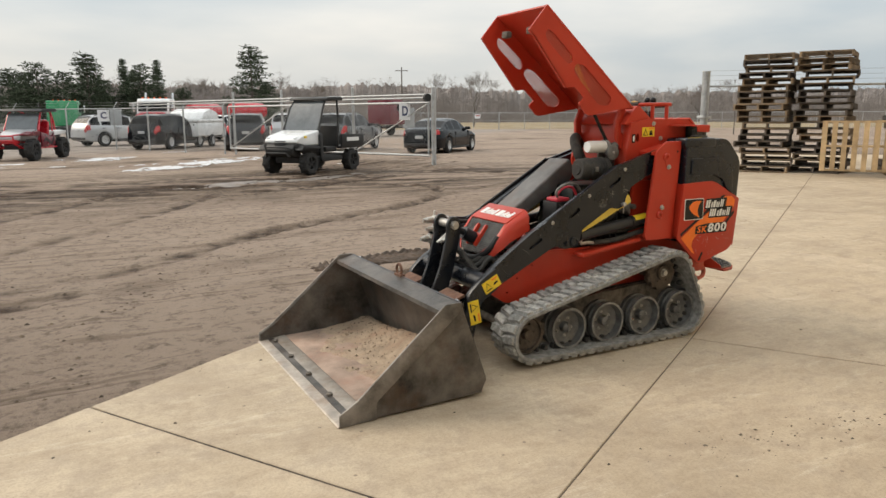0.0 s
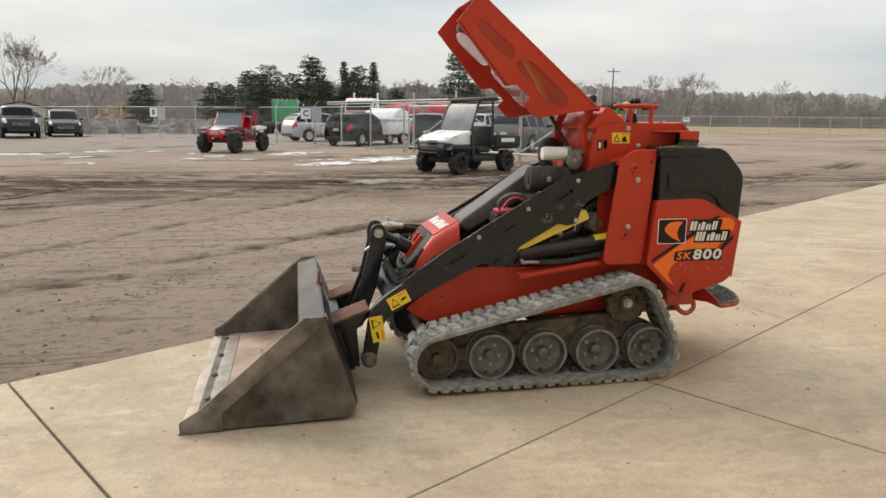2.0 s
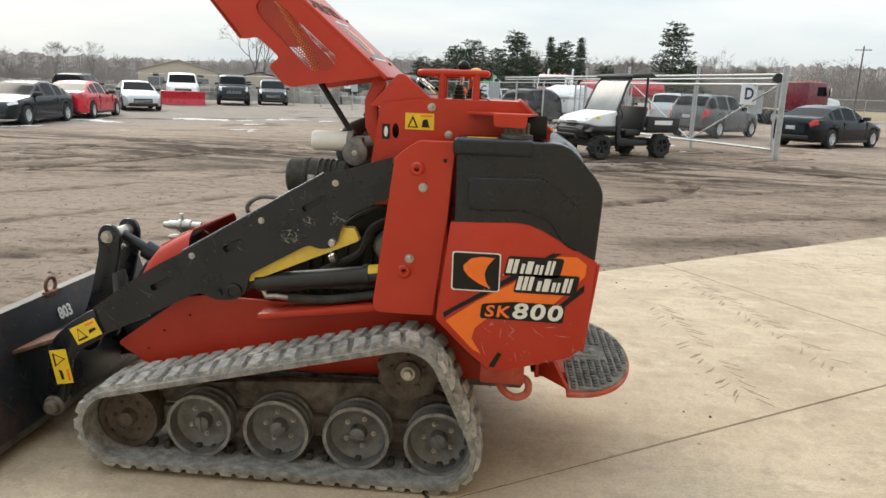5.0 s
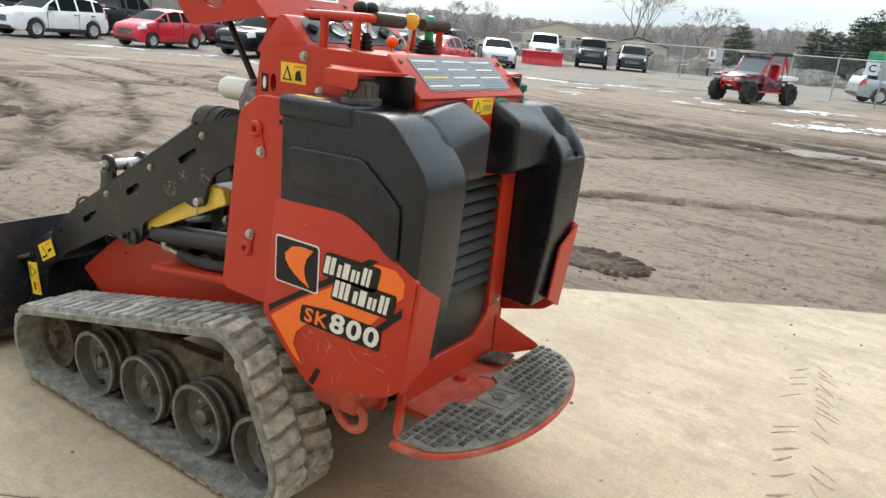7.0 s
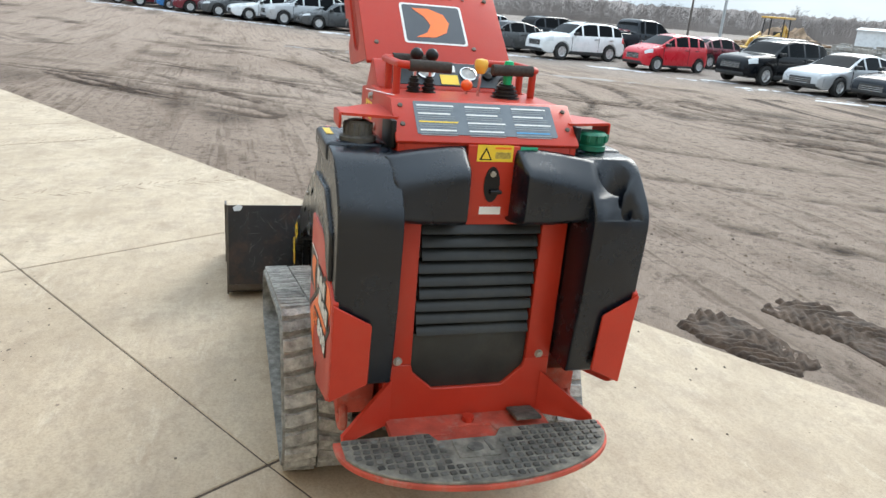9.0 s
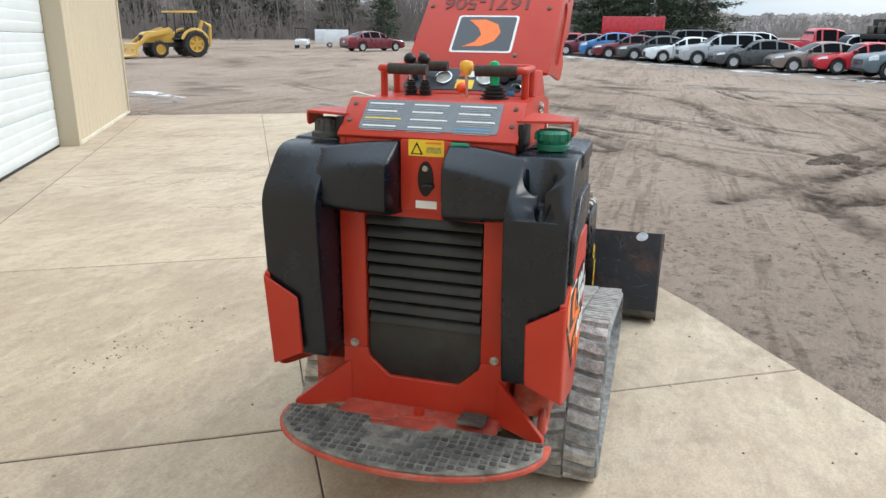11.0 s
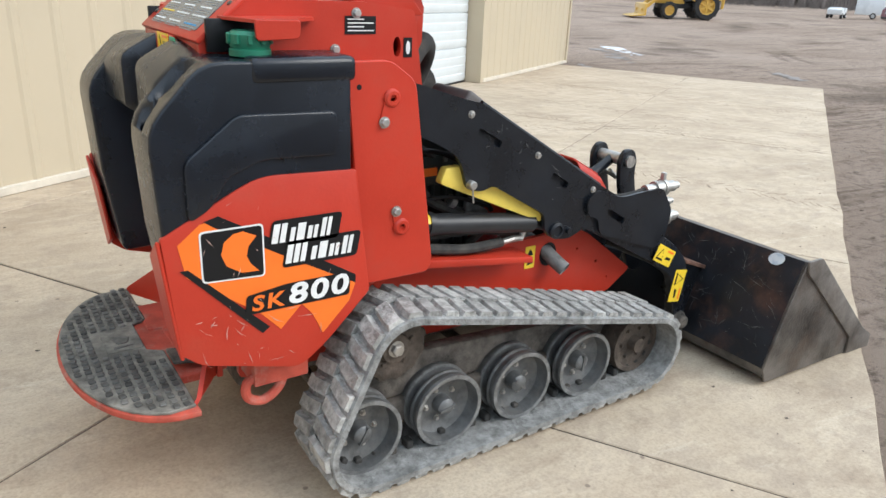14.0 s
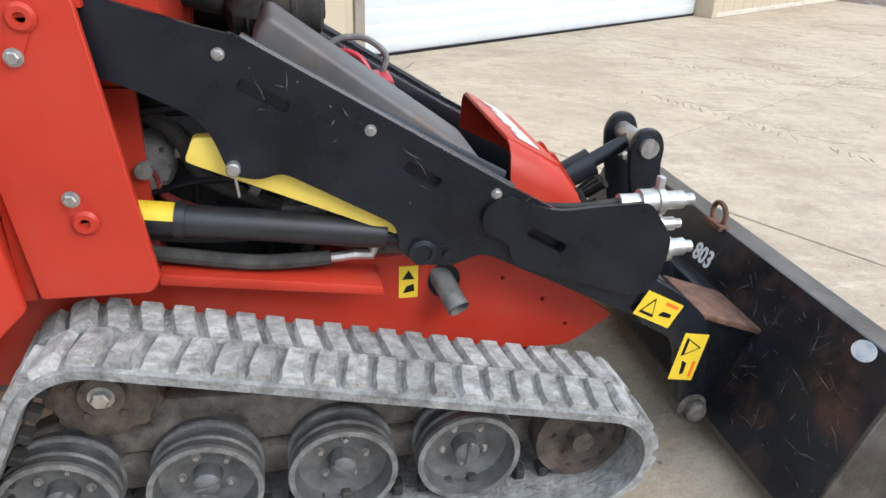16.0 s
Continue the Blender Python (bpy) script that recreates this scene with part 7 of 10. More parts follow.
for _ in range(620):
    i, j = min(NX - 1, int(abs(rnd.gauss(0, .42)) * NX)), rnd.randrange(NY)
    o = grid_at[i][j] + Vector((rnd.uniform(-.01, .01), rnd.uniform(-.012, .012), 0))
    s = .0035 * (3.2 ** (rnd.random() ** 1.8))
    k = len(crumbs_v)
    crumbs_v += [o + Vector((s * a * rnd.uniform(.7, 1.2), s * b * rnd.uniform(.7, 1.2), s * rnd.uniform(-.1, .2))) for a, b in ((1, 0), (.2, 1), (-1, .3), (-.4, -1))] + [o + Vector((0, 0, s * rnd.uniform(.7, 1.1)))]
    crumbs_f += [(k, k + 1, k + 4), (k + 1, k + 2, k + 4), (k + 2, k + 3, k + 4), (k + 3, k, k + 4)]
cme = bpy.data.meshes.new("sand_crumbs")
cme.from_pydata(crumbs_v, [], crumbs_f)
cme.materials.append(CRUMB)
crumbs = tagged(new("sand_crumbs", cme), "small crumbs of damp sand in the bucket", "sand", kind="stuff")

scratches(bk, -.74, .74, -.19, .21, 330, 3, SCRATCH, bucket, .10, .0012)
# the bucket stands on its cutting edge, a little nose down
DOWN = Matrix(((1, 0, 0, 0), (0, 1, 0, 0), (-.038, 0, 1, .055), (0, 0, 0, 1)))
for ob in bucket.children_recursive + [heap, crumbs]:
    ob.data.transform(DOWN)


# ---- vehicles: x runs forward, wheels stand at height 0 ----
PAINTED = set()


def wheel(parent, x, y, r, w, rim=RIM, spokes=10, knobs=0):
    s = 1 if y > 0 else -1
    h = w / 2
    ty = part("tyre", moved(lathe([(r * .62, -s * h), (r * .93, -s * h), (r, -s * h * .7), (r, s * h * .7), (r * .93, s * h), (r * .62, s * h), (r * .6, 0)], (x, r), 24), Matrix.Translation((0, y, 0))), TYRE, parent)
    if knobs:
        kb = bmesh.new()
        for k in range(knobs):
            a = 2 * math.pi * k / knobs
            kb = joined(kb, moved(box(-.03, .03, -h * (1 if k % 2 else .1), h * (.1 if k % 2 else 1), r * .97, r * 1.07, .006, 1), Matrix.Translation((x, y, r)) @ Matrix.Rotation(a, 4, "Y")))
        part("tread", kb, TYRE, ty)
    rm = lathe([(0, s * h * .62), (r * .14, s * h * .66), (r * .16, s * h * .45), (r * .5, s * h * .3), (r * .58, s * h * .85), (r * .63, s * h * .9), (r * .63, s * h * .2), (0, s * h * .2)], (x, r), 24)
    ob = part("rim", moved(rm, Matrix.Translation((0, y, 0))), rim, ty)
    for k in range(spokes if spokes < 8 else 5):
        a = 2 * math.pi * k / (spokes if spokes < 8 else 5)
        part("spoke", moved(prism([(-r * .06, r * .1), (r * .06, r * .1), (r * .09, r * .6), (-r * .09, r * .6)], s * h * .5, s * h * .78), Matrix.Translation((x, y, r)) @ Matrix.Rotation(a, 4, "Y")), rim, ob)
    return ty


STYLES = {
    # length, width, wheelbase, wheel radius, front overhang, sill height, belt height front and rear, roof half width share, pillars, top line from nose to tail
    "sedan": (4.75, 1.82, 2.78, .325, .92, .22, .90, .97, .70, (.20, -.62, -1.22), ((2.375, .60), (2.34, .70), (2.15, .79), (1.6, .875), (1.05, .945), (.28, 1.36), (-.15, 1.435), (-.6, 1.43), (-1.15, 1.33), (-1.85, 1.045), (-2.1, 1.03), (-2.32, .985), (-2.375, .80))),
    "suv": (4.62, 1.88, 2.72, .36, .92, .27, 1.04, 1.12, .74, (.28, -.62, -1.48), ((2.31, .74), (2.28, .90), (2.08, 1.0), (1.5, 1.075), (1.0, 1.13), (.38, 1.56), (-.1, 1.67), (-1.2, 1.665), (-1.8, 1.60), (-2.02, 1.42), (-2.2, 1.10), (-2.28, .98), (-2.31, .8))),
    "hatch": (3.66, 1.60, 2.38, .295, .70, .22, .98, 1.08, .74, (.20, -.55, -1.12), ((1.83, .66), (1.80, .80), (1.62, .90), (1.28, .98), (.98, 1.05), (.20, 1.45), (-.3, 1.535), (-1.1, 1.50), (-1.45, 1.42), (-1.66, 1.12), (-1.78, .95), (-1.83, .8))),
    "minivan": (5.0, 1.98, 3.0, .34, .98, .22, 1.02, 1.06, .80, (.55, -.55, -1.6), ((2.5, .66), (2.46, .84), (2.2, .95), (1.55, 1.08), (.62, 1.62), (0, 1.735), (-1.6, 1.73), (-2.1, 1.66), (-2.36, 1.12), (-2.46, 1.0), (-2.5, .8))),
    "pickup": (5.8, 2.02, 3.65, .40, .98, .36, 1.22, 1.26, .78, (.55, -.25, -.6), ((2.9, .80), (2.86, 1.08), (2.6, 1.19), (1.5, 1.27), (.88, 1.82), (.4, 1.93), (-.4, 1.92), (-.62, 1.82), (-.74, 1.30), (-.80, 1.265), (-2.85, 1.25), (-2.9, 1.0))),
}


def car(style):
    """A lofted body with wheel arches; windows and lamps are cut out of it as parts."""
    L, W, wb, r, fo, low, belt0, belt1, roofw, pillars, top = STYLES[style]
    root = new(style)
    xf, xr = L / 2, -L / 2
    w1 = xf - fo
    w2 = w1 - wb
    R = r + .05
    H = max(z for _, z in top)
    tx, tz = [p[0] for p in top][::-1], [p[1] for p in top][::-1]
    xs = sorted(set([round(xr + L * i / 52, 3) for i in range(53)] + [round(c + R * k, 3) for c in (w1, w2) for k in (-1, -.96, -.85, -.7, -.35, 0, .35, .7, .85, .96, 1)] + [round(p, 3) for p in tx] + [round(p + q, 3) for p in pillars for q in (-.045, .045)]))
    xs = [x for i, x in enumerate(xs) if i == 0 or x - xs[i - 1] > .012]
    rows = []
    for x in xs:
        zt = sum(np.interp(x + q, tx, tz) for q in (-.05, 0, .05)) / 3
        k = abs(x) / (L / 2)
        w = W / 2 * (1 - .05 * k ** 2 - .20 * k ** 9)
        belt = min(belt0 + (belt1 - belt0) * (xf - x) / L, zt - .045)
        h = max(0.0, min(1.0, (zt - belt - .05) / (H - belt - .05)))
        zb = low + .10 * max(0, k - .9) / .1
        for c in (w1, w2):
            if abs(x - c) < R:
                zb = max(zb, r + math.sqrt(R * R - (x - c) ** 2) - .005)
        zm = max(.60 if low < .3 else .72, zb + .06)
        zm = min(zm, belt - .08)
        ws = w * (.955 - (.955 - .90) * (1 - min(1, h * 3)))
        wt = w * (.90 - (.90 - roofw) * h)
        rows.append([(0, zb + .02), (w * .86, zb + .01), (w * .965, zb + .0), (w * .992, zb + .05), (w, zm), (w * .988, (zm + belt) / 2), (w * .965, belt - .035), (ws * .985, belt + .005),
                     (wt, zt - .03 - .05 * h), (wt * .90, zt - .014 - .012 * h), (wt * .5, zt - .003), (0, zt)])
    n = len(rows[0])
    wind, side, lamp, tail = {"windscreen": [], "rear_window": []}, {}, {1: [], -1: []}, {1: [], -1: []}
    skin = []
    hump = [p for p in top if p[1] > H - .12]
    a_top, c_top = max(p[0] for p in hump), min(p[0] for p in hump)
    cowl = min(p[0] for p in top if p[0] > a_top)
    tailx = max(p[0] for p in top if p[0] < c_top and p[1] < belt1 + .14)
    vert = {}
    vs = []

    def vid(i, j, s):
        key = (i, j, s if rows[i][j][0] > 1e-6 else 0)
        if key not in vert:
            y, z = rows[i][j]
            vert[key] = len(vs)
            vs.append((xs[i], s * y, z))
        return vert[key]
    for i in range(len(xs) - 1):
        x = (xs[i] + xs[i + 1]) / 2
        hh = rows[i][8][1] - rows[i][7][1]
        h2 = rows[i + 1][8][1] - rows[i + 1][7][1]
        for j in range(n - 1):
            for s in (1, -1):
                f = [vid(i, j, s), vid(i + 1, j, s), vid(i + 1, j + 1, s), vid(i, j + 1, s)]
                f = [v for q, v in enumerate(f) if v not in f[:q]]
                if j >= 9 and a_top - .02 < x < cowl - .06:
                    wind["windscreen"].append(f)
                elif j >= 9 and tailx + .06 < x < c_top:
                    wind["rear_window"].append(f)
                elif j == 7 and min(hh, h2) > .17 and x < cowl - .3 and all(abs(x - p) > .045 for p in pillars) and x > (tailx + .12 if style != "pickup" else c_top - .06):
                    bay = sum(x < p for p in pillars)
                    side.setdefault((bay, s), []).append(f)
                elif j in (5, 6, 7) and xf - .42 < x < xf - .07 and rows[i][j][0] > W * .25:
                    lamp[s].append(f)
                elif j in (5, 6) and x < xr + .26:
                    tail[s].append(f)
                else:
                    skin.append(f)
    for i in (0, len(xs) - 1):
        ring = [vid(i, j, 1) for j in range(n)] + [vid(i, j, -1) for j in range(n - 2, 0, -1)]
        skin.append(ring)

    def piece(name, faces, material, parent, angle=42):
        used = sorted({v for f in faces for v in f})
        at = {v: q for q, v in enumerate(used)}
        bm = bmesh.new()
        bv = [bm.verts.new(vs[v]) for v in used]
        for f in faces:
            bm.faces.new([bv[at[v]] for v in f])
        bmesh.ops.recalc_face_normals(bm, faces=bm.faces)
        return part(name, bm, material, parent, "", angle)
    b = piece("body", skin, P_WHITE, root)
    PAINTED.add(b.data.name)
    for name, faces in wind.items():
        if faces:
            piece(name, faces, GLASSDARK, root)
    for key, faces in side.items():
        piece("side_window", faces, GLASSDARK, root)
    belt = (belt0 + belt1) / 2
    hf = np.interp(xf - .06, tx, tz)
    a0 = cowl
    for s in (1, -1):
        piece("headlamp", lamp[s], LAMPWHITE, root)
        piece("taillamp", tail[s], LAMPRED, root)
        part("door_mirror", box(a0 - .36, a0 - .20, s * (W / 2 - .10), s * (W / 2 + .13), belt0 + .04, belt0 + .17, .03), TRIMBLACK, root)
        part("sill", box(w2 + R, w1 - R, s * (W / 2 - .1), s * (W / 2 + .002), low - .03, low + (.13 if style in ("suv", "pickup") else .06), .02), TRIMBLACK, root)
        for xx in (pillars[1] + .16, pillars[2] + .14 if style != "pickup" else pillars[1] + .2):
            part("door_handle", box(xx - .1, xx + .08, s * (W / 2 - .06), s * (W / 2 + .008), belt - .14, belt - .11, .01), TRIMBLACK, root)
        for xx in (cowl - .12, pillars[1], pillars[2] + .02):
            if w2 + R < xx:
                part("door_seam", box(xx - .006, xx + .006, s * (W / 2 - .08), s * (W / 2 + .0015), low + .12, belt - .06), TRIMBLACK, root)
    part("grille", box(xf - .14, xf + .012, -W * .24, W * .24, hf - .36, hf - .12, .03), TRIMBLACK, root)
    for q in range(3):
        part("grille_bar", box(xf - .02, xf + .018, -W * .23, W * .23, hf - .33 + q * .06, hf - .315 + q * .06, .004), CHROME, root)
    part("front_bumper", box(xf - .22, xf + .012, -W * .36, W * .36, low + .04, low + .17, .03), TRIMBLACK, root)
    part("rear_bumper", box(xr - .02, xr + .2, -W * .36, W * .36, low + .08, low + .22, .04), TRIMBLACK, root)
    part("plate_bar", box(xr - .022, xr + .03, -.16, .16, belt1 - .36, belt1 - .24, .005), BAR, root)
    part("underbody", box(xr + .3, xf - .3, -W * .36, W * .36, low - .02, r + .1, .02), TRIMBLACK, root)
    for x in (w1, w2):
        part("wheel_housing", box(x - R, x + R, -W * .40, W * .40, r * .7, r + R + .02, .02), TRIMBLACK, root)
    if style == "pickup":
        part("load_bed", box(xr + .1, -.85, -W * .40, W * .40, 1.255, 1.275, .003), TRIMBLACK, root)
    if style in ("suv", "minivan"):
        for s in (1, -1):
            y = W / 2 * roofw * .92
            part("roof_rail", tube([(a_top - .2, s * y, H - .06), (a_top - .4, s * y, H + .0), (c_top + .3, s * y, H + .0), (c_top + .1, s * y, H - .07)], .016, 6), TRIMBLACK, root)
    for x in (w1, w2):
        for s in (1, -1):
            wheel(root, x, s * (W / 2 - .10), r, .215)
    return root


TEMPLATES = {}
CAR_SPOTS = []
KINDS = {"sedan": "sedan", "suv": "sport utility vehicle", "hatch": "hatchback", "minivan": "minivan", "pickup": "pickup truck"}


def place_car(style, coat, x, y, heading, label, group="parked cars"):
    m = pose(x, y, ground_height(x, y) + .004, 0, 0, heading)
    CAR_SPOTS.append((x, y, heading, group))
    if style in TEMPLATES:
        ob = copy_thing(TEMPLATES[style], m)
    else:
        ob = TEMPLATES[style] = car(style)
        ob.matrix_basis = m
    for o in ob.children_recursive:
        if o.data and o.data.name in PAINTED:
            o.material_slots[0].link = "OBJECT"
            o.material_slots[0].material = coat
    return tagged(ob, label, KINDS[style], group)


# the white utility cart
def utility_cart():
    root = thing("utility_vehicle", "white and black roofed utility cart with a clear windscreen on dirt", "utility vehicle", "", "", pose(-2.70, -15.5, -.03, 0, 0, 35.5) @ Matrix.Scale(1.06, 4))
    for x, y, r in ((.915, .56, .265), (.915, -.56, .265), (-.915, .56, .27), (-.915, -.56, .27)):
        wheel(root, x, y, r, .22, TRIMBLACK, 5, 18)
    part("frame", box(-1.25, 1.05, -.36, .36, .26, .42, .03), TRIMBLACK, root)
    hood = prism(rounded([(.42, .70), (1.0, .70), (1.27, .76), (1.26, .84), (1.08, .93), (.44, 1.06)], .05), -.56, .56, "y", .05, 3)
    for v in hood.verts:
        if v.co.x > .9:
            v.co.y *= 1 - .35 * (v.co.x - .9)
    part("hood", hood, P_WHITE, root, "white plastic hood", 50)
    part("nose_guard", joined(prism(rounded([(1.02, .40), (1.32, .46), (1.36, .60), (1.26, .74), (1.02, .70)], .04), -.42, .42, "y", .04, 2), tube([(1.38, -.34, .42), (1.44, -.3, .52), (1.44, .3, .52), (1.38, .34, .42)], .025, 8),
                                 tube([(1.36, -.4, .62), (1.42, -.3, .66), (1.42, .3, .66), (1.36, .4, .62)], .022, 8)), TRIMBLACK, root, "black front grille guard")
    part("nose_skirt", prism(rounded([(.42, .50), (1.06, .52), (1.26, .62), (1.27, .765), (1.0, .705), (.42, .705)], .04), -.53, .53, "y", .03, 2), TRIMBLACK, root)
    for k in range(3):
        part("grille_slot", box(1.24 - k * .01, 1.30 - k * .01, -.16, .16, .70 + k * .045, .72 + k * .045, .005), TRIMBLACK, root)
    for s in (1, -1):
        part("headlamp", moved(box(-.12, .12, -.05, .05, -.045, .045, .02), pose(1.12, s * .43, .86, 0, 12, s * -18)), LAMPWHITE, root)
        part("marker_lamp", moved(box(-.05, .05, -.02, .02, -.03, .03, .01), pose(.98, s * .535, .90, 0, 0, 0)), YELLOW, root)
        part("fender", prism(rounded([(.52, .62), (.62, .70), (1.22, .70), (1.30, .58), (1.2, .62), (.62, .60)], .03), s * .42, s * .66, "y", .015), TRIMBLACK, root)
        part("side_panel", prism(rounded([(.46, .34), (.50, .95), (.40, 1.0), (.36, .46), (-.46, .40), (-.46, .30), (.40, .28)], .03), s * .56, s * .62, "y", .015), TRIMBLACK, root)
        part("bed_side", prism(rounded([(-.40, .62), (-1.42, .62), (-1.44, .92), (-.42, .95)], .03), s * .60, s * .66, "y", .012), TRIMBLACK, root)
        part("bed_label", prism([(-.62, .76), (-1.18, .76), (-1.18, .86), (-.62, .86)], s * .661, s * .665), WHITEINK, root)
        for pts in ([(.46, .55, 1.02), (.18, .50, 1.62), (.02, .47, 1.80)], [(-.36, .55, .62), (-.42, .53, 1.40), (-.46, .48, 1.82)], [(.02, .47, 1.80), (-.46, .48, 1.82)]):
            part("roll_bar", tube([(a, s * b, c) for a, b, c in pts], .027, 8), TRIMBLACK, root)
    part("windscreen", prism([(.47, 1.03), (.19, 1.62), (.05, 1.78), (.042, 1.775), (.18, 1.615), (.46, 1.02)], -.5, .5), GLASSPALE, root, "clear plastic windscreen with sky sheen in its colour")
    part("roof", prism(rounded([(.14, 1.80), (.10, 1.86), (-.50, 1.90), (-.62, 1.84), (-.55, 1.80), (.05, 1.79)], .03), -.58, .58, "y", .03), TRIMBLACK, root, "black plastic roof")
    part("seat_base", box(-.36, .12, -.52, .52, .50, .64, .04), TRIMBLACK, root)
    part("seat_back", moved(box(-.06, .06, -.52, .52, 0, .55, .04), pose(-.36, 0, .62, 0, -12, 0)), TRIMBLACK, root)
    part("dash", prism([(.30, .72), (.46, .72), (.46, 1.02), (.36, 1.04), (.28, .94)], -.52, .52, "y", .02), TRIMBLACK, root)
    part("steering_wheel", tube([(.16 + .04 * math.sin(a), .25 + .16 * math.cos(a), .98 + .15 * math.sin(a)) for a in [k * .45 for k in range(15)]], .015, 6), TRIMBLACK, root)
    part("bed_floor", box(-1.42, -.42, -.62, .62, .58, .64, .01), TRIMBLACK, root)
    part("bed_gate", box(-1.46, -1.42, -.62, .62, .62, .92, .01), TRIMBLACK, root)
    return root


def sport_cart():
    root = thing("sport_buggy", "red and white sport side-by-side buggy with knobby tyres, on dirt", "side-by-side buggy", "", "", pose(4.35, -26.95, -.03, 0, 0, 66))
    for x, y in ((1.15, .66), (1.15, -.66), (-1.15, .66), (-1.15, -.66)):
        wheel(root, x, y, .37, .28, TRIMBLACK, 6, 20)
    part("frame", box(-1.2, 1.2, -.34, .34, .38, .52, .03), TRIMBLACK, root)
    for sx in (1, -1):
        for s in (1, -1):
            part("suspension_arm", joined(tube([(sx * .75, s * .3, .44), (sx * 1.15, s * .56, .40)], .028, 8), tube([(sx * 1.3, s * .25, .46), (sx * 1.15, s * .56, .40)], .028, 8), tube([(sx * 1.12, s * .50, .42), (sx * .86, s * .34, .98)], .04, 8)), P_RED, root, "red suspension arm and shock")
    hood = prism(rounded([(.30, .70), (1.10, .66), (1.42, .72), (1.40, .84), (1.05, .98), (.32, 1.10)], .05), -.5, .5, "y", .05, 3)
    for v in hood.verts:
        if v.co.x > .8:
            v.co.y *= 1 - .45 * (v.co.x - .8)
    part("hood", hood, P_SILVER, root, "white and grey hood", 50)
    part("front_guard", joined(tube([(1.30, -.36, .48), (1.56, -.26, .58), (1.60, -.24, .86), (1.60, .24, .86), (1.56, .26, .58), (1.30, .36, .48)], .035, 8), tube([(1.58, -.25, .70), (1.58, .25, .70)], .03, 8), tube([(1.20, -.42, .92), (1.58, -.25, .88)], .03, 8), tube([(1.20, .42, .92), (1.58, .25, .88)], .03, 8)), P_RED, root, "red tube front bumper")
    part("nose", box(1.18, 1.40, -.30, .30, .58, .84, .05), P_RED, root)
    for s in (1, -1):
        part("headlamp", box(1.22, 1.38, s * .26, s * .40, .80, .90, .03), LAMPWHITE, root)
        part("front_fender", prism(rounded([(.62, .86), (1.45, .86), (1.5, .92), (1.1, 1.0), (.6, 1.02)], .03), s * .40, s * .72, "y", .02), P_MAROON, root)
        part("rear_fender", prism(rounded([(-.55, .84), (-1.5, .90), (-1.55, 1.0), (-1.1, 1.04), (-.55, 1.0)], .03), s * .36, s * .70, "y", .02), P_WHITE, root)
        part("door_panel", prism(rounded([(.42, .46), (.46, .98), (.1, .92), (-.40, .80), (-.62, 1.0), (-.60, .50)], .04), s * .62, s * .68, "y", .02), P_MAROON, root, "deep red door panel with dark graphics")
        part("door_graphic", prism([(.38, .60), (.1, .80), (-.3, .60), (-.5, .84), (-.52, .70), (-.3, .50), (.1, .68)], s * .681, s * .686), TRIMBLACK, root)
        part("rocker_bar", tube([(.7, s * .66, .42), (-.7, s * .66, .42)], .03, 8), P_RED, root)
        part("roll_cage", joined(tube([(.46, s * .60, 1.02), (.12, s * .55, 1.62), (-.10, s * .52, 1.74), (-.82, s * .50, 1.70), (-1.08, s * .46, 1.35), (-1.20, s * .44, 1.0)], .032, 8), tube([(-.75, s * .52, 1.70), (-.66, s * .58, .9)], .032, 8), tube([(-.78, s * .5, 1.66), (-1.2, s * .45, 1.02)], .028, 8)), P_RED, root, "red roll cage tube")
        part("seat", joined(box(-.5, .0, s * .08, s * .5, .58, .72, .05), moved(box(-.07, .07, s * .08, s * .5, 0, .72, .05), pose(-.46, 0, .66, 0, -14, 0))), P_RED, root, "red and black bucket seat")
    part("roof", prism(rounded([(.34, 1.71), (.2, 1.81), (-.80, 1.82), (-.95, 1.74), (-.8, 1.70), (.2, 1.69)], .02), -.70, .70, "y", .03), TRIMBLACK, root, "black roof panel")
    part("windscreen", prism([(.50, 1.04), (.16, 1.64), (.15, 1.63), (.49, 1.03)], -.54, .54), GLASSPALE, root, "clear windscreen with sky sheen in its colour")
    part("dash", box(.22, .46, -.5, .5, .78, 1.02, .04), TRIMBLACK, root)
    part("rear_deck", box(-1.35, -.6, -.42, .42, .76, .88, .03), TRIMBLACK, root)
    part("spare_gear", joined(box(-1.15, -.9, -.2, .1, .9, 1.12, .05), box(-1.0, -.7, .05, .3, 1.2, 1.42, .06)), P_RED, root)
    return root


utility_cart()
sport_cart()


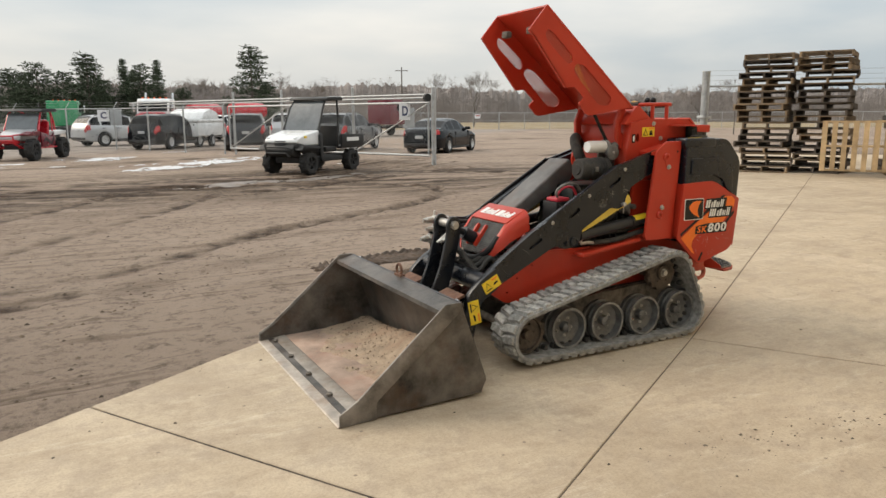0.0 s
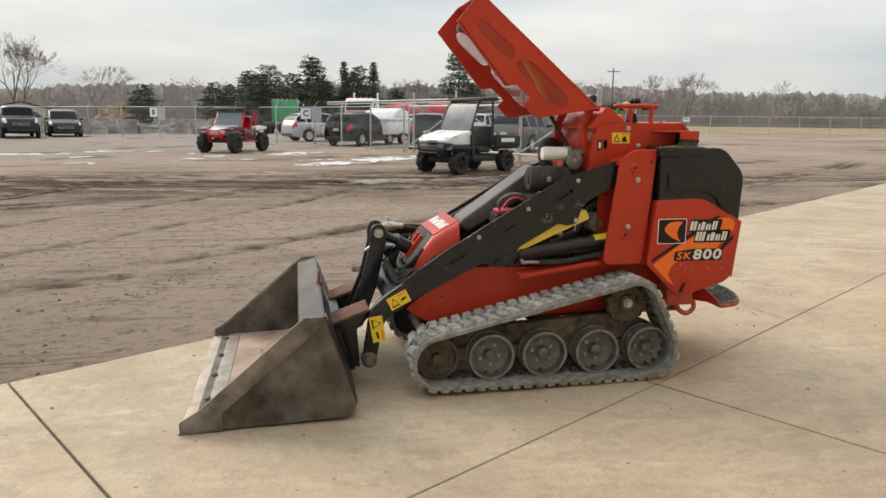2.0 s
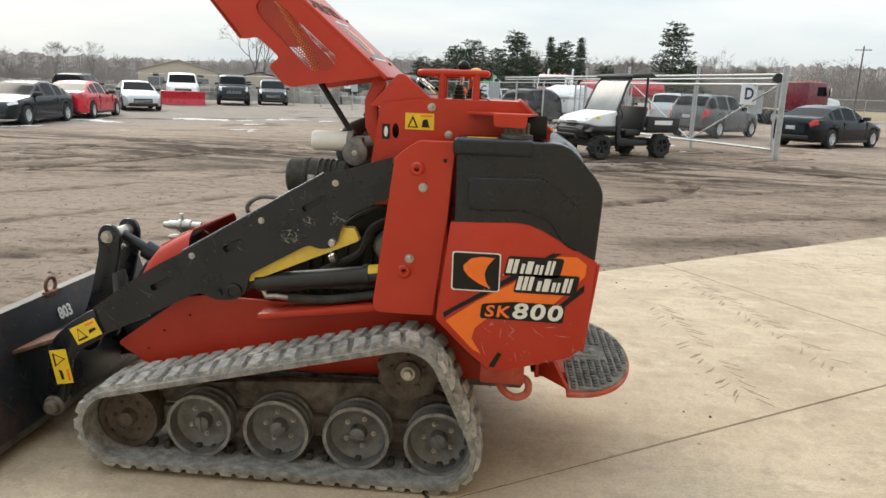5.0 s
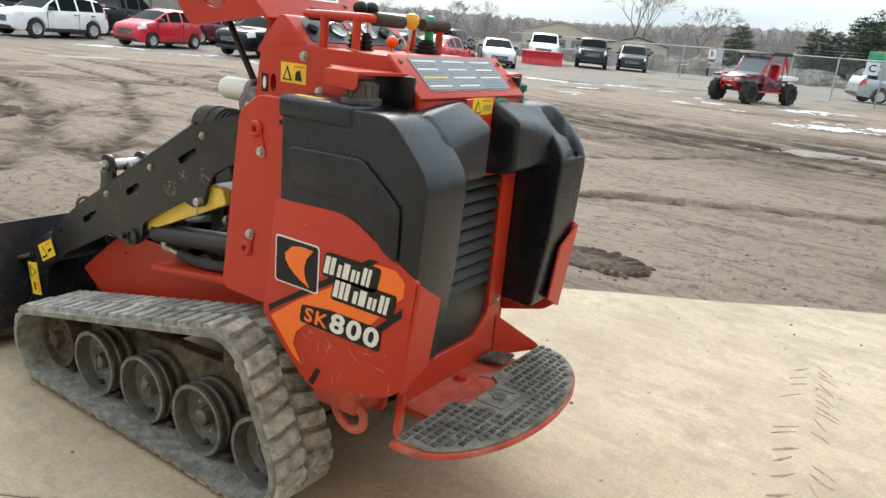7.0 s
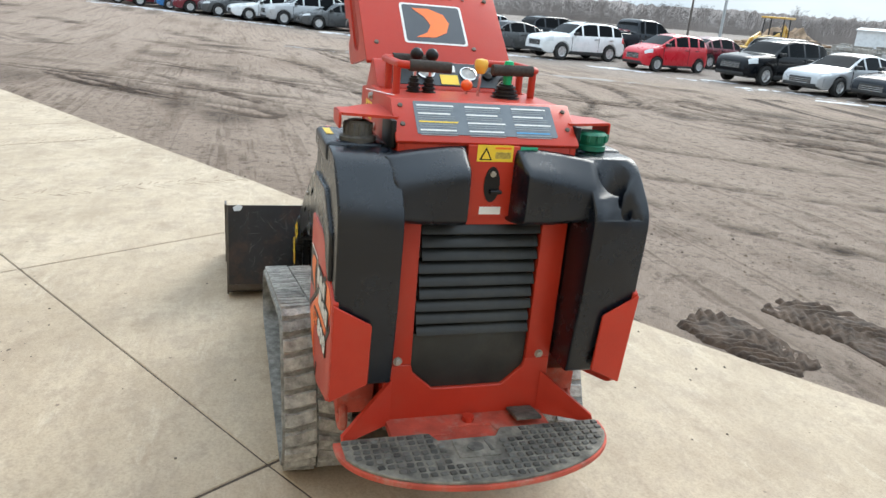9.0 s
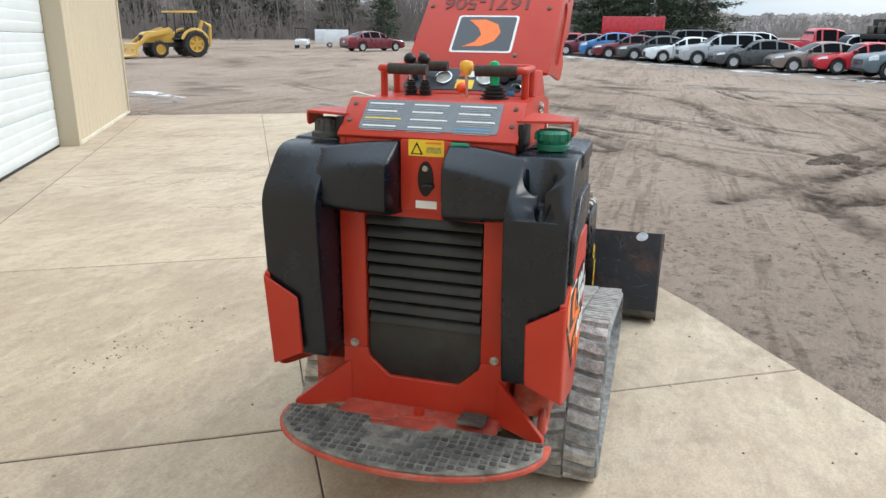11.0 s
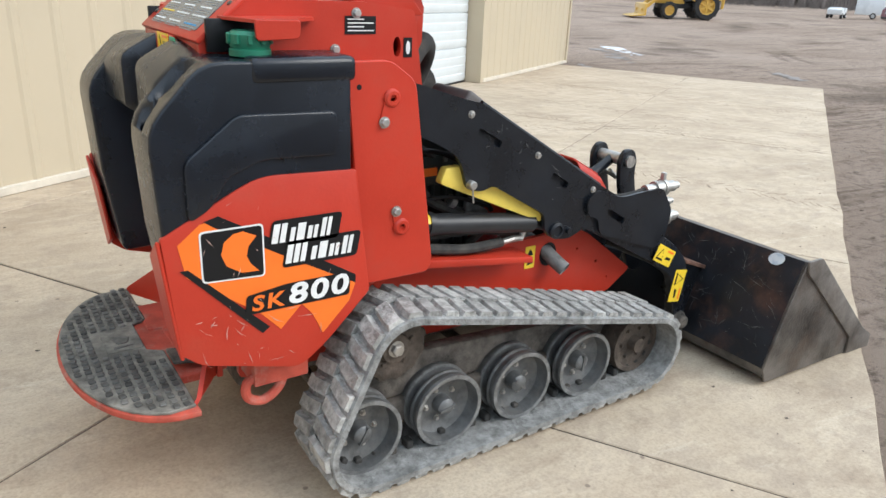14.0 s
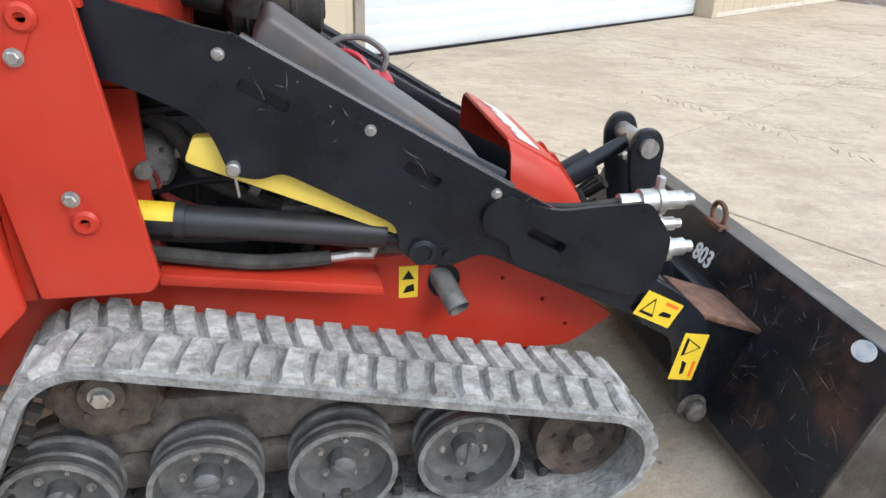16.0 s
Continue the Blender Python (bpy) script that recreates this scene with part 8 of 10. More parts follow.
def tractor(name, label, coat, m, rear_r, loader_front, canopy, scale=1.0):
    root = thing(name, label, "tractor", "", "", m)
    for y in (.75, -.75):
        wheel(root, -.9, y, rear_r, .42, coat, 6, 22)
        wheel(root, 1.15, y * .92, rear_r * .62, .30, coat, 6, 18)
    part("chassis", box(-1.1, 1.7, -.3, .3, .55, .85, .03), TRIMBLACK, root)
    part("engine_hood", prism(rounded([(.2, .8), (1.85, .8), (1.92, 1.25), (1.75, 1.38), (.2, 1.48)], .06), -.36, .36, "y", .04), coat, root)
    part("front_grille", box(1.88, 1.94, -.28, .28, .85, 1.22, .02), TRIMBLACK, root)
    for s in (1, -1):
        part("fender", tube([(-.9 + (rear_r + .08) * math.cos(a), s * .78, rear_r + (rear_r + .08) * math.sin(a)) for a in [math.radians(k) for k in range(20, 161, 14)]], .10, 6), coat, root)
        for x in (.15, -.95):
            part("cab_post", tube([(x, s * .58, 1.1), (x * .9, s * .56, 2.45)], .035, 6), TRIMBLACK, root)
    part("roof", prism(rounded([(.35, 2.42), (.35, 2.52), (-1.1, 2.56), (-1.2, 2.44)], .05), -.72, .72, "y", .04), coat, root)
    part("seat", joined(box(-.75, -.3, -.25, .25, 1.1, 1.25, .04), box(-.8, -.68, -.25, .25, 1.2, 1.7, .04)), TRIMBLACK, root)
    part("floor", box(-1.0, .3, -.6, .6, .95, 1.05, .02), TRIMBLACK, root)
    if not canopy:
        part("cab_glass", box(-.95, .16, -.55, .55, 1.5, 2.38, .02), GLASSDARK, root)
    if loader_front:
        for s in (1, -1):
            part("loader_arm", prism(rounded([(.3, 1.5), (.5, 1.65), (1.8, 1.25), (2.7, .45), (2.6, .3), (1.7, 1.05), (.4, 1.35)], .05), s * .5, s * .6, "y", .02), coat, root)
        part("front_bucket", prism([(2.5, .12), (3.3, .06), (3.3, .1), (2.62, .2), (2.62, .75), (2.5, .8)], -1.0, 1.0, "y", .01), coat, root)
        part("backhoe_boom", joined(tube([(-1.3, 0, .8), (-1.7, 0, 2.0), (-2.2, 0, 1.7)], .12, 8), tube([(-2.2, 0, 1.7), (-2.1, 0, .6)], .09, 8)), coat, root)
    return root


def semi(name, label, coat, m, stacks=True, low_coat=None):
    root = thing(name, label, "truck", "", "", m)
    part("cab", prism(rounded([(-1.0, .9), (1.0, .9), (1.05, 1.9), (.75, 2.7), (.55, 2.85), (-1.0, 2.85)], .08), -1.1, 1.1, "y", .08, 3), coat, root)
    part("hood", prism(rounded([(1.0, .7), (2.6, .7), (2.65, 1.5), (2.45, 1.72), (1.0, 1.9)], .1), -.85, .85, "y", .1, 3), low_coat or coat, root)
    part("windscreen", prism([(1.06, 1.95), (.80, 2.62), (.81, 2.63), (1.075, 1.955)], -.98, .98), GLASSDARK, root)
    for s in (1, -1):
        part("side_window", prism([(.86, 1.95), (.66, 2.55), (-.1, 2.55), (-.1, 1.95)], s * 1.1, s * 1.108), GLASSDARK, root)
        part("fender", prism(rounded([(1.2, .6), (1.35, 1.05), (2.2, 1.05), (2.45, .6), (2.25, .85), (1.35, .85)], .05), s * .7, s * 1.15, "y", .04), low_coat or coat, root)
        wheel(root, 1.85, s * .95, .5, .28, RIM, 6)
        wheel(root, -2.6, s * .9, .5, .5, RIM, 6)
        wheel(root, -3.9, s * .9, .5, .5, RIM, 6)
        part("mirror", box(.8, .9, s * 1.25, s * 1.4, 1.9, 2.5, .03), CHROME, root)
        if stacks:
            part("exhaust_stack", tube([(-1.15, s * .95, .8), (-1.15, s * .95, 3.0), (-1.25, s * .95, 3.3)], .08, 8), CHROME, root)
    part("grille", box(2.64, 2.68, -.5, .5, .8, 1.45, .02), CHROME, root)
    part("frame", box(-4.6, 2.4, -.45, .45, .6, .85, .02), TRIMBLACK, root)
    for k in range(5):
        part("marker_lamp", box(.3, .4, -.8 + .4 * k - .06, -.8 + .4 * k + .06, 2.85, 2.95, .02), ORANGEKNOB, root)
    return root


# ---- parked cars ----
place_car("sedan", P_SILVER, 19.01, -20.29, 101, "silver sedan with a cross-bar grille, parked on snow-streaked gravel", "row of parked cars")
place_car("sedan", P_DARK, 16.69, -21.12, 98, "dark slate sedan with a chrome grille, parked on gravel", "row of parked cars")
place_car("sedan", P_RED, 17.27, -25.61, -78, "deep red sedan parked nose away from the yard", "row of parked cars")
place_car("suv", P_DARK, 23.20, -35.17, -75, "dark sport utility vehicle parked behind a red sedan", "row of parked cars")
place_car("sedan", P_SILVER, 18.90, -33.06, 125, "silver sedan parked apart on open gravel", "yard vehicles")
place_car("suv", P_BLACK, 21.93, -19.57, 101, "black sport utility vehicle with chrome grille bars, parked on gravel", "row of parked cars")
place_car("hatch", P_RED, 25.93, -17.34, 101, "bright red small hatchback with silver wheels, parked on gravel", "row of parked cars")
place_car("sedan", P_MAROON, 28.91, -22.01, -78, "maroon sedan with its tail to the yard", "row of parked cars")
place_car("sedan", P_MAROON, 32.86, -19.69, -79, "dark maroon sedan between two parked cars", "row of parked cars")
place_car("suv", P_WHITE, 29.77, -14.91, 101, "white compact sport utility vehicle with black sills, on gravel", "row of parked cars")
place_car("sedan", P_GREY, 32.44, -12.37, 101, "grey sedan parked in the row on gravel", "row of parked cars")
place_car("suv", P_BLUEGREY, 34.14, -10.92, 101, "blue-grey sport utility vehicle parked in the row", "row of parked cars")
place_car("sedan", P_RED, 36.68, -9.51, 101, "red sedan parked in the row", "row of parked cars")
place_car("sedan", P_BROWN, 37.46, -7.77, 101, "taupe sedan parked in the row", "row of parked cars")
place_car("sedan", P_GREY, 39.52, -5.25, 101, "grey sedan parked in the row", "row of parked cars")
place_car("suv", P_SILVER, 41.22, -3.48, 101, "silver sport utility vehicle parked in the row", "row of parked cars")
place_car("sedan", P_WHITE, 42.83, -1.75, 101, "white sedan parked in the row by old snow", "row of parked cars")
place_car("sedan", P_GREY, 44.38, -0.10, 101, "dark grey sedan parked in the row", "row of parked cars")
place_car("sedan", P_MAROON, 45.94, 1.50, 101, "dark maroon sedan parked in the row", "row of parked cars")
place_car("hatch", P_BLUE, 47.55, 3.06, 101, "blue small hatchback parked in the row", "row of parked cars")
place_car("sedan", P_MAROON, 49.44, 4.59, 101, "maroon sedan parked in the row", "row of parked cars")
place_car("sedan", P_RED, 51.70, 6.15, 101, "red sedan parked in the row", "row of parked cars")
place_car("sedan", P_BLACK, 53.96, 7.71, 101, "black sedan parked in the row", "row of parked cars")
place_car("suv", P_DARK, 56.21, 9.26, 101, "dark sport utility vehicle parked in the row", "row of parked cars")
place_car("sedan", P_GREY, 58.47, 10.82, 101, "grey sedan parked in the row", "row of parked cars")
place_car("sedan", P_BLACK, 60.73, 12.38, 101, "black sedan parked in the row", "row of parked cars")
place_car("suv", P_RED, 62.99, 13.93, 101, "red sport utility vehicle parked in the row", "row of parked cars")
place_car("sedan", P_WHITE, 65.25, 15.49, 101, "white sedan parked in the row", "row of parked cars")
place_car("sedan", P_GREY, 67.51, 17.04, 101, "grey sedan parked near a red tractor", "row of parked cars")
place_car("suv", P_GREY, 26.14, -24.01, -79, "grey sport utility vehicle in the second row", "second row of parked cars")
place_car("pickup", P_DARK, 32.55, -19.64, -79, "dark green pickup in the second row", "second row of parked cars")
place_car("suv", P_DARK, 35.61, -16.66, -79, "dark sport utility vehicle in the second row", "second row of parked cars")
place_car("sedan", P_WHITE, 38.59, -14.00, -79, "white sedan in the second row", "second row of parked cars")
place_car("suv", P_SILVER, 41.34, -11.37, -79, "silver sport utility vehicle in the second row", "second row of parked cars")
place_car("pickup", P_RED, 43.89, -8.81, -79, "red pickup in the second row", "second row of parked cars")
place_car("suv", P_WHITE, 46.73, -6.06, -79, "white sport utility vehicle in the second row", "second row of parked cars")
place_car("minivan", P_GREY, 50.33, -3.17, -79, "grey minivan in the second row", "second row of parked cars")
place_car("suv", P_BLACK, 54.46, -0.35, -79, "black sport utility vehicle in the second row", "second row of parked cars")
place_car("sedan", P_MAROON, 49.30, 20.20, -38, "maroon sedan parked alone on gravel", "yard vehicles")
place_car("pickup", P_WHITE, 20.94, -42.69, 116, "white pickup with a red snow plough, facing the yard", "yard vehicles")
place_car("pickup", P_DARK, 18.60, -45.20, 113, "dark slate pickup facing the yard", "yard vehicles")
place_car("minivan", P_DARK, 16.90, -48.30, 110, "dark minivan facing the yard", "yard vehicles")
place_car("suv", P_SILVER, 0.35, -40.60, -152, "silver compact sport utility vehicle behind the fence", "cars behind the fence")
place_car("suv", P_BLACK, -1.50, -34.60, -128, "black luxury sport utility vehicle behind the fence", "cars behind the fence")
place_car("suv", P_DARK, -4.60, -31.00, -106, "large dark sport utility vehicle seen from behind, past the gate", "cars behind the fence")
place_car("suv", P_GREY, -8.40, -28.00, -132, "dark grey crossover behind the chain-link gate", "cars behind the fence")
place_car("sedan", P_BLACK, -11.30, -24.20, -140, "black sedan parked beyond the gate", "cars behind the fence")
place_car("suv", P_WHITE, -6.50, -46.00, -120, "white van-like vehicle far behind the fence", "cars behind the fence")
place_car("minivan", P_SILVER, -9.50, -40.00, -120, "silver minivan far behind the fence", "cars behind the fence")
place_car("sedan", P_RED, -2.50, -46.00, -120, "red car far behind the fence", "cars behind the fence")

tractor("backhoe_loader", "yellow backhoe loader with a canopy standing on gravel", P_YELLOW, pose(34.71, 26.54, -0.11, 0, 0, 148), .72, True, True)
tractor("farm_tractor", "red farm tractor with a cab at the row's end", P_RED, pose(57.5, 18.4, -0.04, 0, 0, -60) @ Matrix.Scale(.68, 4), .85, False, False)
semi("white_lorry", "white highway tractor unit with chrome stacks behind the fence", P_WHITE, pose(-3.2, -53.0, -0.04, 0, 0, 70), True, P_RED)
semi("maroon_lorry", "maroon and white tractor unit beyond the gate", P_MAROON, pose(-20.0, -50.0, -0.04, 0, 0, -150), False, P_WHITE)
semi("green_lorry", "green and white box-cab lorry behind the fence", P_GREEN, pose(2.6, -62.0, -0.04, 0, 0, -100), False, P_WHITE)
plough = thing("snow_plough", "red snow plough blade mounted before a white pickup", "snow plough", "", "", pose(19.6, -39.9, -0.04, 0, 0, 116))
part("blade", prism([(0, .02), (.12, .0), (.02, .3), (.02, .55), (.16, .8), (.10, .82), (-.06, .56), (-.06, .28)], -1.25, 1.25, "y", .01), P_RED, plough)
part("push_frame", joined(box(-.9, 0, -.4, -.3, .3, .4, .02), box(-.9, 0, .3, .4, .3, .4, .02)), TRIMBLACK, plough)
trailer = thing("camper_trailer", "white folding camper trailer with a round tank, behind the fence", "trailer", "", "", pose(-3.0, -36.5, -0.04, 0, 0, -120))
part("box", box(-1.9, 1.9, -1.0, 1.0, .55, 1.25, .06), P_WHITE, trailer)
part("lid", box(-1.95, 1.95, -1.05, 1.05, 1.25, 1.42, .06), P_WHITE, trailer)
part("gas_tank", tube([(-2.3, -.5, .8), (-2.3, .5, .8)], .33, 16), P_WHITE, trailer)
part("tent_top", prism([(-1.0, 1.42), (1.5, 1.42), (1.2, 1.78), (.2, 1.95), (-.7, 1.75)], -.9, .9, "y", .05), P_WHITE, trailer)
for s in (1, -1):
    wheel(trailer, 0, s * .95, .32, .2)
for x, y, z, h in ((-6.0, -50.0, 1.9, 40), (-9.5, -52.0, 2.0, 20)):
    tank = thing("tank_wagon", "red cylindrical tank on a frame behind the fence", "tank", "tanks behind the fence", "", pose(x, y, -.045, 0, 0, h))
    part("barrel", lathe([(0, -1.5), (.5, -1.42), (.58, -1.25), (.58, 1.25), (.5, 1.42), (0, 1.5)], (0, z), 24, "x"), P_RED, tank)
    part("cradle", joined(box(-1.2, -.9, -.5, .5, 0, 1.4, .02), box(.9, 1.2, -.5, .5, 0, 1.4, .02)), TRIMBLACK, tank)
box_trailer = thing("box_trailer", "white enclosed box trailer far off beside a maroon sedan", "trailer", "", "", pose(55.5, 26.4, .0, 0, 0, -62) @ Matrix.Scale(.62, 4))
part("box", box(-2.2, 2.2, -1.05, 1.05, .45, 2.3, .05), P_WHITE, box_trailer)
part("emblem", flat(oval(-.4, 1.5, .35, .3, 16), basis((0, 1.056, 0), (-1, 0, 0), (0, 0, 1)), .01), P_BROWN, box_trailer)
part("drawbar", box(2.2, 3.2, -.06, .06, .42, .52, .01), TRIMBLACK, box_trailer)
for s in (1, -1):
    wheel(box_trailer, -.3, s * .98, .33, .2)
flatbed = thing("flatbed_trailer", "black low-loader trailer stacked with bundled beams behind the car row", "trailer", "", "", pose(46.0, -13.4, .0, 0, 0, 160))
part("deck", box(-7.0, 7.0, -1.2, 1.2, 1.30, 1.55, .03), TRIMBLACK, flatbed)
part("gooseneck", prism([(-7.0, 1.35), (-7.0, 1.6), (-8.6, 2.35), (-9.6, 2.4), (-9.6, 2.2), (-8.4, 2.1)], -.6, .6, "y", .03), TRIMBLACK, flatbed)
for k in range(5):
    part("beam", box(-2.0 + k * .2, 6.4 - k * .3, -1.0 + k * .42, -.7 + k * .42, 1.56, 1.95 + .16 * (k % 2), .02), STEEL, flatbed)
part("load_frame", joined(*[box(-1.0 + q * 1.6, -.9 + q * 1.6, -1.1, 1.1, 1.56, 2.3, .01) for q in range(4)]), TRIMBLACK, flatbed)
for x in (3.6, 4.8, 6.0):
    for s in (1, -1):
        wheel(flatbed, x, s * 1.0, .45, .3)
red_box = thing("red_container", "large red box container far behind the car row", "container", "", "", pose(75.6, 2.8, .0, 0, 0, 92))
part("box", box(-3.0, 3.0, -1.2, 1.2, .3, 2.9, .04), P_RED, red_box)
for k in range(9):
    part("rib", box(-2.8 + k * .7, -2.7 + k * .7, 1.2, 1.25, .35, 2.8, .01), P_RED, red_box)
digger = tractor("small_backhoe", "yellow machine with a canopy behind the parked cars", P_YELLOW, pose(35.0, -30.0, .0, 0, 0, 120), .6, True, True)
light_pole = thing("light_pole", "tall grey light pole behind the car row", "light pole")
part("pole", tube([(46.2, -34.6, -.1), (46.2, -34.6, 9.5)], [.12, .07], 10), GALV, light_pole)
part("lamp_arm", tube([(46.2, -34.6, 9.4), (45.2, -33.9, 9.6)], .04, 8), GALV, light_pole)
golf = thing("golf_cart", "small white golf cart far off by a box trailer", "golf cart", "", "", pose(51.4, 27.0, .0, 0, 0, 200) @ Matrix.Scale(.85, 4))
part("body", prism(rounded([(-1.1, .3), (1.1, .3), (1.15, .7), (.5, .85), (.3, .5), (-.3, .5), (-.4, .85), (-1.1, .8)], .06), -.55, .55, "y", .03), P_WHITE, golf)
part("roof", box(-.9, .8, -.6, .6, 1.75, 1.82, .02), TRIMBLACK, golf)
for x in (-.8, .7):
    for s in (1, -1):
        part("roof_post", tube([(x, s * .5, .7), (x * .95, s * .52, 1.76)], .02, 6), TRIMBLACK, golf)
for x in (-.75, .8):
    for s in (1, -1):
        wheel(golf, x, s * .5, .22, .18)


# ---- fence, gate, signs, pallets ----
def post(name, x, y, h, r, parent, cap=True):
    z = ground_height(x, y)
    return part(name, lathe([(r, z - .05), (r, z + h - .02), (r * 1.15, z + h - .015), (r * 1.1, z + h + .01), (0, z + h + .035)], (x, y), 12, "z"), GALV, parent)


def chain_link(a, b, z0, z1, pitch=.13, w=.0045):
    """Crossing wires between two posts."""
    bm = bmesh.new()
    A, B = Vector(a), Vector(b)
    L, d = (B - A).length, (B - A).normalized()
    H = z1 - z0
    n = int((L + H) / pitch)
    for sgn in (1, -1):
        for k in range(n):
            s = k * pitch - (H if sgn > 0 else 0)
            p0, p1 = [s, 0.0], [s + H, H]
            if p0[0] < 0:
                p0 = [0, -s]
            if p1[0] > L:
                p1 = [L, L - s]
            if p1[0] - p0[0] < .02:
                continue
            if sgn < 0:
                p0, p1 = [p0[0], H - p0[1]], [p1[0], H - p1[1]]
            q = [bm.verts.new((A.x + d.x * t, A.y + d.y * t, z0 + z + o)) for t, z, o in ((p0[0], p0[1], -w), (p1[0], p1[1], -w), (p1[0], p1[1], w), (p0[0], p0[1], w))]
            bm.faces.new(q)
    return bm


GA, GB = Vector((-6.9, -16.65)), Vector((-2.75, -26.2))
gate = thing("sliding_gate", "galvanised chain-link sliding gate with diagonal braces and a lettered sign", "gate")
gd = (GB - GA).normalized()


def gp(t, z, off=0.0):
    p = GA + gd * t
    return (p.x + gd.y * off, p.y - gd.x * off, z)


GL = (GB - GA).length
for z in (.22, 1.86):
    part("gate_rail", tube([gp(0, z), gp(GL, z)], .036, 8), GALV, gate)
for t in (.05, 3.4, 6.8, GL):
    part("gate_upright", tube([gp(t, .22), gp(t, 1.86)], .03, 8), GALV, gate)
for t0, t1 in ((.05, 3.4), (6.8, 3.4), (6.8, GL)):
    part("gate_brace", tube([gp(t0, 1.84), gp(t1, .24)], .022, 8), GALV, gate)
mesh = part("chain_link", chain_link(GA, GB, .24, 1.84), GALV, gate)
tagged(mesh, kind="stuff")
part("gate_roller", lathe([(0, -.06), (.11, -.06), (.12, 0), (.11, .06), (0, .06)], (gp(.1, 0)[0], .2), 16), TRIMBLACK, gate)
part("gate_roller", lathe([(0, gp(.1, 0)[1] - .06), (.12, gp(.1, 0)[1] - .06), (.12, gp(.1, 0)[1] + .06), (0, gp(.1, 0)[1] + .06)], (gp(.1, 0)[0], 2.02), 16), TRIMBLACK, gate)
sd = basis(gp(.9, 1.62, -.06), (-gd.x, -gd.y, 0), (0, 0, 1))
if sd.to_3x3().col[2].y < 0:
    sd = basis(gp(.9, 1.62, .06), (gd.x, gd.y, 0), (0, 0, 1))
sd = basis((gp(.95, 0)[0] + .12, gp(.95, 0)[1] + .1, 1.60), (-.9, -.43, 0), (0, 0, 1))
sign_d = thing("gate_sign", "white square sign with a dark letter on the gate", "sign")
part("sign_board", flat([(-.27, -.27), (.27, -.27), (.27, .27), (-.27, .27)], sd, .01), SIGNWHITE, sign_d)
lettering("sign_letter", "D", .42, sd @ Matrix.Translation((0, 0, .012)), SIGNBLUE, sign_d, 0, 1, .012)
part("sign_back_board", flat([(-.0, -.5), (.5, -.5), (.5, .12), (-.0, .12)], sd @ Matrix.Translation((.05, 0, -.05)), .01), SIGNGREY, sign_d)

fence = thing("yard_fence", "galvanised chain-link yard fence with barbed-wire arms", "fence")
post("fence_post", GA.x - .06, GA.y + .16, 2.35, .075, fence)
track_posts = [GA + gd * t for t in (3.6, 7.4, 10.4)]
for p in track_posts:
    q = (p.x + gd.y * .22, p.y - gd.x * .22)
    post("fence_post", q[0], q[1], 2.45, .05, fence)
for z in (2.02, 2.12):
    part("guide_rail", tube([(GA.x + gd.y * .2, GA.y - gd.x * .2, z), (GB.x + gd.x * 8 + gd.y * .2, GB.y + gd.y * 8 - gd.x * .2, z)], .03, 8), GALV, fence)
LINE = [(-2.6, -26.6), (-1.45, -29.2), (-.3, -31.8), (.9, -34.4), (2.9, -36.6), (5.2, -38.8), (7.6, -41.0), (10.0, -43.2), (12.6, -45.3), (15.4, -48.6), (18.4, -51.6), (21.5, -54.4), (24.8, -57.0), (28.2, -59.4), (31.8, -61.6), (35.5, -63.6)]
for (x0, y0), (x1, y1) in zip(LINE, LINE[1:]):
    post("fence_post", x0, y0, 1.95, .035, fence)
    part("top_rail", tube([(x0, y0, 1.88), (x1, y1, 1.88)], .022, 6), GALV, fence)
    d = Vector((x1 - x0, y1 - y0)).normalized()
    part("barb_arm", tube([(x0, y0, 1.9), (x0 + d.y * .25, y0 - d.x * .25, 2.2)], .014, 6), GALV, fence)
    for k in range(2):
        part("barbed_wire", tube([(x0 + d.y * .12 * (k + 1), y0 - d.x * .12 * (k + 1), 2.03 + .13 * k), (x1 + d.y * .12 * (k + 1), y1 - d.x * .12 * (k + 1), 2.03 + .13 * k)], .004, 4), GALV, fence)
    tagged(part("chain_link", chain_link((x0, y0), (x1, y1), .03, 1.86, .16, .005), WIRE, fence), kind="stuff")
for k, (x, y, ltr) in enumerate(((1.35, -34.75, "C"), (10.3, -43.3, "B"))):
    cm = basis((x, y + .08, 1.55), (-.86, .5, 0), (0, 0, 1)) if k else basis((x, y + .08, 1.55), (-.95, -.3, 0), (0, 0, 1))
    sg = thing("fence_sign", "white sign with a dark letter hung on the fence", "sign", "fence signs")
    part("sign_board", flat([(-.27, -.27), (.27, -.27), (.27, .27), (-.27, .27)], cm, .01), SIGNWHITE, sg)
    lettering("sign_letter", ltr, .42, cm @ Matrix.Translation((0, 0, .012)), SIGNBLUE, sg, 0, 1, .012)
    part("sign_back_board", flat([(.3, -.45), (.85, -.45), (.85, .3), (.3, .3)], cm, .01), SIGNGREY, sg)

# fence stub beside the apron and the far field fence
stub = thing("corner_post", "thick galvanised corner post with a rail and barbed wire", "fence post")
post("post", -11.26, -9.69, 2.4, .10, stub)
part("rail", tube([(-11.26, -9.69, 2.16), (-14.22, -6.79, 2.16), (-19.34, -4.67, 2.16)], .03, 8), GALV, stub)
part("hinge_bracket", joined(box(-11.39, -11.13, -9.82, -9.56, 1.35, 1.42, .01), box(-11.39, -11.13, -9.82, -9.56, .55, .61, .01)), GALV, stub)
for k in range(3):
    part("barbed_wire", tube([(-11.26, -9.69, 2.3 + .12 * k), (-17.29, -4.42, 2.3 + .12 * k)], .004, 4), GALV, stub)
farf = thing("field_fence", "long galvanised fence along the field", "fence")
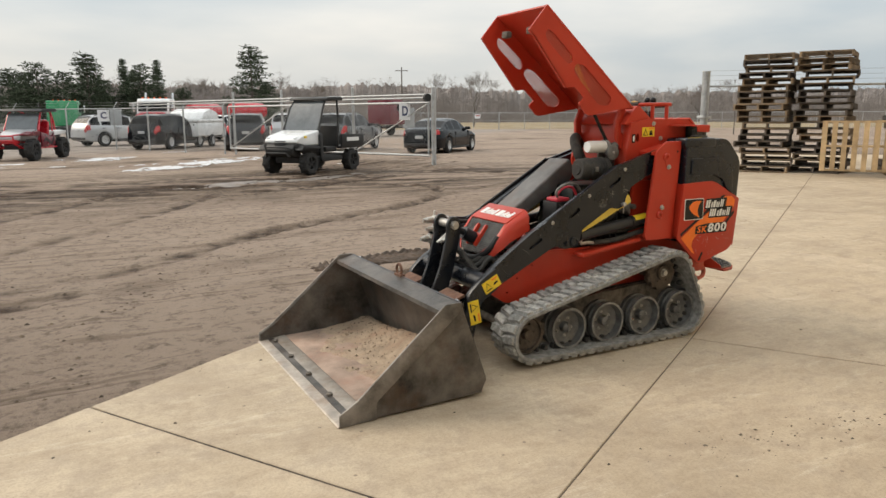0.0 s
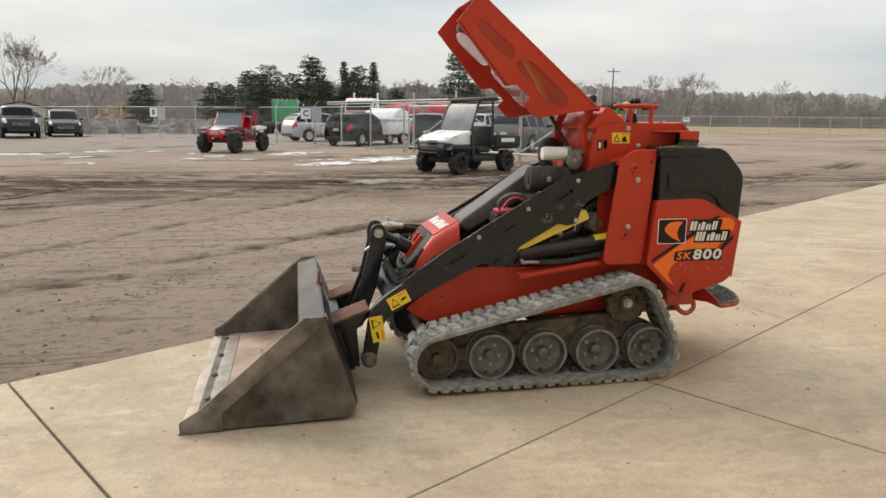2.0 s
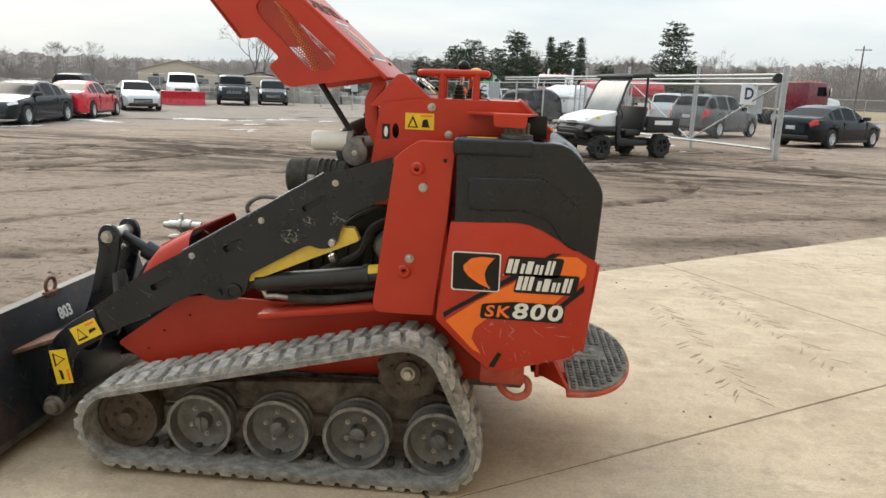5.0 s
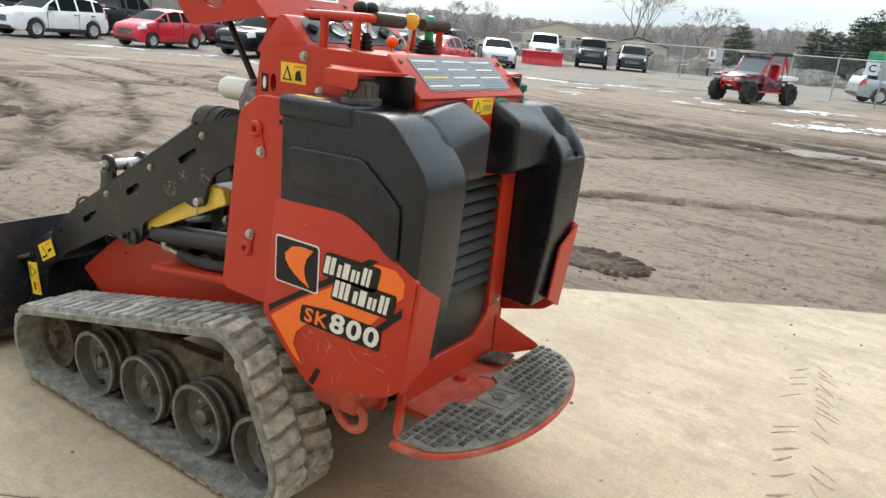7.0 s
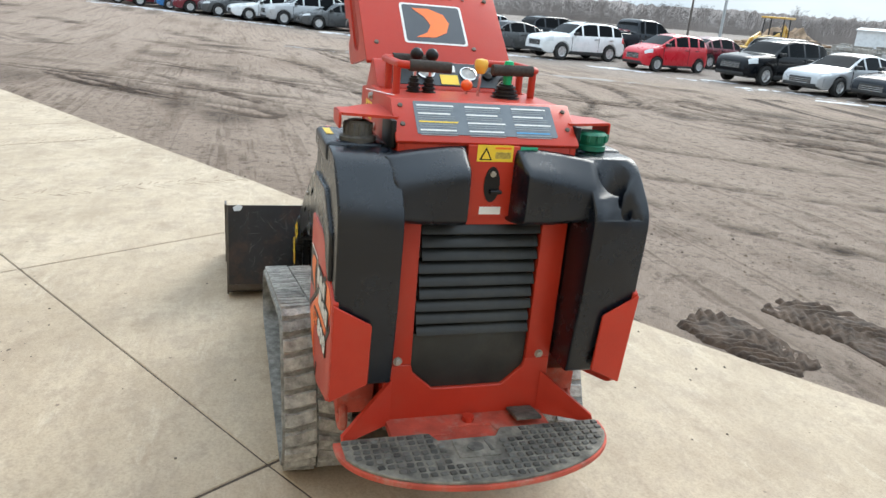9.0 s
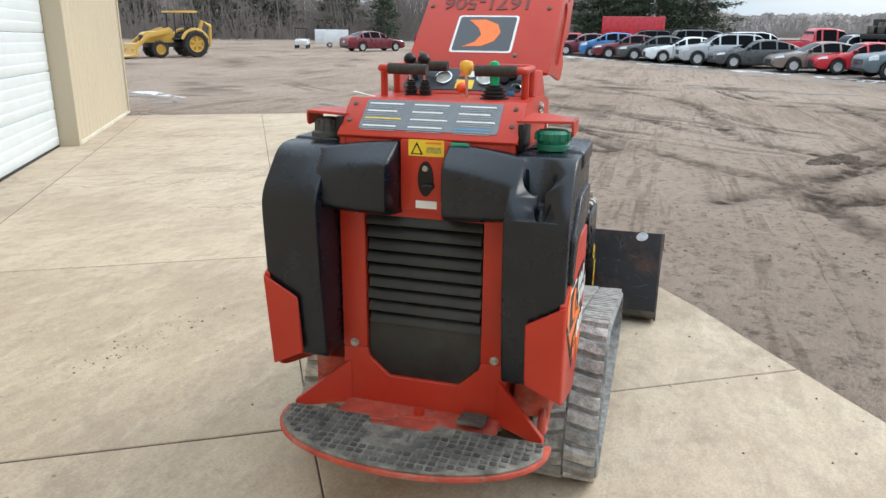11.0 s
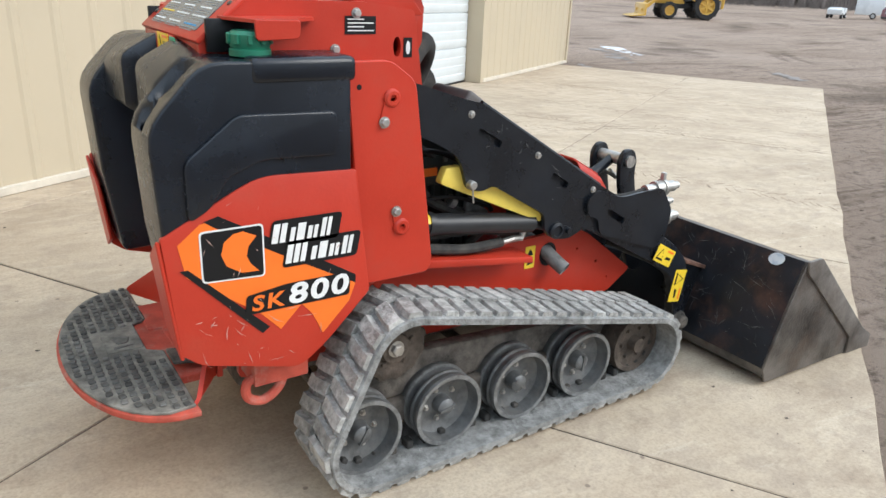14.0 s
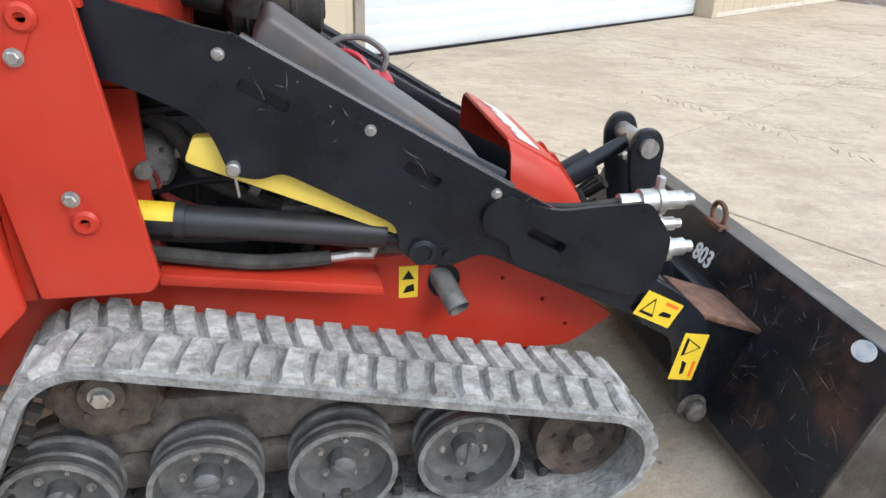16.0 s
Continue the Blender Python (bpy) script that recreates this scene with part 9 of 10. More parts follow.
FL = [(-32.0 - 11.5 * k, -75.0 + 4.6 * k) for k in range(12)]
for (x0, y0), (x1, y1) in zip(FL, FL[1:]):
    post("fence_post", x0, y0, 2.0, .05, farf)
    part("top_rail", tube([(x0, y0, 1.9), (x1, y1, 1.9)], .03, 6), GALV, farf)
    part("mid_rail", tube([(x0, y0, 1.0), (x1, y1, 1.0)], .012, 5), GALV, farf)
    for f in (.25, .5, .75):
        post("line_post", x0 + (x1 - x0) * f, y0 + (y1 - y0) * f, 1.95, .03, farf)
    tagged(part("chain_link", chain_link((x0, y0), (x1, y1), .05, 1.88, .35, .006), WIRE, farf), kind="stuff")
warn = thing("field_sign", "small white notice on the field fence", "sign")
part("sign_board", flat([(-.35, -.25), (.35, -.25), (.35, .25), (-.35, .25)], basis((-41.0, -71.2, 1.5), (-.93, .37, 0), (0, 0, 1)), .01), SIGNWHITE, warn)
part("sign_bar", flat([(-.25, .02), (.25, .02), (.25, .12), (-.25, .12)], basis((-41.0, -71.17, 1.5), (-.93, .37, 0), (0, 0, 1)), .014), LAMPRED, warn)


def pallet(material, new_kind):
    """A 1.22 by 1.02 m slatted pallet."""
    root = new("pallet")
    for y in (-.49, 0, .49):
        part("stringer", box(-.61, .61, y - .02, y + .02, .018, .115, .002, 1), material, root)
    for k in range(7):
        x = -.56 + k * .1867
        part("deck_board", box(x - .048, x + .048, -.51, .51, .115, .133, .002, 1), material, root)
    for x in (-.56, 0, .56):
        part("base_board", box(x - .05, x + .05, -.51, .51, .0, .018, .002, 1), material, root)
    return root


rnd = random.Random(11)
WOODS = [WOOD, WOODGREY, WOODGREY, WOOD]
first = {}
STACKS = [(-10.80, -7.40, 19, 32.0, 'dark weathered'), (-11.50, -6.48, 19, 30.0, 'dark weathered'), (-12.38, -5.04, 19, 34.0, 'brown weathered'), (-13.4, -4.03, 18, 31.0, 'brown weathered')]
for sx, sy, n, turn, word in STACKS:
    for k in range(n):
        mt = WOODS[rnd.randrange(4)]
        m = pose(sx + rnd.uniform(-.08, .08) + (k > 9) * rnd.uniform(-.02, .05), sy + rnd.uniform(-.08, .08), .002 - .0152 * sx - .0033 * sy + k * .1345, 0, 0, turn + rnd.uniform(-6, 6))
        if mt.name not in first:
            first[mt.name] = pallet(mt, False)
            first[mt.name].matrix_basis = m
            ob = first[mt.name]
        else:
            ob = copy_thing(first[mt.name], m)
        tagged(ob, word + " wooden pallet in a tall stack on concrete" if mt is WOODGREY else "brown wooden pallet in a tall stack on concrete", "pallet", "stacked pallets")
for k in range(2):
    m = pose(-10.85, -5.35, 0.8, 90, 0, 122) if k == 0 else pose(-11.32, -4.53, 0.81, 90, 0, 122)
    ob = pallet(WOODNEW, True) if k == 0 else copy_thing(ob, m)
    ob.matrix_basis = m @ Matrix.Translation((0, .0, 0))
    tagged(ob, "fresh yellow wooden pallet stood on edge before the stacks", "pallet", "leaning pallets")


# ---- snow, churned mud, tyre prints, loose stones ----
def blob(x, y, a, b, turn, thick, seed, cut=.25, step=.07):
    """A ragged flat patch: its height falls off from the middle and breaks up at the rim."""
    c, s = math.cos(radians(turn)), math.sin(radians(turn))
    P, Q = np.meshgrid(np.arange(-a, a + step, step), np.arange(-b, b + step, step), indexing="ij")
    X, Y = x + P * c - Q * s, y + P * s + Q * c
    rim = 1 - (P / a) ** 2 - (Q / b) ** 2
    h = rim * .6 + .55 * lattice(X * 1.1, Y * 1.1, seed) + .6 * lattice(X * 3.3, Y * 3.3, seed + 1) + .45 * lattice(X * 7, Y * 7, seed + 2) - cut
    more, _ = weathered(X, Y)
    base = np.array([ground_height(p, q) for p, q in zip(X.ravel(), Y.ravel())]).reshape(X.shape) + more
    Z = base + np.clip(h, -.2, .6) * thick + .008
    keep = h > -.12
    return X, Y, Z, keep


def patches(name, label, category, material, rows):
    """Many ragged patches of one kind of cover."""
    vs, fs = [], []
    for k, row in enumerate(rows):
        X, Y, Z, keep = blob(*row, seed=40 + 3 * k)
        n, m = X.shape
        first = len(vs)
        vs += np.stack([X, Y, Z], -1).reshape(-1, 3).tolist()
        for i in range(n - 1):
            for j in range(m - 1):
                if keep[i, j] and keep[i + 1, j] and keep[i, j + 1] and keep[i + 1, j + 1]:
                    q = first + i * m + j
                    fs.append((q, q + m, q + m + 1, q + 1))
    me = bpy.data.meshes.new(name)
    me.from_pydata(vs, [], fs)
    me.materials.append(material)
    me.shade_smooth()
    return tagged(new(name, me), label, category, kind="stuff")


rnd = random.Random(17)
SNOWROWS = [(-0.7, -20.6, 3.4, 0.75, 51, 0.05),
            (-2.2, -22.4, 2.2, 0.6, 40, 0.05),
            (1.7, -25.9, 1.6, 0.5, 37, 0.05),
            (1.0, -18.6, 1.3, 0.4, 44, 0.04),
            (2.2, -24.4, 1.4, 0.4, 30, 0.04),
            (-5.0, -24.0, 1.6, 0.5, 50, 0.04),
            (12.2, -26.0, 1.6, 0.35, 0, 0.05),
            (9.2, -27.4, 1.8, 0.4, 10, 0.05),
            (15.0, -23.0, 2.4, 0.35, -30, 0.04),
            (16.34, 14.13, 2.2, 0.3, 60, 0.03),
            (6.2, -24.6, 0.9, 0.25, 10, 0.04),
            (4.6, -23.4, 0.7, 0.22, 0, 0.04),
            (5.4, -21.6, 0.5, 0.2, 0, 0.04),
            (3.4, -21.2, 0.6, 0.2, 30, 0.04)]
for k in range(22):
    SNOWROWS.append((rnd.uniform(-6, 12), rnd.uniform(-30, -17.5), rnd.uniform(.25, .7), rnd.uniform(.12, .25), rnd.uniform(0, 60), .04))
for x, y, heading, group in CAR_SPOTS:
    if group == "row of parked cars":
        h = radians(heading if heading > 0 else heading + 180)
        SNOWROWS.append((x + 2.7 * math.cos(h) + rnd.uniform(-.5, .5), y + 2.7 * math.sin(h), rnd.uniform(1.2, 2.0), rnd.uniform(.3, .5), 46, .03))
        if rnd.random() < .5:
            SNOWROWS.append((x + 3.9 * math.cos(h) + rnd.uniform(-1, 1), y + 3.9 * math.sin(h), rnd.uniform(.6, 1.2), .22, 46, .03))
patches("snow_patches", "dirty melting snow patches on the mud", "snow", SNOW, SNOWROWS)
patches("wet_slush", "thin grey slush and standing water on the mud", "slush", ICE,
        [(-0.09, -12.62, 1.7, 0.4, 22, 0.012), (-2.4, -13.58, 1.3, 0.3, 20, 0.012), (10.83, 9.52, 1.2, 0.16, 66, 0.01), (14.99, 7.56, 1.0, 0.2, 60, 0.012), (14.62, 12.57, 2.6, 0.4, 55, 0.012), (25.76, -4.29, 3.2, 0.5, 66, 0.012), (20.3, -10.56, 2.8, 0.5, 55, 0.012)])


def churned(start, middle, end, b, lean):
    """A bowed swath, 2b wide, where lugged wheels have dug the soil into rows of clods."""
    A, M, E = [np.array(p) for p in (start, middle, end)]
    K = 2 * M - (A + E) / 2
    a = float(np.linalg.norm(M - A) + np.linalg.norm(E - M)) / 2
    step = .014
    P, Q = np.meshgrid(np.arange(-a, a + step, step), np.arange(-b, b + step, step), indexing="ij")
    u = (P / a + 1) / 2
    tx, ty = [2 * (1 - u) * (K[i] - A[i]) + 2 * u * (E[i] - K[i]) for i in (0, 1)]
    long = np.hypot(tx, ty)
    X, Y = [(1 - u) ** 2 * A[i] + 2 * u * (1 - u) * K[i] + u * u * E[i] for i in (0, 1)]
    X, Y = X - Q * ty / long, Y + Q * tx / long
    rim = 1 - (P / a) ** 4 - (Q / b) ** 4 + .35 * lattice(X * 13, Y * 13, 76) + .5 * lattice(X * 4, Y * 4, 71)
    lug = np.tanh(2.4 * np.sin((P + 1.5 * lean * np.abs(Q)) * 2 * math.pi / .082 + .9 * lattice(X * 3, Y * 3, 72))) * np.clip(np.abs(Q) / .02, .2, 1) * np.clip(.7 + lattice(X * 5, Y * 5, 73), .1, 1)
    h = .015 * lug + .009 * lattice(X * 15, Y * 15, 74) + .007 * lattice(X * 32, Y * 32, 75) + .006
    ok = np.clip(rim * 3, 0, 1)
    base = np.array([ground_height(p, q) for p, q in zip(X.ravel(), Y.ravel())]).reshape(X.shape)
    Z = base + .014 + ok * h - (1 - ok) * .05
    n, m = X.shape
    gid = np.arange(n * m).reshape(n, m)
    f = np.stack([gid[:-1, :-1], gid[1:, :-1], gid[1:, 1:], gid[:-1, 1:]], -1).reshape(-1, 4)
    me = bpy.data.meshes.new("churned_mud")
    me.from_pydata(np.stack([X, Y, Z], -1).reshape(-1, 3).tolist(), [], f.tolist())
    me.materials.append(MUD)
    me.shade_smooth()
    tagged(new("churned_mud", me), "dark wet mud churned by lugged wheels", "mud", kind="stuff")


churned((1.21, -1.97), (0.79, -2.15), (0.34, -2.21), 0.24, .5)
churned((1.38, -2.73), (0.67, -3.01), (-0.13, -2.87), 0.26, -.5)
churned((8.62, -2.80), (9.23, -3.15), (9.84, -3.50), 0.19, .5)


def tyre_print(a, b, w, seed):
    """Dried mud shed from a tyre tread: two rows of slanting smears across the concrete."""
    r = random.Random(seed)
    A, B = Vector(uv(*a)), Vector(uv(*b))
    d = (B - A).normalized()
    sd = Vector((-d.y, d.x))
    L = (B - A).length
    k = 0.0
    while k < L:
        for side in (1, -1):
            if r.random() < .3:
                continue
            o = A + d * (k + r.uniform(-.01, .01) + (.035 if side > 0 else 0)) + sd * side * w * r.uniform(.12, .3)
            e = o + sd * side * w * r.uniform(.35, .75) + d * r.uniform(.05, .1)
            t = r.uniform(.006, .015)
            i = len(pr_v)
            mid = (o + e) / 2 + d * r.uniform(-.012, .012)
            f0 = -.0152 * mid.x - .0033 * mid.y
            for p, q in ((o, t * .5), (mid, t), (e, t * .4)):
                pr_v.extend([(p.x - d.x * q, p.y - d.y * q, f0 + .0006), (p.x, p.y, f0 + .0022), (p.x + d.x * q, p.y + d.y * q, f0 + .0006)])
            for z in (0, 3):
                pr_f.extend([(i + z, i + z + 3, i + z + 4, i + z + 1), (i + z + 1, i + z + 4, i + z + 5, i + z + 2)])
        k += .07


pr_v, pr_f = [], []
for n, (a, b, w) in enumerate((((6.97, 1.66), (6.78, -2.01), 0.15), ((4.81, 1.37), (4.37, -1.93), 0.15), ((6.1, 2.56), (6.17, 0.89), 0.14), ((6.21, 0.89), (7.36, -0.25), 0.13), ((-2.17, -1.17), (-1.47, 0.31), 0.13), ((-2.9, -1.65), (-2.25, 0.21), 0.12), ((10.36, 2.22), (9.92, -1.84), 0.15), ((8.29, 2.24), (7.91, -1.92), 0.14), ((-4.07, -1.81), (-5.1, 0.33), 0.14))):
    tyre_print(a, b, w, n)
me = bpy.data.meshes.new("tyre_prints")
me.from_pydata(pr_v, [], pr_f)
me.materials.append(DRIEDMUD)
tagged(new("tyre_prints", me), "dried mud tyre prints on the concrete", "tyre print", kind="stuff")


def pebbles(name, label, spots, lo, hi, material, seed, height):
    """Loose stones and clods as small lopsided eight-sided lumps."""
    r = random.Random(seed)
    vs, fs = [], []
    for x, y in spots:
        s = lo * (hi / lo) ** (r.random() ** 2.2)
        a = r.uniform(0, 6.28)
        z = height(x, y)
        i = len(vs)
        for k in range(5):
            w = a + k * 1.2566
            q = s * r.uniform(.7, 1.2)
            vs.append((x + q * math.cos(w), y + q * math.sin(w) * .8, z + s * r.uniform(.0, .3)))
        vs.append((x + s * r.uniform(-.3, .3), y + s * r.uniform(-.3, .3), z + s * r.uniform(.55, .9)))
        fs += [(i + k, i + (k + 1) % 5, i + 5) for k in range(5)]
    me = bpy.data.meshes.new(name)
    me.from_pydata(vs, [], fs)
    me.materials.append(material)
    tagged(new(name, me), label, "gravel", kind="stuff")


rnd = random.Random(23)
spots = []
for k in range(900):
    u, v = rnd.uniform(-9, 13), (rnd.uniform(-1.8, 2.6) if rnd.random() < .6 else -1.85 + abs(rnd.gauss(0, .25)))
    spots.append(uv(u, v))
# crumbled mud dropped by wheels
for k in range(130):
    t, w = rnd.uniform(-1, 1), rnd.gauss(0, .07)
    spots.append(uv(1.5 - .42 * t + w, 1.25 + .36 * t + rnd.gauss(0, .09)))
pebbles("grit", "scattered grit and small stones on the concrete", spots, .0025, .011, STONEGRIT, 3, lambda x, y: -.0152 * x - .0033 * y)
spots = []
for k in range(9000):
    d = 2.0 + 20 * rnd.random() ** 1.5
    a = radians(rnd.uniform(-175, 60))
    x, y = 1.5 + d * math.cos(a), -1 + d * math.sin(a)
    if -x * SA + y * CA < -2.05:
        spots.append((x, y))
SX, SY = np.array([p[0] for p in spots]), np.array([p[1] for p in spots])
more, _ = weathered(SX, SY)
lift = {p: m for p, m in zip(spots, more.tolist())}
pebbles("clods", "loose clods and stones on the dirt yard", spots, .004, .024, CLOD, 4, lambda x, y: ground_height(x, y) + lift[(x, y)] - .004)


# ---- trees, field and distant buildings ----
def conifer_mesh(seed, h=10.0, spread=2.6, bare=.12, blunt=.6):
    """Trunk and layered boughs with needle clumps towards their ends, ragged and open."""
    r = random.Random(seed)
    trunk = tube([(0, 0, -.1), (.05, .02, h * .4), (0, .05, h * .8), (0, 0, h * .98)], [.20, .15, .07, .015], 7)
    vs, fs = [], []
    z = h * bare
    lop = r.uniform(0, 6.28)
    while z < h * .985:
        f = 1 - (z - h * bare) / (h * (1 - bare))
        n = r.randint(5, 8) if f > .15 else 4
        a0 = r.uniform(0, 6.28)
        for k in range(n):
            a = a0 + 6.28 * k / n + r.uniform(-.4, .4)
            L = spread * (f ** blunt) * r.uniform(.5, 1.15) * (1 + .22 * math.cos(a - lop)) + .15
            rise = r.uniform(.05, .35)
            m = max(4, int(L * 6))
            for j in range(m):
                t = (j + r.random()) / m
                if t < .25 and L > 1:
                    continue
                o = Vector((L * t * math.cos(a), L * t * math.sin(a), z + rise * L * t - .12 * L * t * t))
                size = (.26 + .20 * math.sin(math.pi * min(1, t * 1.1))) * (.7 + .3 * f)
                for q in range(7):
                    c = o + Vector((r.gauss(0, 1), r.gauss(0, 1), r.gauss(.1, .55))) * size * .75
                    d = Vector((r.uniform(-1, 1) + math.cos(a) * .6, r.uniform(-1, 1) + math.sin(a) * .6, r.uniform(-.3, .6))).normalized() * r.uniform(.16, .32)
                    e = Vector((r.uniform(-1, 1), r.uniform(-1, 1), r.uniform(-.7, .7))).normalized() * .075
                    i = len(vs)
                    vs += [c - d * .5, c + e, c + d, c - e]
                    fs.append((i, i + 1, i + 2, i + 3))
        z += h * r.uniform(.035, .065) * (1.0 if f > .25 else .7)
    me = bpy.data.meshes.new("crown")
    me.from_pydata(vs, [], fs)
    me.materials.append(NEEDLES)
    return trunk, me


def bare_tree(seed, h=11.0):
    r = random.Random(seed)
    segs = []

    def grow(p, d, L, rad, lvl):
        q = p + d * L
        mid = p + d * L * .5 + Vector((r.uniform(-1, 1), r.uniform(-1, 1), 0)) * L * .05
        segs.append((p, mid, q, rad, lvl))
        if lvl >= 6 or L < .18:
            return
        n = 2 if r.random() < .55 else 3
        for k in range(n):
            ang = r.uniform(.35, .8) if k else r.uniform(.08, .3)
            ax = Vector((r.uniform(-1, 1), r.uniform(-1, 1), r.uniform(-.3, .3))).normalized()
            nd = (Matrix.Rotation(ang, 3, ax) @ d + Vector((0, 0, .10))).normalized()
            grow(q, nd, L * r.uniform(.70, .90), rad * r.uniform(.52, .68), lvl + 1)
    grow(Vector((0, 0, -.1)), Vector((0, 0, 1)), h * .22, h * .0105, 0)
    trunk, limb = bmesh.new(), bmesh.new()
    vs, fs = [], []
    for p, mid, q, rad, lvl in segs:
        if lvl < 3:
            trunk = joined(trunk, tube([p, mid, q], [rad, rad * .85, rad * .68], 6))
        else:
            w = max(rad, .012)
            d = (q - p).normalized()
            if lvl >= 5:
                for _ in range(4):
                    o = p.lerp(q, r.random())
                    e = (d + Vector((r.uniform(-1, 1), r.uniform(-1, 1), r.uniform(-.6, .8)))).normalized() * (q - p).length * r.uniform(.5, 1.1)
                    n = e.orthogonal().normalized() * .010
                    i = len(vs)
                    vs += [o - n, o + n, o + e]
                    fs.append((i, i + 1, i + 2))
            for s in (d.orthogonal().normalized(), d.cross(d.orthogonal()).normalized()):
                i = len(vs)
                vs += [p - s * w, p + s * w, q + s * w * .6, q - s * w * .6]
                fs.append((i, i + 1, i + 2, i + 3))
    limb.free()
    me = bpy.data.meshes.new("twigs")
    me.from_pydata(vs, [], fs)
    me.materials.append(TWIGS)
    return trunk, me


CON = [conifer_mesh(3, 10, 3.6, .10, .55), conifer_mesh(8, 10, 4.2, .06, .5), conifer_mesh(15, 10, 1.9, .05, .85)]
BARE = [bare_tree(5), bare_tree(9), bare_tree(21)]
kits = {}


def plant(kind, i, az, d, h, eye=(2, 2), turn=0, wide=1.0):
    """A tree on the bearing az, d metres from the yard."""
    x, y = eye[0] + d * math.cos(radians(az)), eye[1] + d * math.sin(radians(az))
    s = h / (10 if kind == "conifer" else 11)
    m = Matrix.Translation((x, y, -.1)) @ Matrix.Rotation(radians(turn), 4, "Z")
    key = (kind, i)
    if key not in kits:
        root = new("pine_tree" if kind == "conifer" else "bare_tree")
        bm, me = (CON if kind == "conifer" else BARE)[i]
        part("trunk", bm, BARK, root)
        share("crown", me, root)
        kits[key] = root
        ob = root
    else:
        ob = copy_thing(kits[key], m)
    ob.matrix_basis = m
    ob.scale = (s * wide, s * wide, s)
    return tagged(ob, ("dark green pine with uneven layered boughs" if kind == "conifer" else "leafless grey-brown tree with a fine twig crown") + (" far behind the yard" if d > 60 else ""), "tree", "pines behind the yard" if kind == "conifer" else "bare trees behind the yard")


for i, az, d, h, w in ((0, -102.9, 95, 10.6, 1.0), (0, -91.5, 88, 8.6, 1.15), (1, -88.3, 84, 7.2, 1.3), (2, -93.9, 95, 8.6, .9), (1, -95.0, 92, 7.8, 1.2), (2, -96.2, 95, 8.6, 1.0), (1, -90.0, 92, 6.8, 1.4), (0, -86.6, 92, 7.0, 1.2),
                       (1, -87.6, 90, 6.6, 1.2), (1, -92.0, 94, 6.6, 1.2), (0, -94.5, 97, 7.4, 1.1), (1, -85.2, 96, 5.4, 1.3), (1, -84.0, 95, 5.6, 1.3), (1, -79.2, 95, 5.2, 1.4), (0, -104.0, 102, 6.5, 1.2), (1, -92.6, 96, 6.0, 1.3), (0, -98.0, 108, 5.8, 1.4), (0, 2.2, 92, 14, 1.1), (0, 4.2, 96, 13, 1.0), (1, -.8, 90, 14, 1.0), (0, -3.5, 95, 13, 1.1), (2, 20.5, 88, 12, 1.1), (0, 24.0, 100, 12, 1.0), (0, 29.0, 104, 17, .8), (1, 33.5, 108, 15, .8), (0, 38.5, 106, 17, .7)):
    plant("conifer", i, az, d, h, turn=az * 37 % 360, wide=w)
for i, az, d, h, w in ((0, -71.0, 150, 18.0, 1.15), (2, -71.6, 152, 16.0, 1.0), (1, -76.0, 120, 9.6, 1.3), (2, -57.5, 150, 8.6, 1.1), (1, -59.8, 160, 9.4, 1.0), (0, -98.6, 130, 9.6, .9), (2, -99.4, 130, 9.4, .9), (2, -105.3, 140, 10.6, .8), (1, -116.8, 200, 14.8, .8), (0, -120.2, 110, 9.6, 1.2),
                       (2, -138.0, 60, 4.6, 1.1), (1, -140.0, 62, 5.0, 1.0), (1, -93.0, 140, 10.6, .8), (0, -107.5, 170, 11.5, .9)):
    plant("bare", i, az, d, h, turn=az * 53 % 360, wide=w)


def skyline(az):
    """How many degrees the far woods rise above the horizon on a bearing."""
    return float(np.interp(az, [-155, -130, -113, -90, -78, -66, -50, -40, -20, -4], [2.3, 2.5, 3.2, 3.2, 2.7, 2.0, 1.9, 1.8, 1.7, 1.7]))


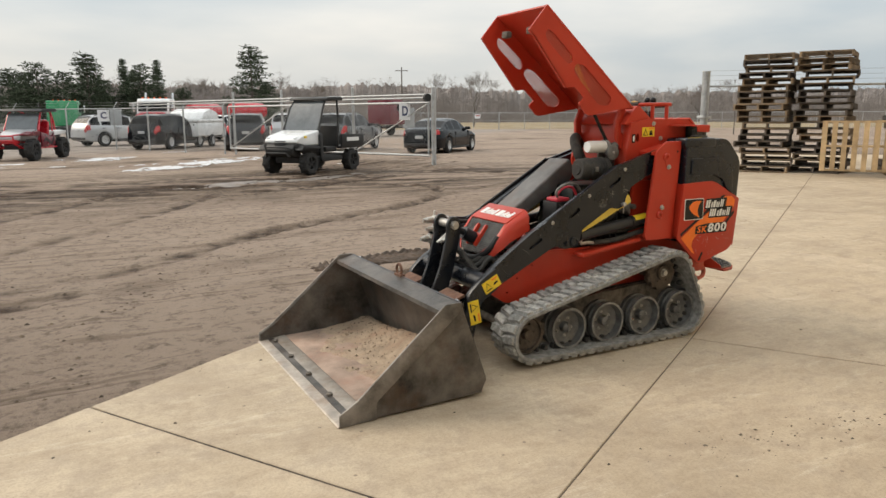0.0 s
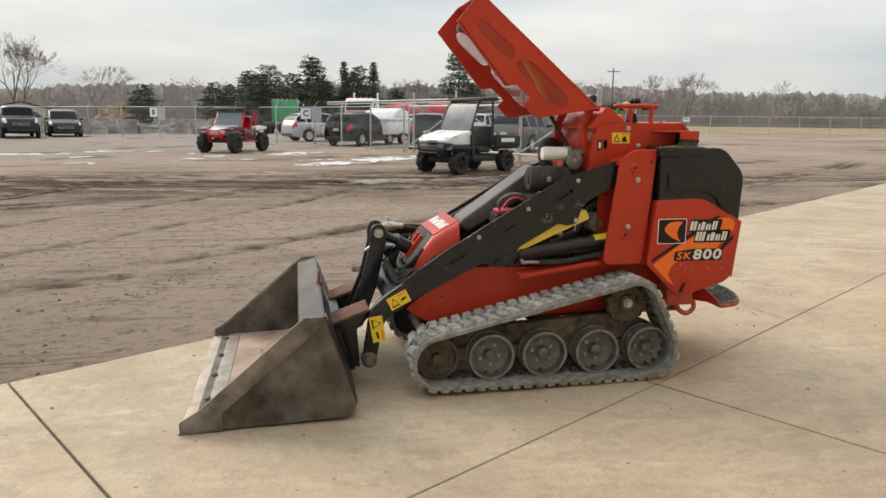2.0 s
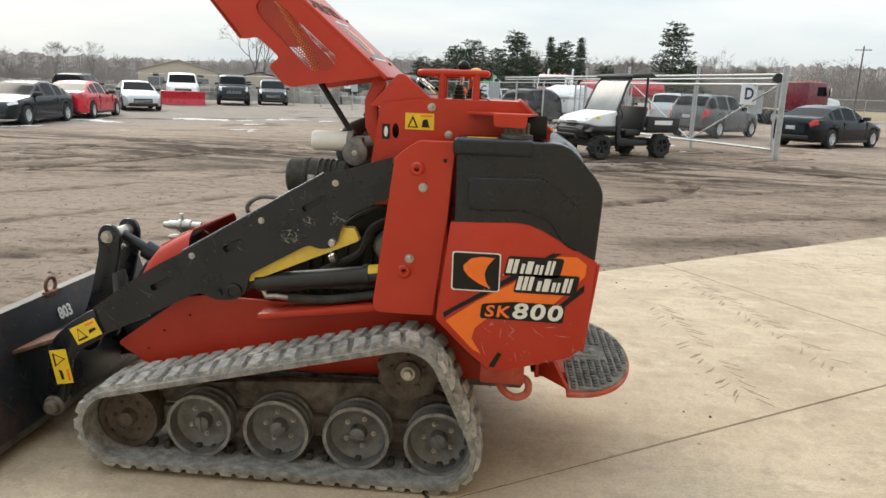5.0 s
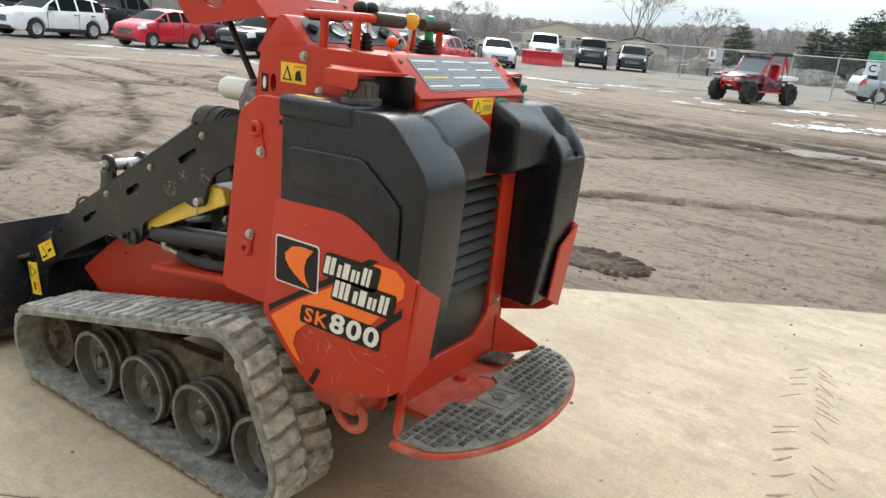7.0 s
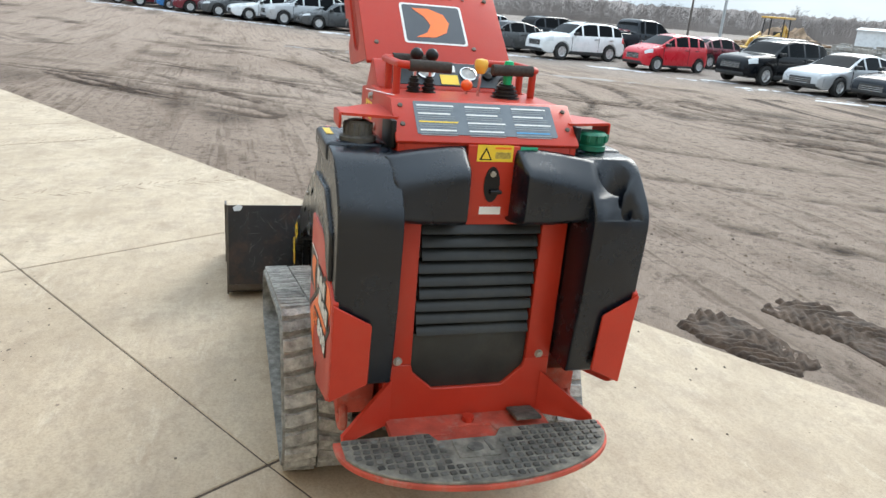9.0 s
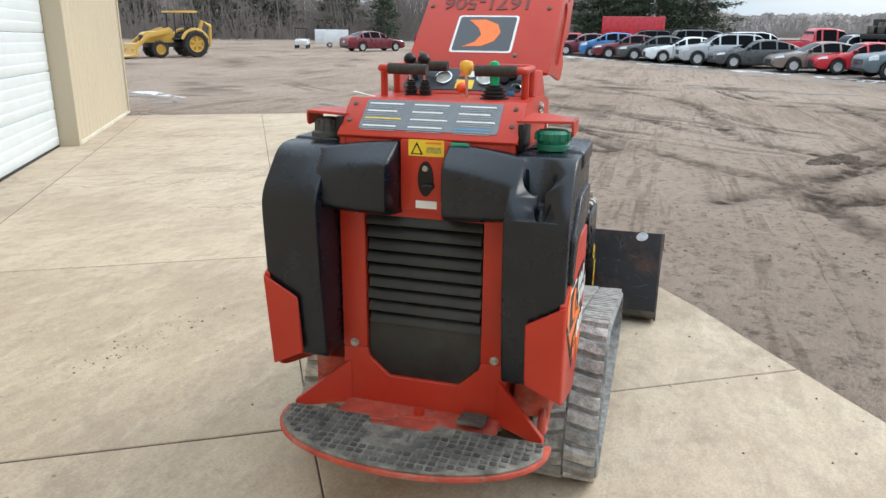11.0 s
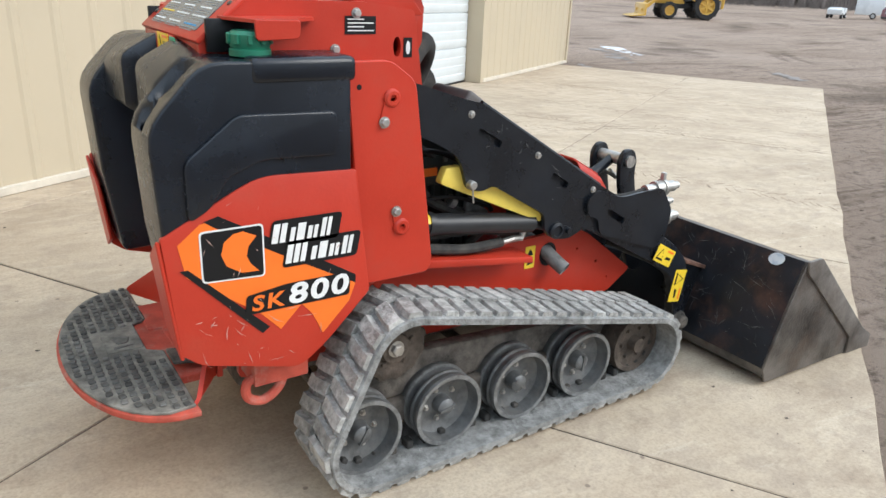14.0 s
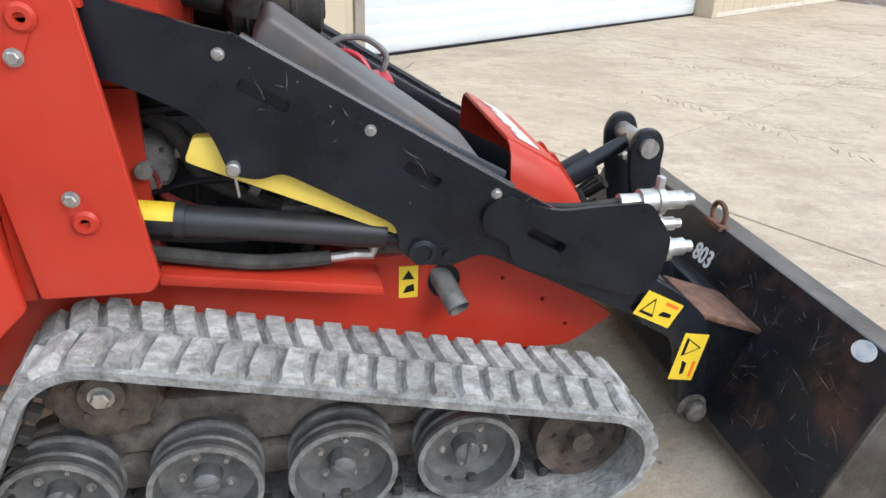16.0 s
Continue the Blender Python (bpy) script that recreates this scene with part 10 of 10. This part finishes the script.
def woods(name, label, bands, material, seed):
    """A deep belt of leafless woods: thin leaning trunks, twig sprays and a haze of brush at the foot."""
    r = random.Random(seed)
    vs, fs = [], []

    def blade(p, q, w0, w1, side):
        i = len(vs)
        vs.extend([p - side * w0, p + side * w0, q + side * w1, q - side * w1])
        fs.append((i, i + 1, i + 2, i + 3))
    for a0, a1, d0, d1, h0, h1, n, tw in bands:
        for k in range(n):
            az, d = radians(r.uniform(a0, a1)), r.uniform(d0, d1)
            h = r.uniform(h0, h1) * (.86 + .2 * (noise.noise((az * 22, 0, seed)) + .5)) * (.88 + .45 * noise.noise((az * 90, 3, seed)))
            if az < -.07:
                h *= d * math.tan(radians(skyline(math.degrees(az))))
            x, y = 2 + d * math.cos(az), 2 + d * math.sin(az)
            side = Vector((-math.sin(az), math.cos(az), 0))
            lean = Vector((r.uniform(-.09, .09), r.uniform(-.09, .09), 1)) * h
            p = Vector((x, y, -.2))
            w = tw * d / 100
            blade(p, p + lean * .9, w, w * .2, side)
            for j in range(13):
                t = r.uniform(.22, .9) ** .8
                o = p + lean * t
                L = h * r.uniform(.16, .34) * (1.2 - t * .75)
                dirn = (side * r.uniform(-1, 1) + Vector((0, 0, r.uniform(.2, .9)))).normalized()
                q = o + dirn * L
                blade(o, q, w * .45, w * .12, Vector((0, 0, 1)).cross(dirn).normalized())
                for _ in range(5):
                    u = o.lerp(q, r.uniform(.25, 1))
                    dd = (dirn + side * r.uniform(-1.1, 1.1) + Vector((0, 0, r.uniform(-.4, .6)))).normalized()
                    blade(u, u + dd * L * r.uniform(.3, .6), w * .30, w * .1, dd.cross(Vector((math.cos(az), math.sin(az), 0))).normalized())
            for j in range(18):
                o = p + side * r.uniform(-3.4, 3.4)
                dd = (side * r.uniform(-.9, .9) + Vector((0, 0, 1))).normalized()
                blade(o, o + dd * h * r.uniform(.15, .6), w * .55, w * .2, side)
    me = bpy.data.meshes.new(name)
    me.from_pydata(vs, [], fs)
    me.materials.append(material)
    return tagged(new(name, me), label, "woods", kind="stuff")


def brush_ridge(name, label, az0, az1, d, h, material, seed):
    """The hazy mass of brush and far trees behind the first trunks, on rising ground."""
    n = int((az1 - az0) * 22)
    r = random.Random(seed)
    vs, fs = [], []
    for i in range(n + 1):
        az = az0 + (az1 - az0) * i / n
        top = (h if h > 2 else h * d * math.tan(radians(skyline(az)))) * (.88 + .10 * noise.noise((az * .11, 0, seed)) + .12 * noise.noise((az * .6, 2, seed)) + .12 * noise.noise((az * 2.7, 4, seed)) + r.uniform(-.025, .025))
        for dd, z in ((d - 14, -.4), (d - 8, top * .45), (d, top * .85), (d + 10, top), (d + 60, top * .4), (d + 64, -.4)):
            x, y = 2 + dd * math.cos(radians(az)), 2 + dd * math.sin(radians(az))
            vs.append((x, y, z))
    for i in range(n):
        for k in range(5):
            a = i * 6 + k
            fs.append((a, a + 6, a + 7, a + 1))
    me = bpy.data.meshes.new(name)
    me.from_pydata(vs, [], fs)
    me.materials.append(material)
    return tagged(new(name, me), label, "woods", kind="stuff")


woods("far_woods", "distant leafless winter woods along the horizon", [(-152, -100, 190, 260, .75, 1.12, 1100, .028), (-100, -40, 180, 250, .75, 1.12, 1300, .028), (-42, -4.2, 220, 300, .75, 1.1, 700, .028)], FARWOOD, 3)
brush_ridge("brush_ridge", "hazy brown mass of far brush and woods", -155, -100, 268, 1.0, FARWOOD, 5)
brush_ridge("brush_ridge", "hazy brown mass of far brush and woods", -100, -40, 268, 1.0, FARWOOD, 6)
brush_ridge("brush_ridge", "hazy brown mass of far brush and woods", -41, -2, 300, 1.0, FARWOOD, 6)
woods("near_woods", "tall leafless woods beyond the far car row", [(8, 50, 92, 130, 13, 18, 430, .055), (-4, 9, 120, 170, 9, 12, 180, .07)], NEARWOOD, 7)
brush_ridge("brush_ridge", "hazy grey-brown mass of brush under the near woods", -4, 52, 150, 8.0, NEARWOOD, 8)
FIELD = [(-30, -78), (-175, -20), (-300, -60), (-300, -260), (-60, -260)]
tagged(part("field", prism(FIELD, -.3, -.03, "z"), GRASS), "tan winter grass field", "field", kind="structure")


def shed(name, label, x, y, turn, L, W, H, ridge, wall_mat, roof_mat, doors):
    root = thing(name, label, "building", "", "", pose(x, y, -.1, 0, 0, turn))
    part("wall", prism([(-W / 2, 0), (W / 2, 0), (W / 2, H), (0, H + ridge), (-W / 2, H)], -L / 2, L / 2, "y"), wall_mat, root)
    for s in (1, -1):
        part("roof", prism([(0, H + ridge + .02), (s * (W / 2 + .4), H - .05), (s * (W / 2 + .4), H + .12), (0, H + ridge + .2)], -L / 2 - .3, L / 2 + .3, "y"), roof_mat, root)
    for k in range(doors):
        yy = (k - (doors - 1) / 2) * W / (doors + .6)
        part("door", box(yy - W * .10, yy + W * .10, L / 2, L / 2 + .06, 0, H * .62, .02), GREYDOOR, root)
        part("window", box(yy - W * .04, yy + W * .04, L / 2 + .05, L / 2 + .08, H * .7, H * .85, .01), GLASSDARK, root)
    return root


def bearing(az, d):
    return 2 + d * math.cos(radians(az)), 2 + d * math.sin(radians(az))


shed("tan_shed", "tan gabled shed with three dark doors far off", *bearing(-65.6, 150), 24, 20, 13.5, 3.0, 1.9, P_CREAM, TRIM, 3)
shed("low_house", "low house with a dark gabled roof far off", *bearing(-71.3, 150), 20, 9, 11, 2.0, 1.4, P_CREAM, P_DARK, 2)
shed("white_shed", "long white flat-roofed shed far off", *bearing(-50.0, 165), 130, 22, 14, 3.4, .4, P_WHITE, P_WHITE, 1)
for az, d, h in ((-114.6, 150, 11.5), (-35.5, 120, 14.0)):
    x, y = bearing(az, d)
    pole = thing("utility_pole", "wooden utility pole with a crossarm", "utility pole", "utility poles")
    part("pole", tube([(x, y, -.2), (x, y, h)], [.17, .12], 8), BARK, pole)
    part("crossarm", moved(box(-1.3, 1.3, -.07, .07, h - .75, h - .6, .01), Matrix.Translation((x, y, 0)) @ Matrix.Rotation(radians(az + 90), 4, "Z")), BARK, pole)
# yard of palletised stone
rnd = random.Random(5)
stones = bmesh.new()
sv, sf = [], []
for k in range(620):
    az, d = rnd.uniform(-87, -46), rnd.uniform(58, 112)
    x, y = bearing(az, d)
    if -38 < y and x < 30:
        continue
    w, l, h = rnd.uniform(.4, .7), rnd.uniform(.5, .9), rnd.uniform(.25, .95)
    t = rnd.uniform(-.3, .3) + .5
    for lay in range(int(h / .22) + 1):
        ww, ll, z = w * rnd.uniform(.85, 1.05), l * rnd.uniform(.85, 1.05), lay * .22
        i = len(sv)
        for dz in (z, z + .2):
            for a, b in ((-ww, -ll), (ww, -ll), (ww, ll), (-ww, ll)):
                sv.append((x + a * math.cos(t) - b * math.sin(t), y + a * math.sin(t) + b * math.cos(t), dz - .05))
        sf += [(i, i + 3, i + 2, i + 1), (i + 4, i + 5, i + 6, i + 7)] + [(i + q, i + (q + 1) % 4, i + 4 + (q + 1) % 4, i + 4 + q) for q in range(4)]
stones.free()
sme = bpy.data.meshes.new("stone_pallets")
sme.from_pydata(sv, [], sf)
sme.materials.append(STONEPALE)
tagged(new("stone_pallets", sme), "rows of stacked landscaping stone on pallets", "stone", kind="stuff")


def heap_of(name, label, x, y, rx, ry, h, material, rough):
    bm = bmesh.new()
    bmesh.ops.create_icosphere(bm, subdivisions=5, radius=1)
    for v in bm.verts:
        q = v.co.copy()
        n = noise.noise(q * 4) * .18 + noise.noise(q * 11) * .1 * rough
        v.co = Vector((x + q.x * rx * (1 + n), y + q.y * ry * (1 + n), max(-.2, (1 - math.hypot(q.x, q.y)) * h * (1 + n * 2) if q.z > 0 else -.2)))
    return tagged(part(name, fin(bm), material, None, "", 40), label, "heap", kind="stuff")


heap_of("log_heap", "orange-tan heap of split logs", *bearing(-77.6, 118), 4.6, 3.5, 3.0, LOGS, 3)
heap_of("chip_heap", "pale tan heap of wood chips behind the cars", *bearing(-43.0, 78), 6, 4, 2.2, LOGS, 2)
